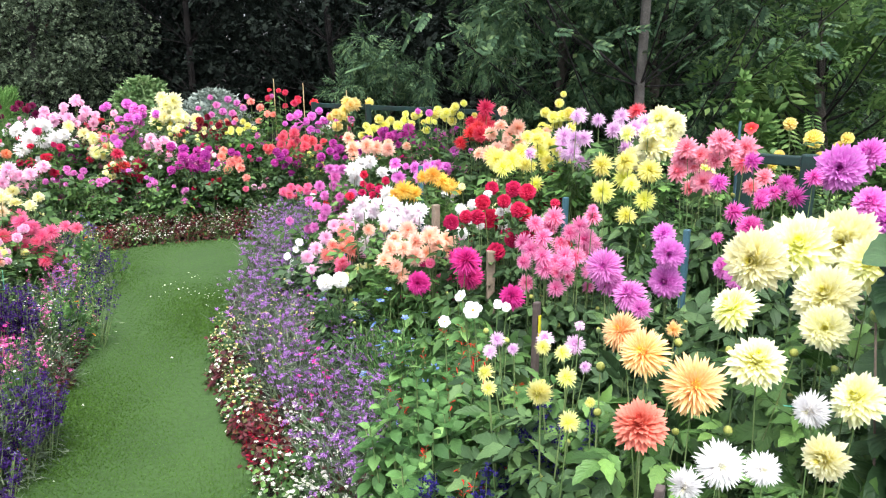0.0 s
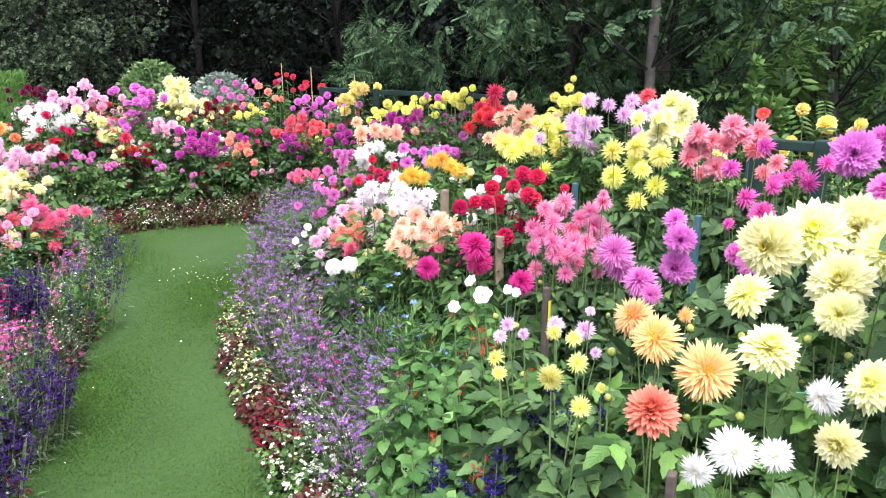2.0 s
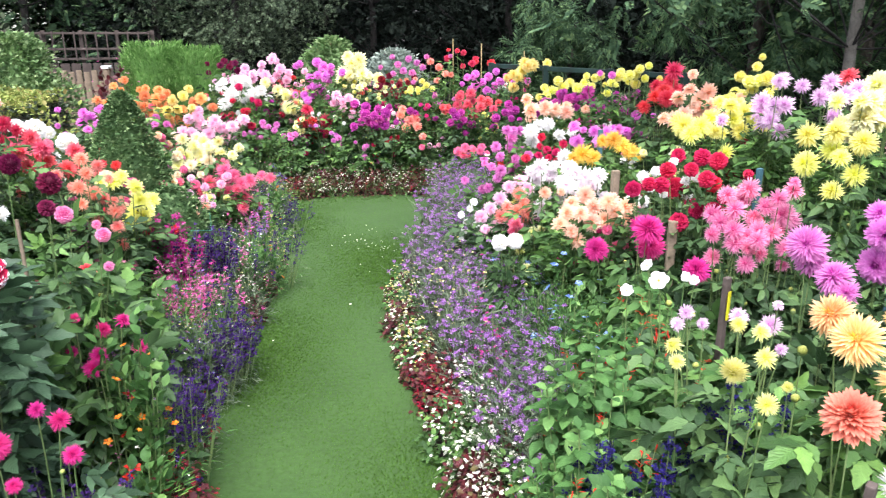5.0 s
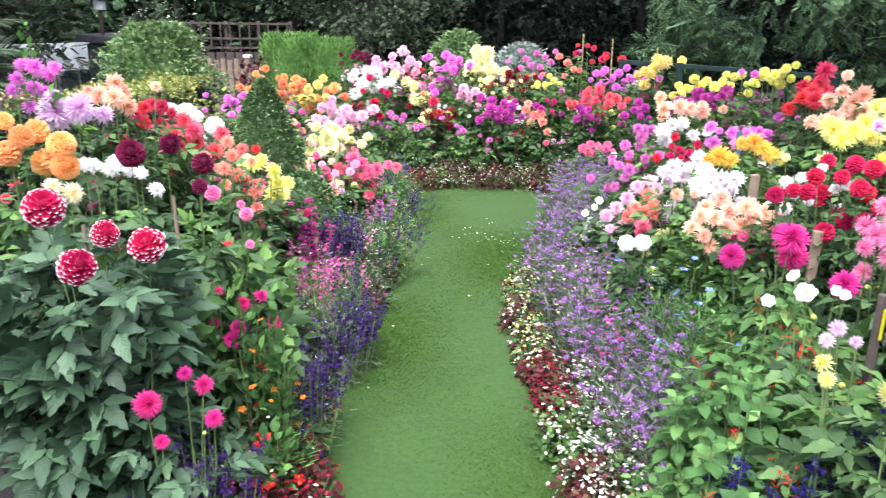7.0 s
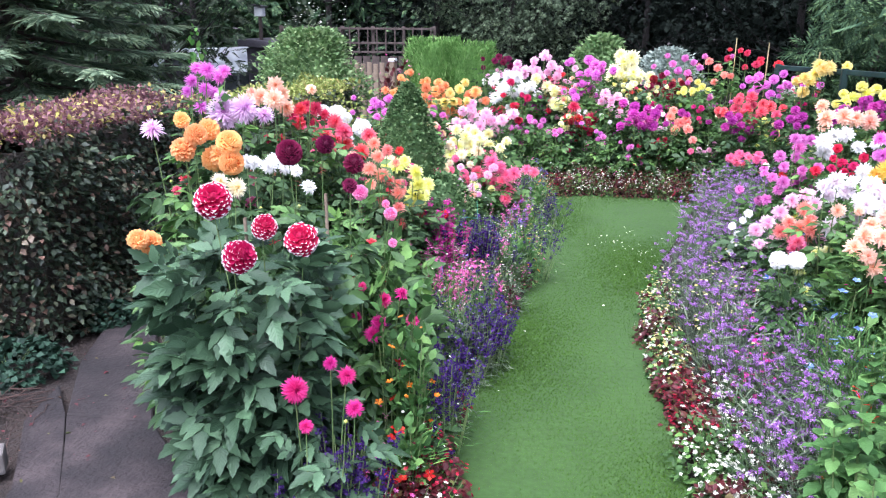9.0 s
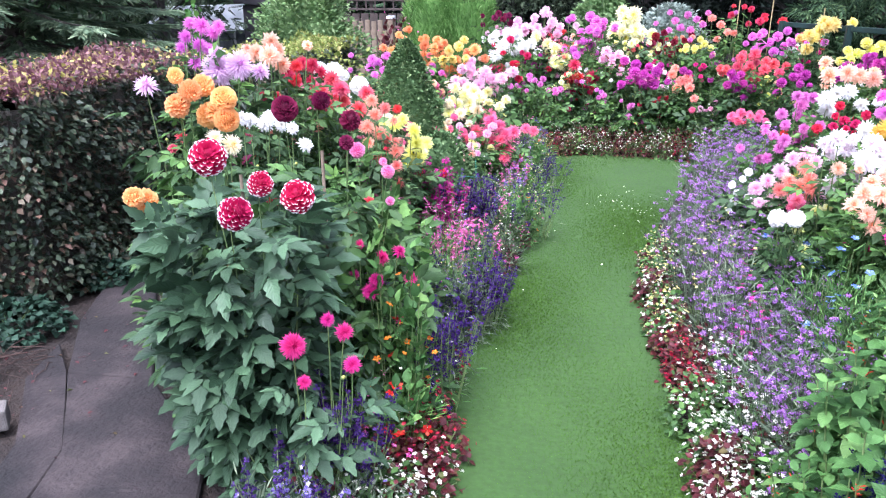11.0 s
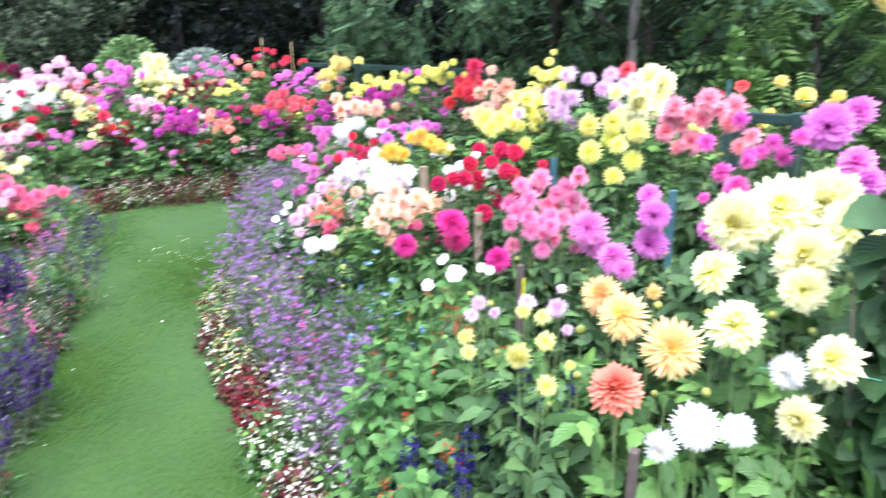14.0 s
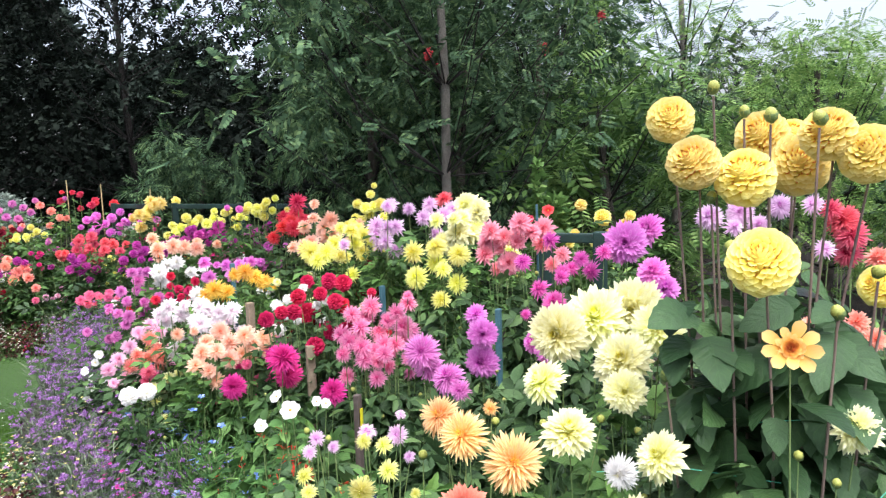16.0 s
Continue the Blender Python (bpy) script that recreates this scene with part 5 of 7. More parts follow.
dahlia("yellow tall", "deco", "butter", [(-1.33, 7.02, 1.05, 0.105), (-1.32, 7.14, 0.96, 0.107), (-1.39, 7.16, 0.87, 0.106), (-1.27, 7.21, 1.08, 0.123), (-1.41, 7.15, 0.95, 0.124)], fill=1.7)
dahlia("orchid pink", "deco", "orchid", [(-1.77, 5.89, 1.01, 0.092), (-1.71, 5.91, 1.05, 0.086), (-1.68, 5.70, 0.98, 0.074), (-1.62, 5.74, 1.01, 0.073), (-1.61, 5.82, 1.11, 0.080), (-1.74, 5.85, 1.08, 0.086)])
dahlia("orange small", "deco", "orange", [(-1.67, 6.84, 1.25, 0.082), (-1.89, 6.76, 1.09, 0.091), (-1.77, 6.86, 1.20, 0.083), (-1.84, 6.85, 1.06, 0.089)])
dahlia("white far", "deco", "white", [(-1.09, 8.49, 1.07, 0.162), (-0.97, 8.28, 1.00, 0.174), (-0.87, 8.45, 0.96, 0.170), (-0.73, 8.32, 1.00, 0.151), (-0.92, 8.37, 1.13, 0.159), (-1.06, 8.47, 0.88, 0.170), (-0.66, 8.37, 1.03, 0.155), (-0.83, 8.46, 1.12, 0.161), (-0.90, 8.44, 0.77, 0.130)])
dahlia("dark red and white", "deco", "crimson", [(-0.81, 8.14, 0.83, 0.107), (-0.97, 8.25, 0.78, 0.103), (-0.86, 8.09, 1.09, 0.105), (-0.68, 8.14, 0.92, 0.104), (-0.76, 8.07, 0.69, 0.109), (-0.89, 8.07, 0.72, 0.100)])
dahlia("pink far", "deco", "palepink", [(-0.87, 8.93, 1.24, 0.128), (-0.76, 8.79, 1.18, 0.128), (-0.63, 8.73, 1.17, 0.138), (-0.51, 8.91, 1.15, 0.124), (-0.38, 8.91, 1.18, 0.114), (-0.40, 8.72, 1.11, 0.122), (-0.67, 8.82, 1.28, 0.120), (-0.56, 8.85, 1.33, 0.124), (-0.89, 8.74, 1.14, 0.114), (-0.47, 8.83, 1.23, 0.141)])
dahlia("dark purple far", "deco", "burgundy", [(-1.13, 8.89, 1.27, 0.094), (-1.06, 9.11, 1.24, 0.092), (-1.10, 9.00, 1.31, 0.100), (-0.98, 8.98, 1.29, 0.086), (-0.95, 8.99, 1.20, 0.102)])
dahlia("cream yellow far", "deco", "lemon", [(-0.50, 8.72, 1.00, 0.156), (-0.42, 8.66, 0.97, 0.156), (-0.62, 8.51, 1.10, 0.133), (-0.33, 8.59, 0.79, 0.159), (-0.24, 8.69, 0.72, 0.165), (-0.40, 8.58, 0.82, 0.164), (-0.29, 8.68, 0.85, 0.169)])
dahlia("red far", "cactus", "red", [(-0.18, 8.13, 0.84, 0.161), (-0.13, 8.19, 0.71, 0.159), (0.02, 8.32, 0.70, 0.168)])
dahlia("mauve pompon far", "ball", "orchid", [(-0.20, 8.51, 0.96, 0.103), (-0.11, 8.53, 0.96, 0.104), (-0.01, 8.58, 1.00, 0.105), (-0.17, 8.45, 0.91, 0.100), (-0.05, 8.45, 1.18, 0.108), (-0.14, 8.64, 1.14, 0.108), (0.02, 8.48, 1.27, 0.118), (0.09, 8.63, 1.20, 0.099), (-0.05, 8.58, 1.31, 0.122), (-0.11, 8.48, 1.06, 0.100), (0.05, 8.65, 1.11, 0.122), (-0.24, 8.48, 1.30, 0.098)])
dahlia("yellow far", "deco", "lemon", [(0.25, 8.99, 1.18, 0.181), (0.35, 9.01, 1.28, 0.195), (0.43, 8.96, 1.32, 0.195), (0.23, 9.15, 1.08, 0.188), (0.46, 8.93, 1.16, 0.191), (0.36, 9.07, 1.14, 0.170), (0.50, 8.99, 1.09, 0.179), (0.31, 9.07, 1.34, 0.185)])
dahlia("pale pink far", "deco", "palepink", [(0.14, 8.27, 0.98, 0.125), (0.27, 8.27, 0.95, 0.115), (0.35, 8.37, 0.88, 0.116), (0.21, 8.31, 0.83, 0.104), (0.30, 8.19, 0.78, 0.117), (0.40, 8.28, 0.73, 0.120), (0.11, 8.35, 0.88, 0.114)])
dahlia("violet far", "ball", "violet", [(0.43, 7.89, 0.81, 0.115), (0.52, 7.88, 0.79, 0.108), (0.47, 7.95, 0.72, 0.106), (0.59, 7.93, 0.75, 0.097), (0.39, 8.03, 0.71, 0.109), (0.63, 7.94, 0.69, 0.120), (0.54, 8.03, 0.66, 0.111), (0.45, 8.11, 0.86, 0.122), (0.65, 7.94, 0.81, 0.121), (0.58, 8.10, 0.84, 0.103), (0.31, 7.98, 0.67, 0.099)])
dahlia("dark red far", "deco", "darkred", [(0.68, 8.82, 1.10, 0.106), (0.75, 8.90, 1.03, 0.099), (0.81, 8.80, 0.98, 0.096), (0.87, 8.70, 1.05, 0.107), (0.77, 8.81, 1.14, 0.097), (0.71, 8.73, 0.95, 0.101), (0.64, 8.71, 1.03, 0.098), (0.86, 8.74, 0.92, 0.091), (0.95, 8.89, 0.97, 0.094)])
dahlia("orange coral far", "deco", "coral", [(0.81, 8.01, 0.78, 0.110), (0.91, 8.10, 0.71, 0.126), (0.98, 8.12, 0.74, 0.112), (0.87, 8.02, 0.64, 0.120), (0.99, 7.97, 0.66, 0.120), (0.85, 8.16, 0.83, 0.112)])
dahlia("orchid edge far", "deco", "orchidp", [(-0.64, 7.98, 0.73, 0.084), (-0.51, 7.80, 0.67, 0.077), (-0.43, 7.94, 0.59, 0.076), (-0.35, 7.76, 0.59, 0.084), (-0.58, 7.96, 0.69, 0.076), (-0.31, 7.98, 0.60, 0.085), (-0.49, 7.91, 0.71, 0.076), (0.14, 7.93, 0.56, 0.078), (0.42, 7.88, 0.46, 0.087), (0.54, 7.93, 0.30, 0.080)])
dahlia("scarlet far", "deco", "coralred", [(1.45, 7.98, 0.96, 0.118), (1.57, 7.97, 1.00, 0.135), (1.70, 8.03, 0.93, 0.118), (1.58, 8.15, 0.86, 0.137), (1.67, 7.93, 0.86, 0.136), (1.79, 8.10, 0.90, 0.137), (1.46, 8.14, 0.86, 0.121), (1.82, 7.95, 0.83, 0.123), (1.64, 8.10, 0.76, 0.118), (1.53, 8.16, 0.79, 0.133)])
dahlia("magenta far", "ball", "violet", [(1.36, 7.91, 0.82, 0.097), (1.34, 7.92, 0.70, 0.092), (1.40, 7.90, 0.77, 0.108), (1.49, 7.92, 0.72, 0.089), (1.45, 7.94, 0.66, 0.089), (1.59, 7.97, 0.67, 0.102)])
dahlia("purple pompon far", "ball", "orchid", [(1.65, 8.59, 1.13, 0.092), (1.77, 8.70, 1.16, 0.101), (1.84, 8.65, 1.07, 0.100), (1.89, 8.54, 1.14, 0.109), (1.98, 8.60, 1.04, 0.095), (2.07, 8.68, 1.07, 0.102), (1.77, 8.69, 1.03, 0.102), (2.01, 8.67, 1.19, 0.100), (1.88, 8.57, 0.98, 0.107), (1.69, 8.60, 1.00, 0.091)])
dahlia("salmon pink far", "deco", "salmonp", [(1.41, 7.42, 0.51, 0.106), (1.48, 7.34, 0.49, 0.103), (1.46, 7.41, 0.42, 0.114), (1.38, 7.38, 0.44, 0.100), (1.52, 7.20, 0.50, 0.103), (1.33, 7.42, 0.47, 0.113)])
dahlia("crimson far", "deco", "red", [(1.78, 8.96, 1.27, 0.106), (2.02, 8.99, 1.27, 0.116), (1.85, 9.11, 1.31, 0.109), (1.50, 9.10, 1.32, 0.099), (1.69, 9.05, 1.39, 0.085)])
dahlia("peach pink far", "deco", "coral", [(1.43, 8.82, 1.16, 0.093), (1.37, 8.92, 1.23, 0.108), (1.26, 8.85, 1.30, 0.110), (1.34, 8.86, 1.08, 0.097)])
dahlia("golden yellow far", "deco", "butter", [(2.23, 8.31, 1.22, 0.172), (2.31, 8.22, 1.28, 0.169), (2.16, 8.23, 1.15, 0.141), (2.09, 8.15, 1.05, 0.144), (2.22, 8.19, 1.31, 0.157)])
dahlia("purple mid far", "ball", "violet", [(1.92, 7.68, 0.91, 0.093), (2.01, 7.75, 0.84, 0.114), (1.86, 7.58, 0.84, 0.100), (1.77, 7.60, 0.78, 0.107)])
dahlia("small yellow far", "ball", "yellow", [(1.06, 8.46, 1.01, 0.078), (1.17, 8.56, 1.05, 0.087), (0.98, 8.52, 0.99, 0.077), (1.25, 8.65, 1.00, 0.081), (1.11, 8.49, 1.10, 0.077)])
dahlia("orchid far tall", "deco", "orchidp", [(1.03, 9.09, 1.32, 0.097), (1.12, 9.01, 1.28, 0.094), (0.95, 8.95, 1.19, 0.104), (1.06, 8.99, 1.16, 0.103), (1.17, 8.86, 1.23, 0.087), (0.89, 9.00, 1.26, 0.105)])


# ---- low planting: edging, haze and bushes ----
FLOWER4 = join(*[moved(kite(0.85, 0.1, 0.65), pose(0, 0, 0, 18, 0, 90 * k) @ Matrix.Scale(0.5, 4)) for k in range(4)])
FLORET3 = join(*[moved(kite(0.95, 0.1, 0.65), pose(0, 0, 0, 18, 0, 120 * k) @ Matrix.Scale(0.5, 4)) for k in range(3)])
FLOWER5 = join(*[moved(kite(0.7, 0.1, 0.65), pose(0, 0, 0, 14, 0, 72 * k) @ Matrix.Scale(0.5, 4)) for k in range(5)])
ROUND_LEAF = blade(2, 0.85, 0.2, 0.15, 0, 0.55, 0.5)
NARROW_LEAF = kite(0.12, 0.2, 0.4)
WIRY_LEAF = kite(0.065, 0.2, 0.4)
OVATE_LEAF = blade(3, 0.68, 0.2, 0.22, 0.0, 0.62, 0.4)


def dome(r, n, radius, height, low=0.15):
    a, c = r.random(n) * 6.283, low + (1 - low) * r.random(n)
    s = np.sqrt(np.maximum(0, 1 - c ** 2.4))
    lump = 1 + 0.12 * np.sin(a * 3 + 1) + 0.08 * r.normal(size=n)
    return np.stack([np.cos(a) * s * radius * lump, np.sin(a) * s * radius * lump, c * height * lump], -1)


def bush(name, label, category, group, x, y, radius, height, leaf, leaf_shape, n_leaf, leaf_size, flower=None, n_flower=0, flower_size=0.025, seed=0, shape=None, low=0.1, hang=0.0):
    """A low plant: leaves through a dome, flowers over its surface."""
    r = np.random.default_rng(seed + int(abs(x * 131 + y * 677) * 10))
    root = thing(name, x, y, -0.02, label, category, group)
    shell = dome(r, n_leaf, radius, height, low)
    pos = shell * r.uniform(0.6, 1.0, n_leaf)[:, None]
    out = unit(shell * np.array((1, 1, 0.4))) + 0.4 * r.normal(size=shell.shape) - Z * hang
    tagged(part("foliage", build("foliage", [spread(leaf_shape, places(pos, out, Z + hang * unit(shell * np.array((1, 1, 0))) + 0.4 * r.normal(size=shell.shape), leaf_size * r.uniform(0.6, 1.25, n_leaf)))], [leaf]), root), kind="stuff")
    st = [stem_curve(np.array((0, 0, -0.02)), q * 0.9, np.zeros(3)) for q in shell[: 9]]
    tagged(part("stalk", build("stalk", [(*tube(q, (0.004, 0.0035, 0.003, 0.0025, 0.002), 3), 0) for q in st], [STEM]), root), kind="stuff")
    if flower:
        shell = dome(r, n_flower, radius * 1.03, height * 1.05, 0.3)
        nrm = unit(shell * np.array((1, 1, 0.8))) + 0.35 * r.normal(size=shell.shape) + Z * 0.3
        side = unit(np.cross(nrm, r.normal(size=shell.shape)))
        tagged(part("blossom", build("blossom", [spread(shape or FLOWER4, places(shell, side, nrm, flower_size * r.uniform(0.7, 1.2, n_flower)))], [flower]), root), kind="stuff")
    return root


def spires(name, label, group, x, y, radius, height, leaf, flower, count, seed=0, floret=0.017, share=0.5, per=17, leaf_size=0.05):
    """Upright stems with whorls of small flowers along their tops."""
    r = np.random.default_rng(seed + int(abs(x * 131 + y * 677) * 10))
    root = thing(name, x, y, -0.02, label, "flower", group)
    curves, pos = [], []
    for k in range(count):
        a, rad = r.random() * 6.283, radius * np.sqrt(r.random())
        top = np.array((np.cos(a) * rad, np.sin(a) * rad, height * r.uniform(0.7, 1.1)))
        top[:2] *= 1.5
        q = stem_curve(np.array((*(top[:2] * 0.3), -0.02)), top, np.array((0, 0, 0.03)))
        curves.append(q)
        s = 1 - share * r.random(per)
        i = np.minimum((s * 4).astype(int), 3)
        pos.append(q[i] + (q[i + 1] - q[i]) * (s * 4 - i)[:, None] + r.normal(size=(per, 3)) * np.array((0.009, 0.009, 0.003)))
    tagged(part("stalk", build("stalk", [(*tube(q, (0.0032, 0.003, 0.0026, 0.002, 0.0014), 3), 0) for q in curves], [STEM]), root), kind="stuff")
    pos = np.concatenate(pos)
    n = len(pos)
    d = r.normal(size=(n, 3)) * np.array((1, 1, 0.4))
    tagged(part("blossom", build("blossom", [spread(FLORET3, places(pos, d, Z + 0.6 * r.normal(size=(n, 3)), floret * r.uniform(0.7, 1.3, n)))], [flower]), root), kind="stuff")
    pl = leafy(curves, count * (9 if leaf_size > 0.04 else 16), leaf_size, False, r, 0.02, 1 - share)
    tagged(part("foliage", build("foliage", [spread(OVATE_LEAF if leaf_size > 0.04 else NARROW_LEAF, pl)], [leaf]), root), kind="stuff")
    return root


def haze(x, y, radius, height, colour, seed=0):
    """Wiry grey-green stems that carry small clustered flower heads."""
    r = np.random.default_rng(seed + int(abs(x * 131 + y * 677) * 10))
    root = thing("verbena", x, y, -0.02, "wiry verbena with clustered small purple flowers", "verbena", "verbena along the lawn")
    heads, curves = [], []
    for k in range(20):
        a, rad = r.random() * 6.283, radius * np.sqrt(r.random()) * 1.2
        top = np.array((np.cos(a) * rad, np.sin(a) * rad, height * r.uniform(0.55, 1.1)))
        q = stem_curve(np.array((*(top[:2] * 0.25), -0.02)), top, r.normal(size=3) * 0.05)
        curves.append(q)
        if k % 4:
            heads.append(top)
        if k % 3 == 0:
            heads.append(q[3] + np.array((r.normal() * 0.05, r.normal() * 0.05, r.uniform(0.0, 0.06))))
    tagged(part("stalk", build("stalk", [(*tube(q, (0.0026, 0.0022, 0.0018, 0.0015, 0.0012), 3), 0) for q in curves], [LEAF_GREY]), root), kind="stuff")
    h = np.repeat(np.array(heads), 12, 0)
    n = len(h)
    pos = h + r.normal(size=(n, 3)) * np.array((0.008, 0.008, 0.004))
    side = r.normal(size=(n, 3)) * np.array((1, 1, 0.3))
    tagged(part("blossom", build("blossom", [spread(FLORET3, places(pos, side + r.normal(size=(n, 3)) * 0.5, 0.4 * Z + 0.9 * r.normal(size=(n, 3)), 0.012 * r.uniform(0.7, 1.4, n)))], [FLORET[colour]]), root), kind="stuff")
    tagged(part("foliage", build("foliage", [spread(WIRY_LEAF, leafy(curves, 165, 0.08, False, r, 0.05, 0.9, 0.8))], [LEAF_GREY]), root), kind="stuff")
    return root


def red_salvia(x, y, radius, height, seed):
    """A bush of leafy shoots; ovate leaves stand in crossed pairs, some shoots end in thin red flowers."""
    r = np.random.default_rng(seed)
    root = thing("red_salvia", x, y, -0.02, "bushy salvia with fresh green leaves and thin red flowers", "salvia", "leafy salvias")
    shell = dome(r, 95, radius, height, 0.25)
    curves, pl, tubes, heads = [], [], [], []
    for k, q in enumerate(shell):
        d = unit(unit(q * np.array((1, 1, 0.2))) * 0.7 + Z + 0.25 * r.normal(size=3))
        side = unit(np.cross(d, r.normal(size=3)))
        curves.append(stem_curve(np.array((*(q[:2] * 0.2), -0.02)), q, np.array((*(q[:2] * 0.3), 0.04))))
        for j in range(6):
            side = np.cross(d, side)
            s = 0.02 + 0.036 * min(1, (j + 1) / 3) * r.uniform(0.75, 1.2)
            for sign in (-1, 1):
                pl.append(places([q - d * 0.03 * j], [side * sign + d * (0.75 - 0.22 * j) - Z * 0.06 * j], d + 0.15 * r.normal(size=3), s)[0])
        if k % 5 == 0:
            tip = q + unit(d + Z) * r.uniform(0.06, 0.11)
            tubes.append((*tube([q, (q + tip) / 2, tip], (0.0016, 0.0014, 0.001), 3), 0))
            for j in range(9):
                f = r.normal(size=3) * np.array((1, 1, 0.4)) + Z * 0.5
                heads.append(places([q + (tip - q) * r.random()], [f], Z, r.uniform(0.014, 0.026))[0])
    tagged(part("foliage", build("foliage", [spread(OVATE_LEAF, pl)], [LEAF_SALVIA]), root), kind="stuff")
    tagged(part("stalk", build("stalk", [(*tube(q, (0.004, 0.0035, 0.003, 0.0025, 0.002), 3), 0) for q in curves] + tubes, [STEM]), root), kind="stuff")
    tagged(part("blossom", build("blossom", [spread(kite(0.2, 0.2, 0.75), heads)], [FLORET["scarlet"]]), root, "thin red tubular flowers"), kind="stuff")
    return root


BEG = "begonias edging the lawn"


def begonia(x, y, kind, scale=1.0, seed=0):
    leaf, flower, words = {"white_bronze": (LEAF_BRONZE, "white", "white begonia with bronze leaves"), "red_bronze": (LEAF_BRONZE, "red", "dark red begonia with bronze leaves"),
                           "white_green": (LEAF, "white", "white begonia with fresh green leaves"), "cream": (LEAF_SALVIA, "cream", "cream yellow edging flowers over green leaves"),
                           "pink_bronze": (LEAF_BRONZE, "pink", "pink begonia with bronze leaves"), "red_green": (LEAF_FRESH, "scarlet", "scarlet begonia with green leaves")}[kind]
    bush("begonia", words + " beside the lawn", "begonia", BEG, x, y, 0.12 * scale, 0.2 * scale, leaf, ROUND_LEAF if y < 4 else kite(0.85, 0.2, 0.55), 190, 0.028, FLORET[flower], 56 if "red" in kind else 44, 0.017 if "red" in kind or y > 5 else 0.0205, seed, FLOWER5 if y < 3.4 else None, 0.1, 0.4)


rr = random.Random(12)
# the lawn's right edge
for k in range(26):
    y = 1.75 + 0.115 * k
    x = edge(LAWN_RIGHT, y) + 0.07 + rr.uniform(-0.03, 0.03)
    kind = "white_bronze" if y < 2.35 else rr.choice(("white_bronze", "white_green", "white_bronze", "white_green")) if y < 2.9 else "red_bronze" if y < 3.35 else rr.choice(("cream", "cream", "white_bronze"))
    begonia(x, y, kind, rr.uniform(0.8, 1.15), k)
    if y < 3.2:
        begonia(x + 0.16, y + 0.05, rr.choice(("white_bronze", "white_green", "white_green")), rr.uniform(0.85, 1.15), k + 50)
# the far edge, a low band of begonias
for row in range(3):
    for k in range(24):
        x = -1.35 + 0.135 * k + rr.uniform(-0.04, 0.04)
        y = far_edge(min(max(x, -0.9), 1.7)) + 0.06 + 0.15 * row + rr.uniform(-0.03, 0.03)
        begonia(x, y, rr.choice(("white_green", "white_green", "white_green", "white_bronze", "white_bronze", "red_bronze", "pink_bronze")), rr.uniform(1.05, 1.45), 100 + k + 30 * row)
# the lawn's left edge
for k in range(34):
    if k > 4 and k % 3:
        continue
    y = 2.0 + 0.15 * k
    x = edge(LAWN_LEFT, y) - 0.07 + rr.uniform(-0.03, 0.03)
    kind = "red_bronze" if 2.15 < y < 2.6 else "white_green" if y < 2.15 else rr.choice(("white_bronze", "red_green", "white_green", "pink_bronze", "cream", "red_bronze"))
    begonia(x, y, kind, rr.uniform(0.75, 1.1) * (1.15 if y < 2.6 else 0.8), 300 + k)
for x, y, kind in ((-0.62, 2.35, "red_bronze"), (-0.66, 1.95, "white_green"), (-0.78, 1.85, "white_green"), (-0.70, 2.12, "pink_bronze"), (-0.6, 2.2, "red_bronze"), (-0.88, 1.95, "white_bronze")):
    begonia(x, y, kind, 1.15, int(abs(x) * 100))

# the foot of the left border, before the tall dahlia
for x, y, kind in ((-0.71, 1.94, "white_bronze"), (-0.63, 2.04, "white_green"), (-0.58, 1.95, "white_bronze"), (-0.74, 2.08, "white_green"), (-0.8, 1.88, "pink_bronze"), (-0.53, 2.12, "white_bronze"), (-0.66, 1.86, "white_green"), (-0.52, 2.3, "red_bronze")):
    begonia(x, y, kind, 0.95, int(abs(x * 313)))
for x, y, c, h in ((-0.93, 1.78, "blueviolet", 0.36), (-0.88, 1.66, "blueviolet", 0.3), (-0.8, 1.76, "lavender", 0.34), (-0.72, 1.7, "blueviolet", 0.28)):
    spires("salvia", "low violet-blue salvia spires over grey-green stems", "blue salvias along the lawn", x, y, 0.09, h, LEAF_GREY, FLORET[c], 7, 11, 0.02, 0.4, 24, 0.038)
for x, y in ((-0.98, 1.72), (-0.86, 1.72), (-0.76, 1.82), (-0.66, 1.84)):
    bush("border_plant", "feathery grey-green border plant with tiny flowers", "plant", "small flowers in the bed", x, y, 0.12, 0.26, LEAF_GREY, NARROW_LEAF, 420, 0.05, FLORET["lavender"], 14, 0.016, 3, None, 0.05)

# verbena haze between the right edge and the dahlias
for k in range(118):
    y = 1.75 + 5.5 * (k / 118) ** 1.05
    wide = 0.62 if y < 3.6 else 0.6 - 0.06 * (y - 3.6)
    x = edge(LAWN_RIGHT, y) + 0.2 + wide * rr.random()
    haze(x, y, 0.17, rr.uniform(0.34, 0.5), "purple", k)
for k in range(7):
    y = rr.uniform(2.6, 4.6)
    bush("phlox", "small pale yellow flowers among the verbena", "flower", "small flowers in the bed", edge(LAWN_RIGHT, y) + rr.uniform(0.2, 0.45), y, 0.06, 0.42, LEAF_GREY, NARROW_LEAF, 40, 0.05, FLORET["cream"], 14, 0.022, k)
for x, y, h in ((0.71, 3.08, 0.46), (0.66, 3.1, 0.45), (0.83, 3.78, 0.45)):
    bush("phlox", "bright magenta pink flower head among the verbena", "flower", "small flowers in the bed", x, y, 0.09, h, LEAF_GREY, NARROW_LEAF, 40, 0.05, FLORET["magenta"], 40, 0.02, 5)
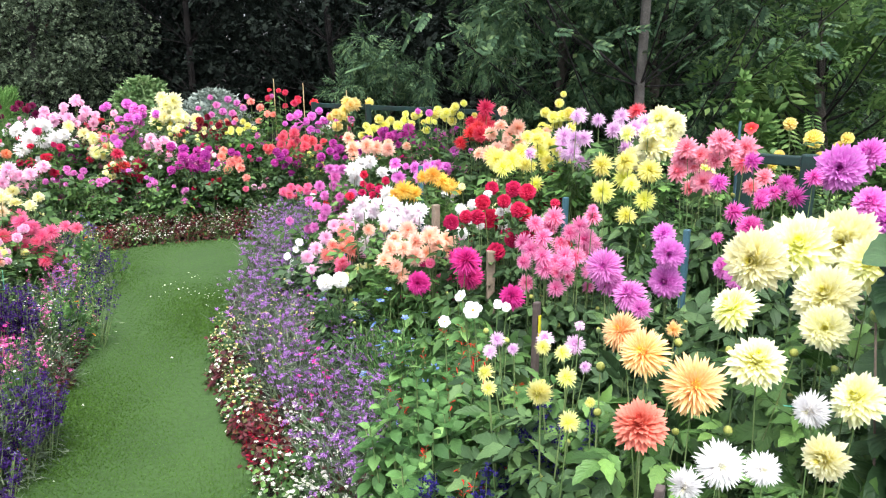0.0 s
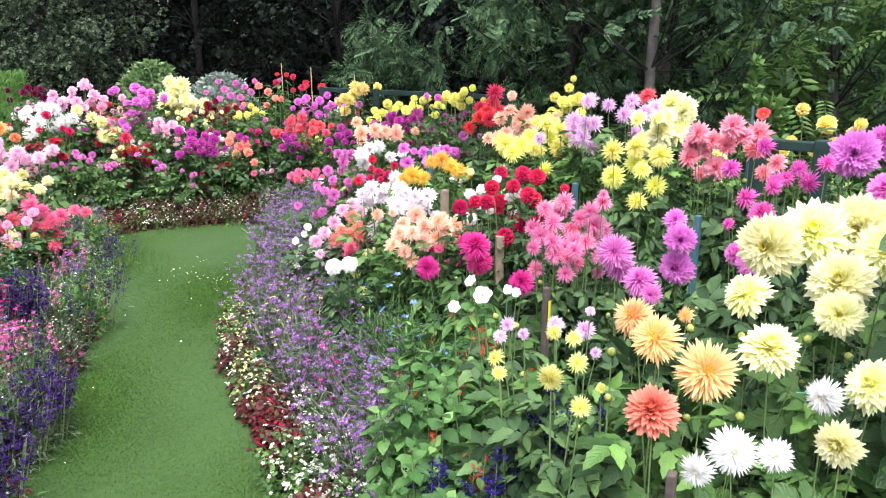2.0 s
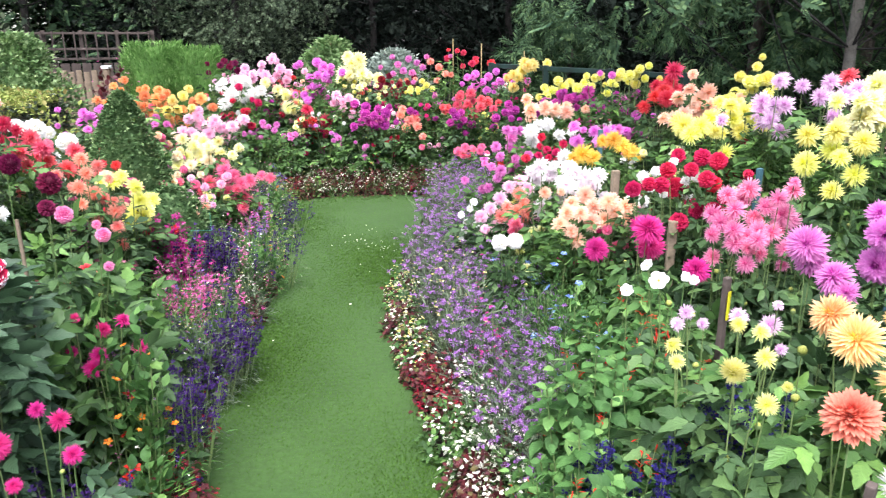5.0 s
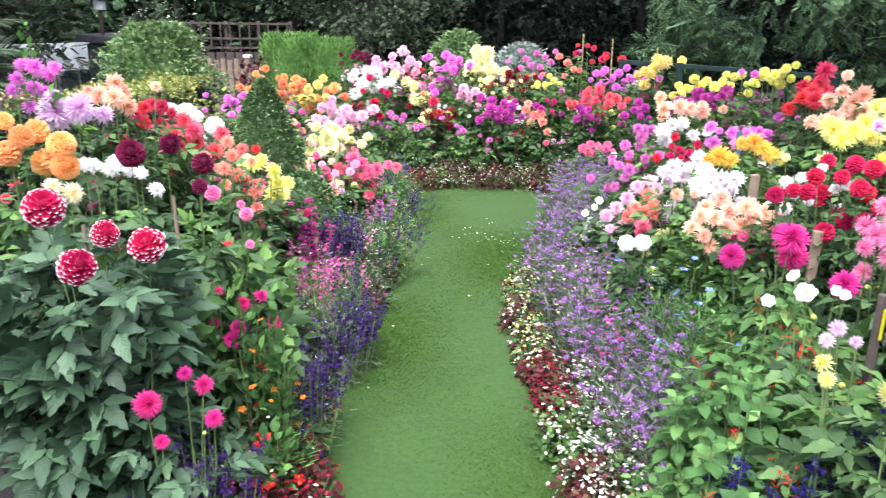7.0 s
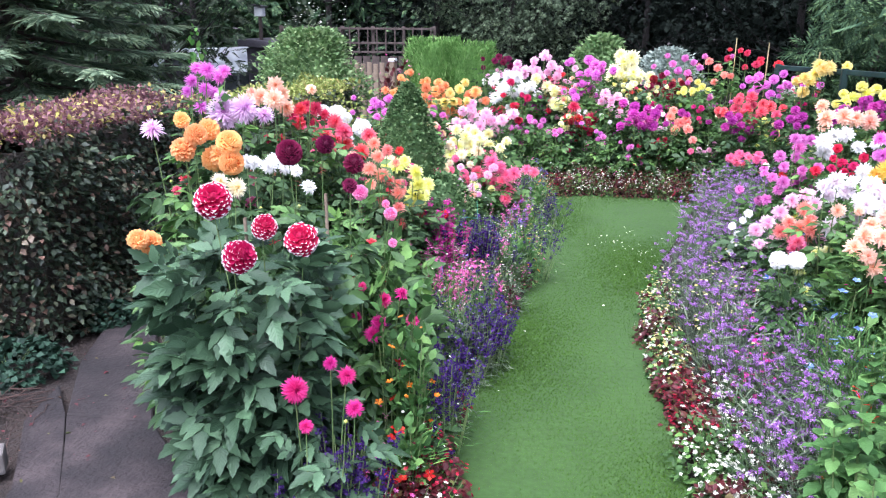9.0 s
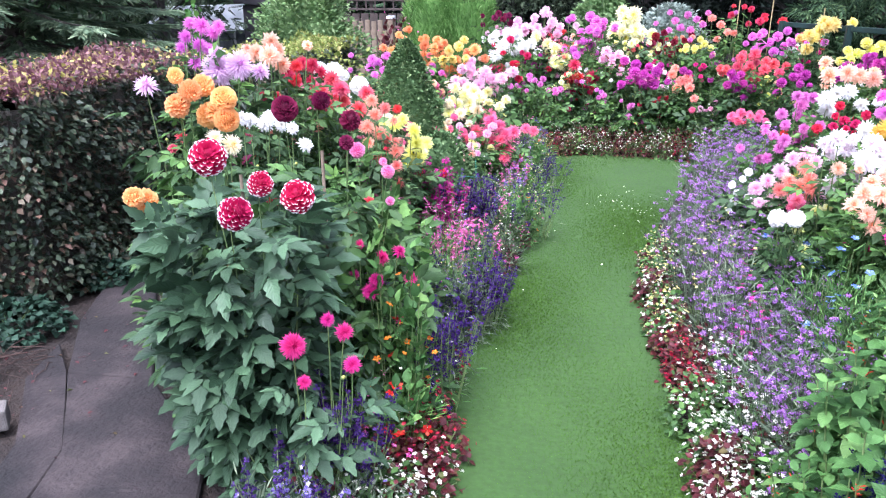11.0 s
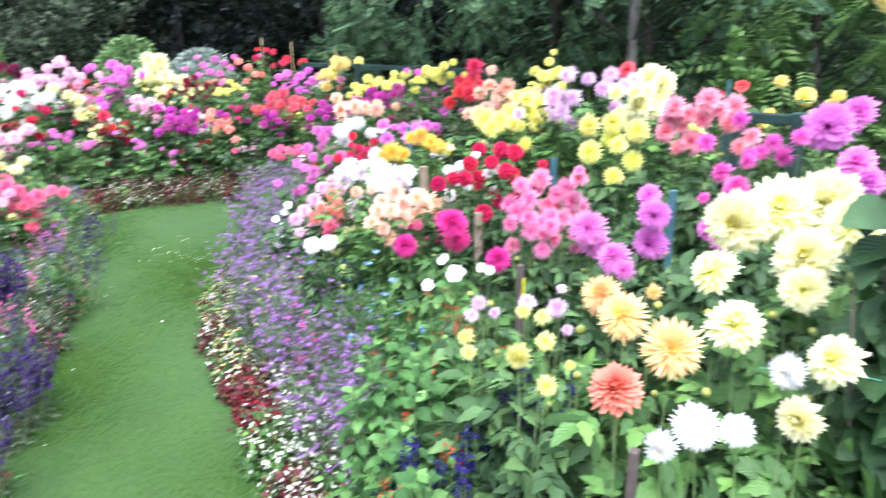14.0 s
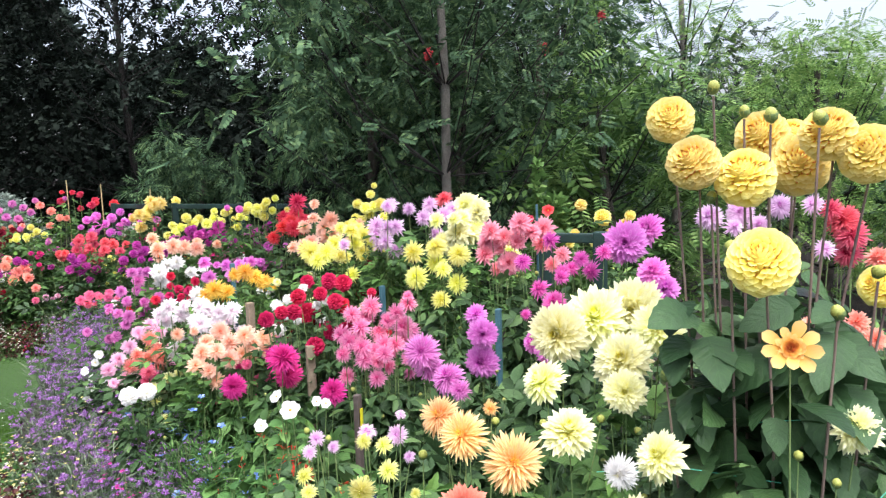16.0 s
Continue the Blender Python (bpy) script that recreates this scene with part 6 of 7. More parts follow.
for k in range(14):
    y = rr.uniform(1.9, 4.0)
    bush("cornflower", "pale blue starry flowers on thin green stems", "flower", "small flowers in the bed", edge(LAWN_RIGHT, y) + rr.uniform(0.5, 0.8), y, 0.1, rr.uniform(0.5, 0.62), LEAF_SALVIA, NARROW_LEAF, 240, 0.05, FLORET["blue"], 5, 0.042, k, FLOWER5)

# low greenery behind the far begonias
for k in range(44):
    x = -1.3 + 0.15 * (k % 22)
    bush("low_greenery", "low green foliage with tiny pale flowers", "plant", "leafy plants in the beds", x, far_edge(min(max(x, -0.9), 1.7)) + (0.55 if k < 22 else 0.85) + rr.uniform(-0.05, 0.08), 0.2, rr.uniform(0.32, 0.46) * (1 if k < 22 else 1.65), LEAF_BOX if k % 3 else LEAF_SALVIA, NARROW_LEAF, 420, 0.06, FLORET[rr.choice(("white", "pink", "cream"))], 16, 0.022, k)

# salvias along the left bed
SAL = "blue salvias along the lawn"
for k in range(62):
    y = 2.4 + 5.0 * (k / 62) ** 1.1
    deep = any(a < y < b for a, b in ((2.4, 2.85), (3.2, 3.75), (4.6, 5.3), (6.0, 6.7)))
    x = edge(LAWN_LEFT, y) - (rr.uniform(-0.05, 0.26) if deep else rr.uniform(0.1, 0.42))
    if not deep and k % 5 < 2:
        continue
    spires("salvia", "violet-blue salvia spires over green stems" if deep else "loose lavender salvia spires over green stems", SAL, x, y, 0.12, rr.uniform(0.2, 0.5), LEAF_SALVIA if k % 2 else LEAF_GREY, FLORET["blueviolet" if deep else rr.choice(("lavender", "lavender", "lavender", "purple", "pink"))], 7, k, 0.02, 0.4, 17, 0.038)
for k in range(66):
    y = 2.3 + 4.9 * rr.random() ** 1.2
    bush("border_plant", "feathery green border plant with tiny pale flowers", "plant", "small flowers in the bed", edge(LAWN_LEFT, y) - rr.uniform(0.05, 0.4), y, 0.13, rr.uniform(0.22, 0.42), rr.choice((LEAF_SALVIA, LEAF_GREY, LEAF_FRESH)), NARROW_LEAF, 420, 0.05, FLORET[rr.choice(("white", "white", "pink", "lavender", "cream"))], 30, 0.014, k, None, 0.05)
for x, y, c, h in ((-0.87, 4.36, "magenta", 0.62), (-0.97, 4.36, "magenta", 0.62), (-0.78, 4.36, "blueviolet", 0.58), (-0.68, 4.42, "blueviolet", 0.55), (-0.8, 4.2, "magenta", 0.5), (-0.8, 3.85, "pink", 0.55), (-0.72, 3.75, "pink", 0.5), (-0.76, 1.95, "blueviolet", 0.52), (-0.72, 2.0, "blueviolet", 0.46), (-0.47, 3.42, "blueviolet", 0.34), (-0.5, 3.55, "blueviolet", 0.36), (-0.54, 3.28, "blueviolet", 0.36), (-0.6, 2.85, "blueviolet", 0.34), (-0.66, 2.72, "blueviolet", 0.4)):
    spires("salvia", "tall salvia with dense flower spires", SAL, x, y, 0.1, h, LEAF_GREY if c == "blueviolet" else LEAF_SALVIA, FLORET[c], 24 if y > 4.3 else 14, 3, 0.03 if y > 4.3 else 0.022, 0.5, 26, 0.038)
for x, y, c, h in ((-0.73, 2.4, "orange", 0.8), (-0.64, 2.42, "orange", 0.76), (-0.645, 2.38, "scarlet", 0.58), (-0.62, 2.25, "scarlet", 0.36), (-0.42, 4.8, "orange", 0.3), (-0.45, 6.4, "orange", 0.4)):
    bush("marigold", "bright small marigold flowers in the border", "flower", "small flowers in the bed", x, y, 0.09, h, LEAF_SALVIA, OVATE_LEAF, 90, 0.045, FLORET[c], 9 if c == "orange" else 6, 0.03 if c == "orange" else 0.05, 2, FLOWER5, 0.7)

# leafy bushes at the front of the dahlia bank
for x, y, rad, h in ((0.72, 1.75, 0.27, 0.8), (0.9, 1.62, 0.24, 0.82), (0.62, 1.5, 0.24, 0.7), (0.85, 2.05, 0.24, 0.76), (1.05, 2.25, 0.26, 0.78)):
    red_salvia(x, y, rad, h, int(x * 100))
for x, y, h in ((0.70, 1.42, 0.84), (0.84, 1.46, 0.92), (0.62, 1.52, 0.76), (0.92, 1.42, 0.86)):
    spires("blue_salvia", "deep indigo salvia spires among green leaves", "leafy salvias", x, y, 0.06, h, LEAF_DEEP, FLORET["navy"], 7, 4, 0.014, 0.17, 64)
for x, y, rad, h in ((1.25, 2.35, 0.25, 0.72), (1.45, 1.65, 0.3, 0.85), (1.1, 1.3, 0.28, 0.85), (1.35, 0.9, 0.3, 0.85), (1.75, 1.35, 0.3, 0.95), (1.7, 2.2, 0.3, 0.85), (1.5, 2.9, 0.3, 0.75), (1.3, 3.6, 0.28, 0.55), (1.15, 4.4, 0.26, 0.45), (2.2, 2.9, 0.32, 1.0), (1.9, 3.6, 0.32, 0.9), (2.6, 2.2, 0.35, 1.05), (2.3, 1.6, 0.35, 1.1), (2.15, 1.25, 0.3, 1.15), (2.35, 0.95, 0.32, 1.15), (2.8, 1.5, 0.36, 1.15), (2.9, 1.1, 0.36, 1.15), (2.0, 0.7, 0.3, 1.1)):
    bush("dahlia_foliage", "dense green dahlia foliage without open flowers", "plant", "leafy plants in the beds", x, y, rad, h, LEAF_DEEP if x > 1.4 else LEAF, COMPOUND_NEAR if x * x + y * y < 3.6 else COMPOUND, 250, 0.13, None, 0, 0, 8, None, 0.05, 0.45)

for x, y, rad, h in ((1.0, 2.75, 0.26, 0.6), (0.98, 3.2, 0.25, 0.55), (0.95, 3.6, 0.22, 0.5), (1.1, 2.95, 0.22, 0.56)):
    bush("cornflower", "feathery green plant with pale blue flowers", "flower", "small flowers in the bed", x, y, rad, h, LEAF_SALVIA, NARROW_LEAF, 1700, 0.05, FLORET["blue"], 8, 0.04, 6, FLOWER5, 0.05)

for x, y, rad, h in ((-1.2, 2.3, 0.18, 0.5), (-1.3, 2.58, 0.2, 0.62), (-1.5, 2.88, 0.2, 0.66), (-0.92, 2.42, 0.15, 0.72), (-0.98, 2.85, 0.22, 0.86), (-1.2, 3.05, 0.24, 0.92), (-1.05, 3.35, 0.22, 0.8), (-0.9, 3.2, 0.2, 0.66)):
    bush("dahlia_foliage", "dense deep green dahlia foliage in the border", "plant", "leafy plants in the beds", x, y, rad, h, LEAF_BLUE if y < 2.4 else LEAF, COMPOUND_NEAR, 150, 0.14, None, 0, 0, 8, None, 0.05, 0.5)


# ---- clipped and tall greenery ----
def cone_bush(name, label, x, y, radius, height, leaf, n, size, taper, seed, rise=0.5, loose=0.04, lump=0.0):
    r = np.random.default_rng(seed)
    root = thing(name, x, y, -0.02, label, "shrub")
    c, a = r.random(n) ** 0.8, r.random(n) * 6.283
    w = radius * taper(c) * (1 + 0.05 * np.sin(a * 5 + c * 9) + lump * np.sin(a * 3 + c * 6) * np.sin(c * 10 - a * 2) + loose * r.normal(size=n))
    pos = np.stack([np.cos(a) * w, np.sin(a) * w, c * height], -1)
    out = np.stack([np.cos(a), np.sin(a), rise + 0 * a], -1) + 0.6 * r.normal(size=(n, 3))
    tagged(part("foliage", build("foliage", [spread(kite(0.6 if rise < 1 else 0.14, 0.2, 0.5), places(pos, out, Z + 0.5 * r.normal(size=(n, 3)), size * r.uniform(0.6, 1.3, n)))], [leaf]), root), kind="stuff")
    h = np.linspace(0, 0.97, 9)
    part("branchwork", build("branchwork", [(*tube(np.stack([0 * h, 0 * h, h * height], -1), radius * taper(h) * 0.82 + 0.002, 10), 0)], [leaf]), root)
    return root


cone_bush("clipped_box_cone", "clipped dark green box cone standing in the border", -1.3, 5.15, 0.30, 1.30, LEAF_BOX, 8000, 0.032, lambda c: (1 - c ** 2.3) ** 0.8 + 0.02, 51)
cone_bush("box_dome", "low clipped green box dome", -1.0, 4.9, 0.26, 0.72, LEAF_BOX, 2600, 0.032, lambda c: np.sqrt(np.maximum(0, 1 - c ** 2.2)) + 0.01, 52)
cone_bush("conifer_hedge", "bright green conifer bush with upright feathery sprays", -2.5, 12.1, 0.44, 1.46, LEAF_CONIFER, 9000, 0.08, lambda c: 1 - 0.22 * c ** 4, 53, 1.6, 0.1, 0.12)
cone_bush("conifer_hedge", "bright green conifer bush with upright feathery sprays", -1.95, 12.1, 0.44, 1.4, LEAF_CONIFER, 9000, 0.08, lambda c: 1 - 0.22 * c ** 4, 54, 1.6, 0.1, 0.12)
cone_bush("laurel", "upright laurel shoots with fresh green leaves", 3.35, 3.3, 0.22, 1.42, LEAF_SUMAC, 1300, 0.065, lambda c: np.maximum(0.15, 1 - c ** 2), 55)
cone_bush("laurel", "upright laurel shoot with fresh green leaves", 3.28, 3.4, 0.08, 1.66, LEAF_SUMAC, 420, 0.065, lambda c: np.maximum(0.05, 1 - c), 56)
cone_bush("round_shrub", "rounded bright green leafy shrub", 0.15, 11.6, 0.38, 1.54, LEAF_APPLE, 2600, 0.09, lambda c: np.sqrt(np.maximum(0, 1 - np.abs(c * 1.2 - 0.2) ** 3)) + 0.02, 57, loose=0.2, lump=0.25)
cone_bush("silver_shrub", "silvery grey-leaved willow-like shrub", 0.98, 10.5, 0.46, 1.4, LEAF_PALE, 4200, 0.065, lambda c: np.sqrt(np.maximum(0, 1 - np.abs(c * 1.2 - 0.2) ** 2.4)) + 0.02, 58, loose=0.2, lump=0.25)
cone_bush("apple_bush", "rounded apple bush with dense pale green leaves", -3.42, 8.9, 0.55, 1.62, LEAF_APPLE, 11000, 0.062, lambda c: np.sqrt(np.maximum(0, 1 - np.abs(c * 1.25 - 0.3) ** 2.2)) + 0.02, 59, loose=0.16, lump=0.3)
bush("sapling", "thin light green sapling", "shrub", "", -4.6, 8.3, 0.16, 1.55, LEAF_FRESH, OVATE_LEAF, 300, 0.08, seed=60)
bush("ivy", "dark green ivy spreading over the ground", "ivy", "", -2.85, 2.95, 0.26, 0.17, LEAF_IVY, kite(0.9, 0.2, 0.5), 900, 0.045, seed=61, hang=0.3)
bush("ivy", "dark green ivy spreading over the ground", "ivy", "", -3.15, 2.72, 0.3, 0.15, LEAF_IVY, kite(0.9, 0.2, 0.5), 900, 0.045, seed=62, hang=0.3)
bush("ivy", "dark green ivy at the foot of the hedge", "ivy", "", -2.74, 3.62, 0.16, 0.17, LEAF_IVY, kite(0.9, 0.2, 0.5), 420, 0.042, seed=67, hang=0.3)


def spruce(x, y, height, radius, seed):
    r = np.random.default_rng(seed)
    root = thing("spruce", x, y, -0.05, "spreading spruce with drooping grey-green needles", "tree", "woodland trees")
    tubes, pl = [(*tube([(0, 0, 0), (0, 0, height * 0.6), (0, 0, height)], [0.12, 0.07, 0.01], 8), 0)], []
    for k in range(125):
        h = 0.08 + 0.9 * k / 125
        length = radius * (1 - h) ** 0.7 * r.uniform(0.8, 1.1) + 0.1
        a = k * 2.4
        d = np.array((np.cos(a), np.sin(a), 0))
        q = np.stack([np.array((0, 0, h * height)) + d * length * s + Z * (-0.25 * length * s + 0.12 * length * s * s) for s in np.linspace(0, 1, 5)])
        tubes.append((*tube(q, (0.03, 0.024, 0.018, 0.012, 0.005), 4), 0))
        n = int(85 * length / radius) + 16
        s = r.random(n) ** 0.7 * 4
        i = np.minimum(s.astype(int), 3)
        pos = q[i] + (q[i + 1] - q[i]) * (s - i)[:, None]
        along = d + np.stack([-d[1] * r.normal(size=n), d[0] * r.normal(size=n), -0.25 + 0.1 * r.normal(size=n)], -1)
        pl.append(places(pos, along, Z + 0.2 * r.normal(size=(n, 3)), 0.32 * r.uniform(0.6, 1.2, n)))
    part("trunk", build("trunk", tubes, [BARK]), root)
    part("crown", build("crown", [spread(SPRIG["spruce"], np.concatenate(pl))], [LEAF_SPRUCE]), root)


spruce(-6.4, 7.6, 5.5, 2.1, 71)


# ---- garden buildings beyond the hedge ----
def shed(x, y, turn):
    root = thing("greenhouse", x, y, 0, "small garden house with a pale grey gabled roof", "shed")
    root.rotation_euler = (0, 0, radians(turn))
    w, l, e, h = 1.35, 1.75, 0.8, 1.2
    for sx in (-1, 1):
        part("side_wall", box_mesh("side_wall", 0.05, l, e, PANEL_GREY), root, place=pose(sx * (w / 2 - 0.03), 0, 0))
        bm = bmesh.new()
        q = [bm.verts.new(c) for c in ((0, -l / 2 - 0.1, h), (0, l / 2 + 0.1, h), (sx * (w / 2 + 0.1), l / 2 + 0.1, e - 0.04), (sx * (w / 2 + 0.1), -l / 2 - 0.1, e - 0.04))]
        face = bm.faces.new(q)
        bmesh.ops.solidify(bm, geom=[face], thickness=0.03)
        me = bpy.data.meshes.new("roof")
        bm.to_mesh(me)
        bm.free()
        me.materials.append(ROOF_PALE)
        part("roof", me, root)
        for k in range(5):
            part("glazing_bar", box_mesh("glazing_bar", 0.03, 0.03, e - 0.04, PANEL_WHITE, 0.003), root, place=pose(sx * (w / 2 + 0.01), -0.9 + 0.45 * k, 0.02))
    for sy in (-1, 1):
        bm = bmesh.new()
        q = [bm.verts.new((cx, 0, cz)) for cx, cz in ((-w / 2, 0), (w / 2, 0), (w / 2, e), (0, h - 0.04), (-w / 2, e))]
        face = bm.faces.new(q)
        bmesh.ops.solidify(bm, geom=[face], thickness=0.05)
        me = bpy.data.meshes.new("gable")
        bm.to_mesh(me)
        bm.free()
        me.materials.append(PANEL_GREY)
        part("gable", me, root, place=pose(0, sy * (l / 2 - 0.03), 0))
        part("window", box_mesh("window", 0.5, 0.03, 0.36, WALL_DARK, 0.004), root, place=pose(0.0, sy * (l / 2 + 0.005), 0.55))
    part("finial", box_mesh("finial", 0.05, 0.05, 0.16, PANEL_WHITE), root, place=pose(0, -l / 2, h - 0.02))


shed(-7.3, 13.85, -20)

hut = thing("garden_hut", -5.55, 13.1, 0, "dark stained timber hut with a low felt roof", "shed")
part("cabin", box_mesh("cabin", 0.75, 1.2, 1.25, WALL_DARK), hut)
part("roof", box_mesh("roof", 1.0, 1.4, 0.12, WALL_DARK, 0.02), hut, place=pose(0, 0, 1.25, 0, 4, 0))
box = thing("bird_box", -5.75, 12.75, 0, "white bird box on a tall thin post", "bird box")
part("post", box_mesh("post", 0.05, 0.05, 1.78, TIMBER_DARK), box)
part("house", box_mesh("house", 0.15, 0.14, 0.16, PANEL_WHITE), box, place=pose(0, 0, 1.78))
part("roof", box_mesh("roof", 0.22, 0.2, 0.03, WALL_DARK), box, place=pose(0, 0, 1.94, 0, 8, 0))


def trellis(x0, y0, x1, y1, height, posts):
    root = thing("trellis_fence", x0, y0, 0, "dark brown timber trellis fence with open rails", "fence")
    d = Vector((x1 - x0, y1 - y0, 0))
    length = d.length
    root.rotation_euler = (0, 0, math.atan2(d.y, d.x))
    for k in range(posts):
        part("post", box_mesh("post", 0.06, 0.06, height, TIMBER_DARK), root, place=pose(length * k / (posts - 1), 0, 0))
    for z in (height - 0.06, height - 0.30, height - 0.45):
        part("rail", box_mesh("rail", length, 0.03, 0.035, TIMBER_DARK), root, place=pose(length / 2, -0.06, z))
    n = int(length / 0.15)
    for k in range(n):
        part("slat", box_mesh("slat", 0.022, 0.02, 0.45, TIMBER_DARK, 0.002), root, place=pose(0.1 + length * k / n, -0.09, height - 0.46))
    n = int(length / 0.15)
    for k in range(n):
        part("board", box_mesh("board", 0.135, 0.02, height - 0.5, TIMBER_DARK, 0.004), root, place=pose(0.07 + length * k / n, -0.05, 0))


trellis(-5.3, 12.6, -2.7, 13.1, 1.63, 6)

gate = thing("picket_fence", -3.75, 11.0, 0, "weathered picket fence with a white-capped post", "fence")
gate.rotation_euler = (0, 0, radians(-6))
for k in range(8):
    part("picket", box_mesh("picket", 0.075, 0.02, 1.1 + 0.02 * (k % 2), TIMBER, 0.005), gate, place=pose(0.1 * k, 0, 0))
for z in (0.35, 0.9):
    part("rail", box_mesh("rail", 0.85, 0.035, 0.07, TIMBER), gate, place=pose(0.37, 0.03, z))
for k, x in enumerate((-0.1, 0.86)):
    post = part("post", box_mesh("post", 0.09, 0.09, 1.14, TIMBER), gate, place=pose(x, 0.02, 0))
    part("cap", box_mesh("cap", 0.11, 0.11, 0.04, PANEL_WHITE), post, "white post cap", place=pose(0, 0, 1.14))
bush("red_shrub", "reddish leaved shrub beside the gate", "shrub", "", -2.75, 10.5, 0.3, 1.12, LEAF_BRONZE, OVATE_LEAF, 500, 0.08, FLORET["pink"], 60, 0.03, 63)
bush("white_shrub", "pale flowering shrub behind the fence", "shrub", "", -5.3, 14.2, 0.8, 1.95, LEAF_SILVER, OVATE_LEAF, 1500, 0.11, FLORET["white"], 300, 0.05, 64)
bush("hedge_shrub", "yellow variegated low shrub behind the dahlias", "shrub", "", -2.45, 7.2, 0.45, 1.02, LEAF_GOLD, OVATE_LEAF, 1500, 0.05, None, 0, 0, 65)
bush("hedge_shrub", "yellow variegated low shrub behind the dahlias", "shrub", "", -3.0, 6.6, 0.5, 1.08, LEAF_GOLD, OVATE_LEAF, 1500, 0.05, None, 0, 0, 66)


# ---- stakes, canes, rail and twine in the beds ----
def stake(name, label, x, y, top, width, thick, material, lean=(0, 0), turn=0):
    root = tagged(new(name, box_mesh(name, width, thick, top + 0.15, material, min(width, thick) * 0.2)), label, "stake", "plant supports")
    root.matrix_basis = pose(x, y, -0.15, lean[0], lean[1], turn)
    return root


stake("blue_stake", "flat blue-green painted stake between dahlias", 1.91, 2.18, 1.10, 0.03, 0.02, STAKE_BLUE, turn=30)
stake("blue_stake", "flat blue-green painted stake between dahlias", 1.98, 3.15, 1.06, 0.03, 0.02, STAKE_BLUE, turn=20)
stake("blue_stake", "blue-green painted stake among flowers", 1.68, 4.4, 1.08, 0.03, 0.02, STAKE_BLUE)
stake("timber_stake", "weathered grey wooden stake in the bed", 1.51, 3.71, 0.96, 0.04, 0.03, TIMBER, turn=15)
stake("timber_stake", "weathered grey wooden stake in the bed", 1.55, 3.1, 0.84, 0.04, 0.03, TIMBER, turn=-10)
post = stake("timber_stake", "dark wooden stake with a yellow plant label", 1.15, 1.95, 0.98, 0.024, 0.018, TIMBER_DARK, turn=30)
part("plant_label", box_mesh("plant_label", 0.012, 0.004, 0.09, PETAL["yellow"], 0.001), post, "yellow plastic plant label", pose(-0.004, -0.0145, 1.0))
stake("timber_stake", "dark wooden stake beside white dahlias", 0.83, 0.95, 0.99, 0.022, 0.016, TIMBER_DARK, turn=40)
for x, y, h in ((1.58, 9.15, 1.55), (1.9, 9.0, 1.5), (2.35, 8.7, 1.42), (2.35, 2.42, 1.47), (-1.2, 2.3, 1.05), (-1.35, 2.42, 1.12), (-0.98, 2.5, 1.1)):
    cane = tagged(new("cane", build("cane", [(*tube([(0, 0, -0.1), (0.005, 0, h * 0.5), (0, 0.004, h)], (0.007, 0.0065, 0.006), 6), 0)], [CANE if y > 3 else TIMBER if x < 0 else STAKE_BLUE])), "thin upright garden cane among dahlias" if y > 3 or x < 0 else "thin blue-green cane among dahlias", "cane", "plant supports")
    cane.location = (x, y, 0)

rail = thing("rail_fence", 2.6, 2.62, 0, "dark green painted post and rail support", "fence")
for x, y in ((0, 0), (0.13, -0.225)):
    part("post", box_mesh("post", 0.06, 0.06, 1.32, RAIL_GREEN), rail, place=pose(x, y, 0, 0, 0, -60))
part("rail", box_mesh("rail", 0.32, 0.04, 0.045, RAIL_GREEN), rail, place=pose(0.065, -0.112, 1.265, 0, 0, -60))
rail = thing("rail_fence", 2.0, 8.9, 0, "dark green painted post and rail support", "fence")
for k in range(4):
    part("post", box_mesh("post", 0.06, 0.06, 1.28, RAIL_GREEN), rail, place=pose(0.45 * k, -0.75 * k, 0))
part("rail", box_mesh("rail", 2.7, 0.04, 0.05, RAIL_GREEN), rail, place=pose(0.68, -1.12, 1.22, 0, 0, -59))


def twine(points):
    me = build("twine", [(*tube(points, [0.0012] * len(points), 4), 0)], [TWINE])
    tagged(new("twine", me), "green garden twine tied between dahlia stems", "twine", "plant supports")


twine([(1.38, 0.98, 1.14), (1.44, 0.86, 1.13), (1.52, 0.72, 1.16)])
twine([(1.22, 1.06, 1.02), (1.34, 0.92, 1.04), (1.44, 0.78, 1.03)])
twine([(1.43, 0.62, 1.03), (1.52, 0.6, 1.08), (1.62, 0.62, 1.12)])
twine([(-0.75, 4.1, 0.62), (-0.68, 4.35, 0.55), (-0.72, 4.6, 0.6)])


# ---- litter ----
r = np.random.default_rng(81)
n = 46
pos = np.stack([0.3 + 0.16 * r.normal(size=n), 5.75 + 0.3 * r.normal(size=n), np.full(n, 0.024)], -1)
pos = np.concatenate([pos, np.array(((-0.4, 3.17, 0.024), (-0.33, 3.9, 0.024), (-0.2, 5.0, 0.024), (0.1, 4.4, 0.024)))])
tagged(new("fallen_petals", build("fallen_petals", [spread(kite(0.7, 0.3), places(pos, r.normal(size=(len(pos), 3)) * np.array((1, 1, 0.1)), Z + 0.3 * r.normal(size=(len(pos), 3)), r.uniform(0.008, 0.018, len(pos))))], [FLORET["white"]])), "pale fallen petals scattered on the grass", "petals", kind="stuff")
n = 120
pos = np.stack([-2.35 + 0.28 * r.normal(size=n), 2.4 + 0.5 * r.normal(size=n), np.full(n, 0.016)], -1)
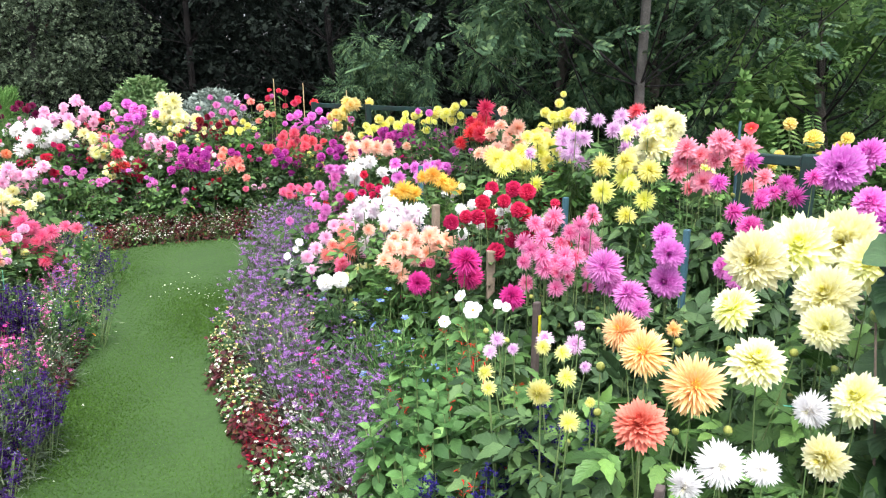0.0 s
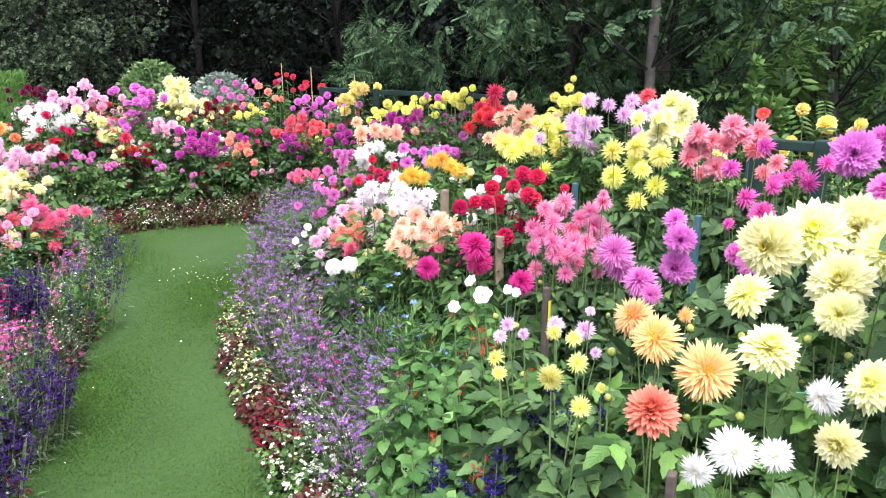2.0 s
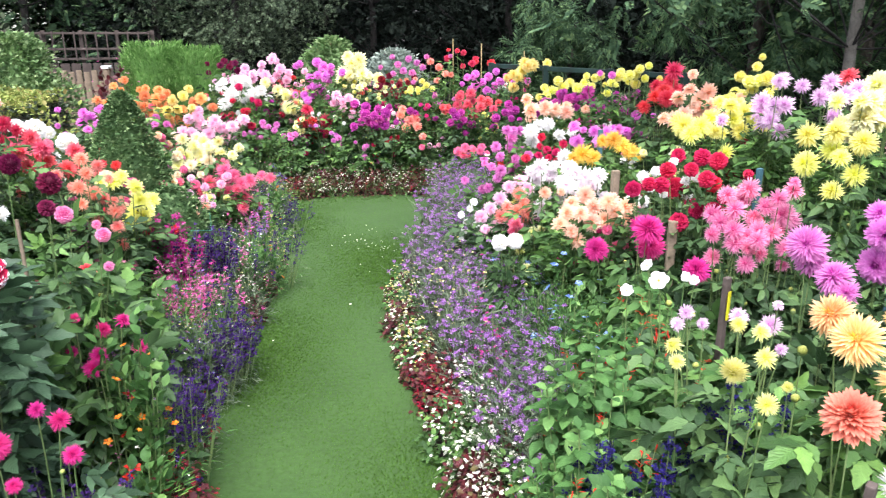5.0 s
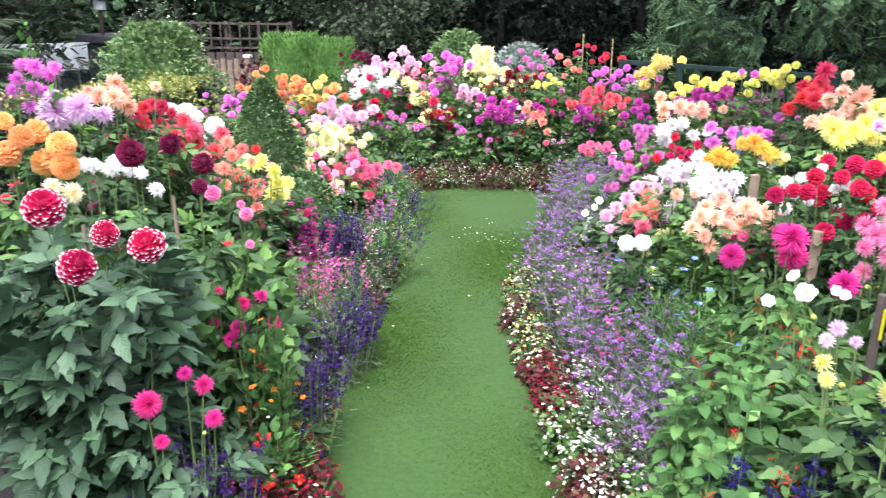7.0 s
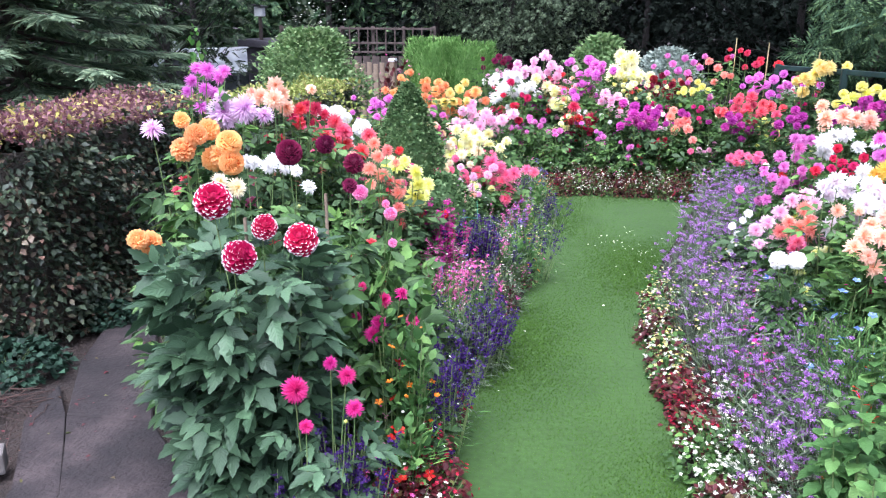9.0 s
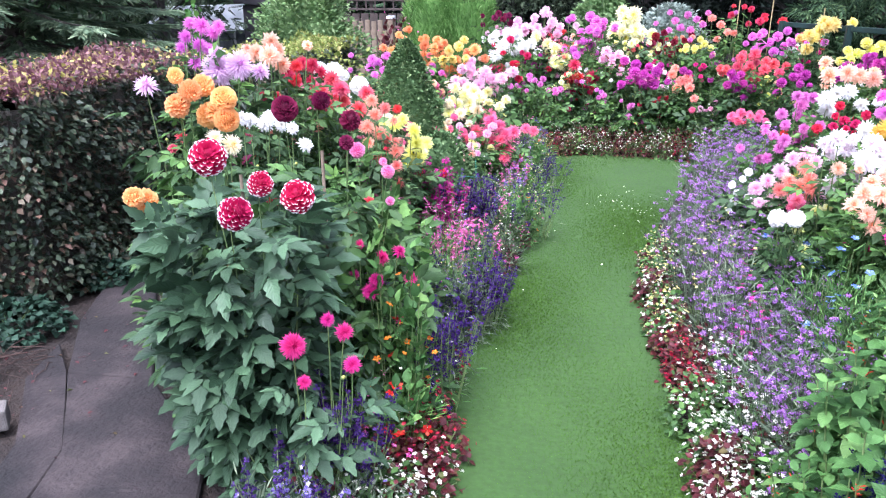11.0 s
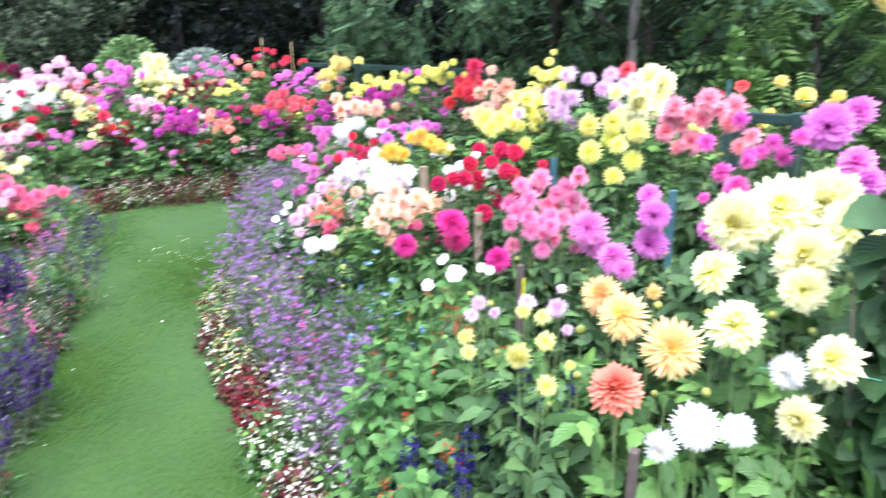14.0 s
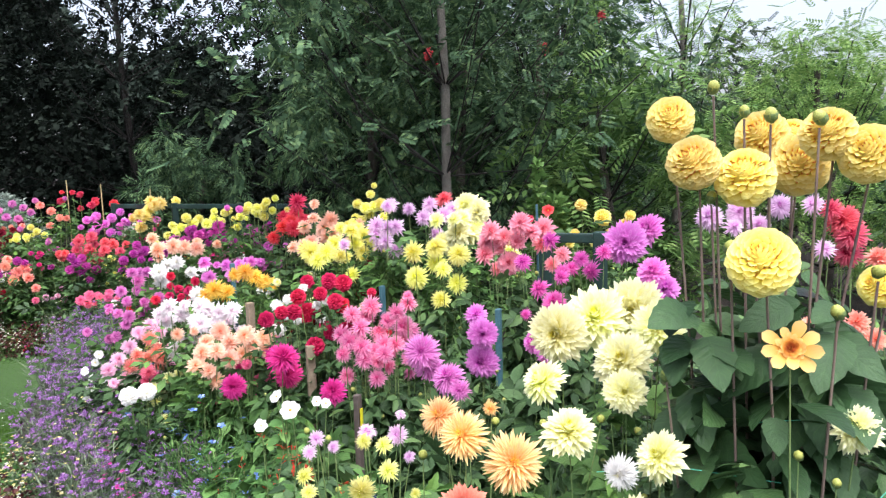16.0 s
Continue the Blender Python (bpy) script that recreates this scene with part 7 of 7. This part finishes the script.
tagged(new("leaf_litter", build("leaf_litter", [spread(kite(0.5, 0.3), places(pos, r.normal(size=(n, 3)) * np.array((1, 1, 0.1)), Z + 0.3 * r.normal(size=(n, 3)), r.uniform(0.01, 0.035, n)))], [LEAF_BRONZE])), "dry brown leaves and twigs lying on the path", "litter", kind="stuff")
r = np.random.default_rng(82)
chunks = []
for k in range(130):  # dead twigs heaped beside the path
    p, d = np.array((-2.65 + 0.12 * r.normal(), 2.56 + 0.12 * r.normal(), 0.012 + 0.03 * r.random())), unit(r.normal(size=3) * np.array((1, 1, 0.12)))
    q = r.uniform(0.025, 0.085)
    chunks.append((*tube([p - d * q, p + r.normal(size=3) * 0.008, p + d * q], (0.0026, 0.0022, 0.001), 4), 0))
tagged(new("twig_heap", build("twig_heap", chunks, [TWIG])), "dry brown twigs lying beside the path", "litter", kind="stuff")
block = tagged(new("stone_block", box_mesh("stone_block", 0.16, 0.1, 0.09, WORN_CONCRETE, 0.01)), "pale concrete block lying beside the path", "block")
block.matrix_basis = pose(-2.3, 2.16, 0.0, 0, 0, 35)


# ---- smaller dahlias that fill the beds ----
WORDS = {"white": "white", "lemon": "pale lemon", "yellow": "bright yellow", "peach": "soft peach", "coral": "coral orange", "coralred": "coral red", "pink": "rose pink",
         "palepink": "pale pink", "orchid": "orchid purple", "orchidp": "orchid pink", "violet": "violet purple", "crimson": "crimson", "red": "scarlet red", "magenta": "magenta", "darkred": "dark red", "salmonp": "salmon pink", "cream": "cream"}


def small_dahlia(x, y, z, colour, kind, count, size, seed):
    q = random.Random(seed)
    dahlia("small " + WORDS[colour], kind, colour, [(x + q.gauss(0, 0.10), y + q.gauss(0, 0.08), z + q.uniform(-0.16, 0.06), size * q.uniform(0.8, 1.15)) for _ in range(count)], leaves=0.5, fill=0)


pick = random.Random(77)
names = list(WORDS)
for k in range(66):  # far bed
    x, y = pick.uniform(-1.3, 2.4), pick.uniform(7.95, 9.4)
    small_dahlia(x, y, pick.uniform(0.36, 0.56) + 0.6 * min(1, (y - 7.9) / 1.2), pick.choice(names + ["white", "palepink", "palepink", "pink", "orchidp"]), pick.choice(("deco", "ball", "deco")), pick.randint(6, 10), 0.066, k)
for k in range(30):  # right bank
    y = pick.uniform(3.4, 7.0)
    u = pick.random()
    x = edge(LAWN_RIGHT, y) + 0.75 + 1.2 * u
    small_dahlia(x, y, 0.55 + 0.5 * u, pick.choice(names), pick.choice(("deco", "ball", "cactus")), pick.randint(5, 9), 0.07, 100 + k)
for k in range(44):  # left border
    y = pick.uniform(3.1, 7.4)
    u = pick.random()
    x = edge(LAWN_LEFT, y) - 0.5 - 0.9 * u
    small_dahlia(x, y, 0.48 + 0.55 * u, pick.choice(("white", "palepink", "pink", "coral", "lemon", "peach", "salmonp", "coralred", "cream", "orchidp", "red")), pick.choice(("deco", "ball", "cactus")), pick.randint(5, 9), 0.07, 200 + k)
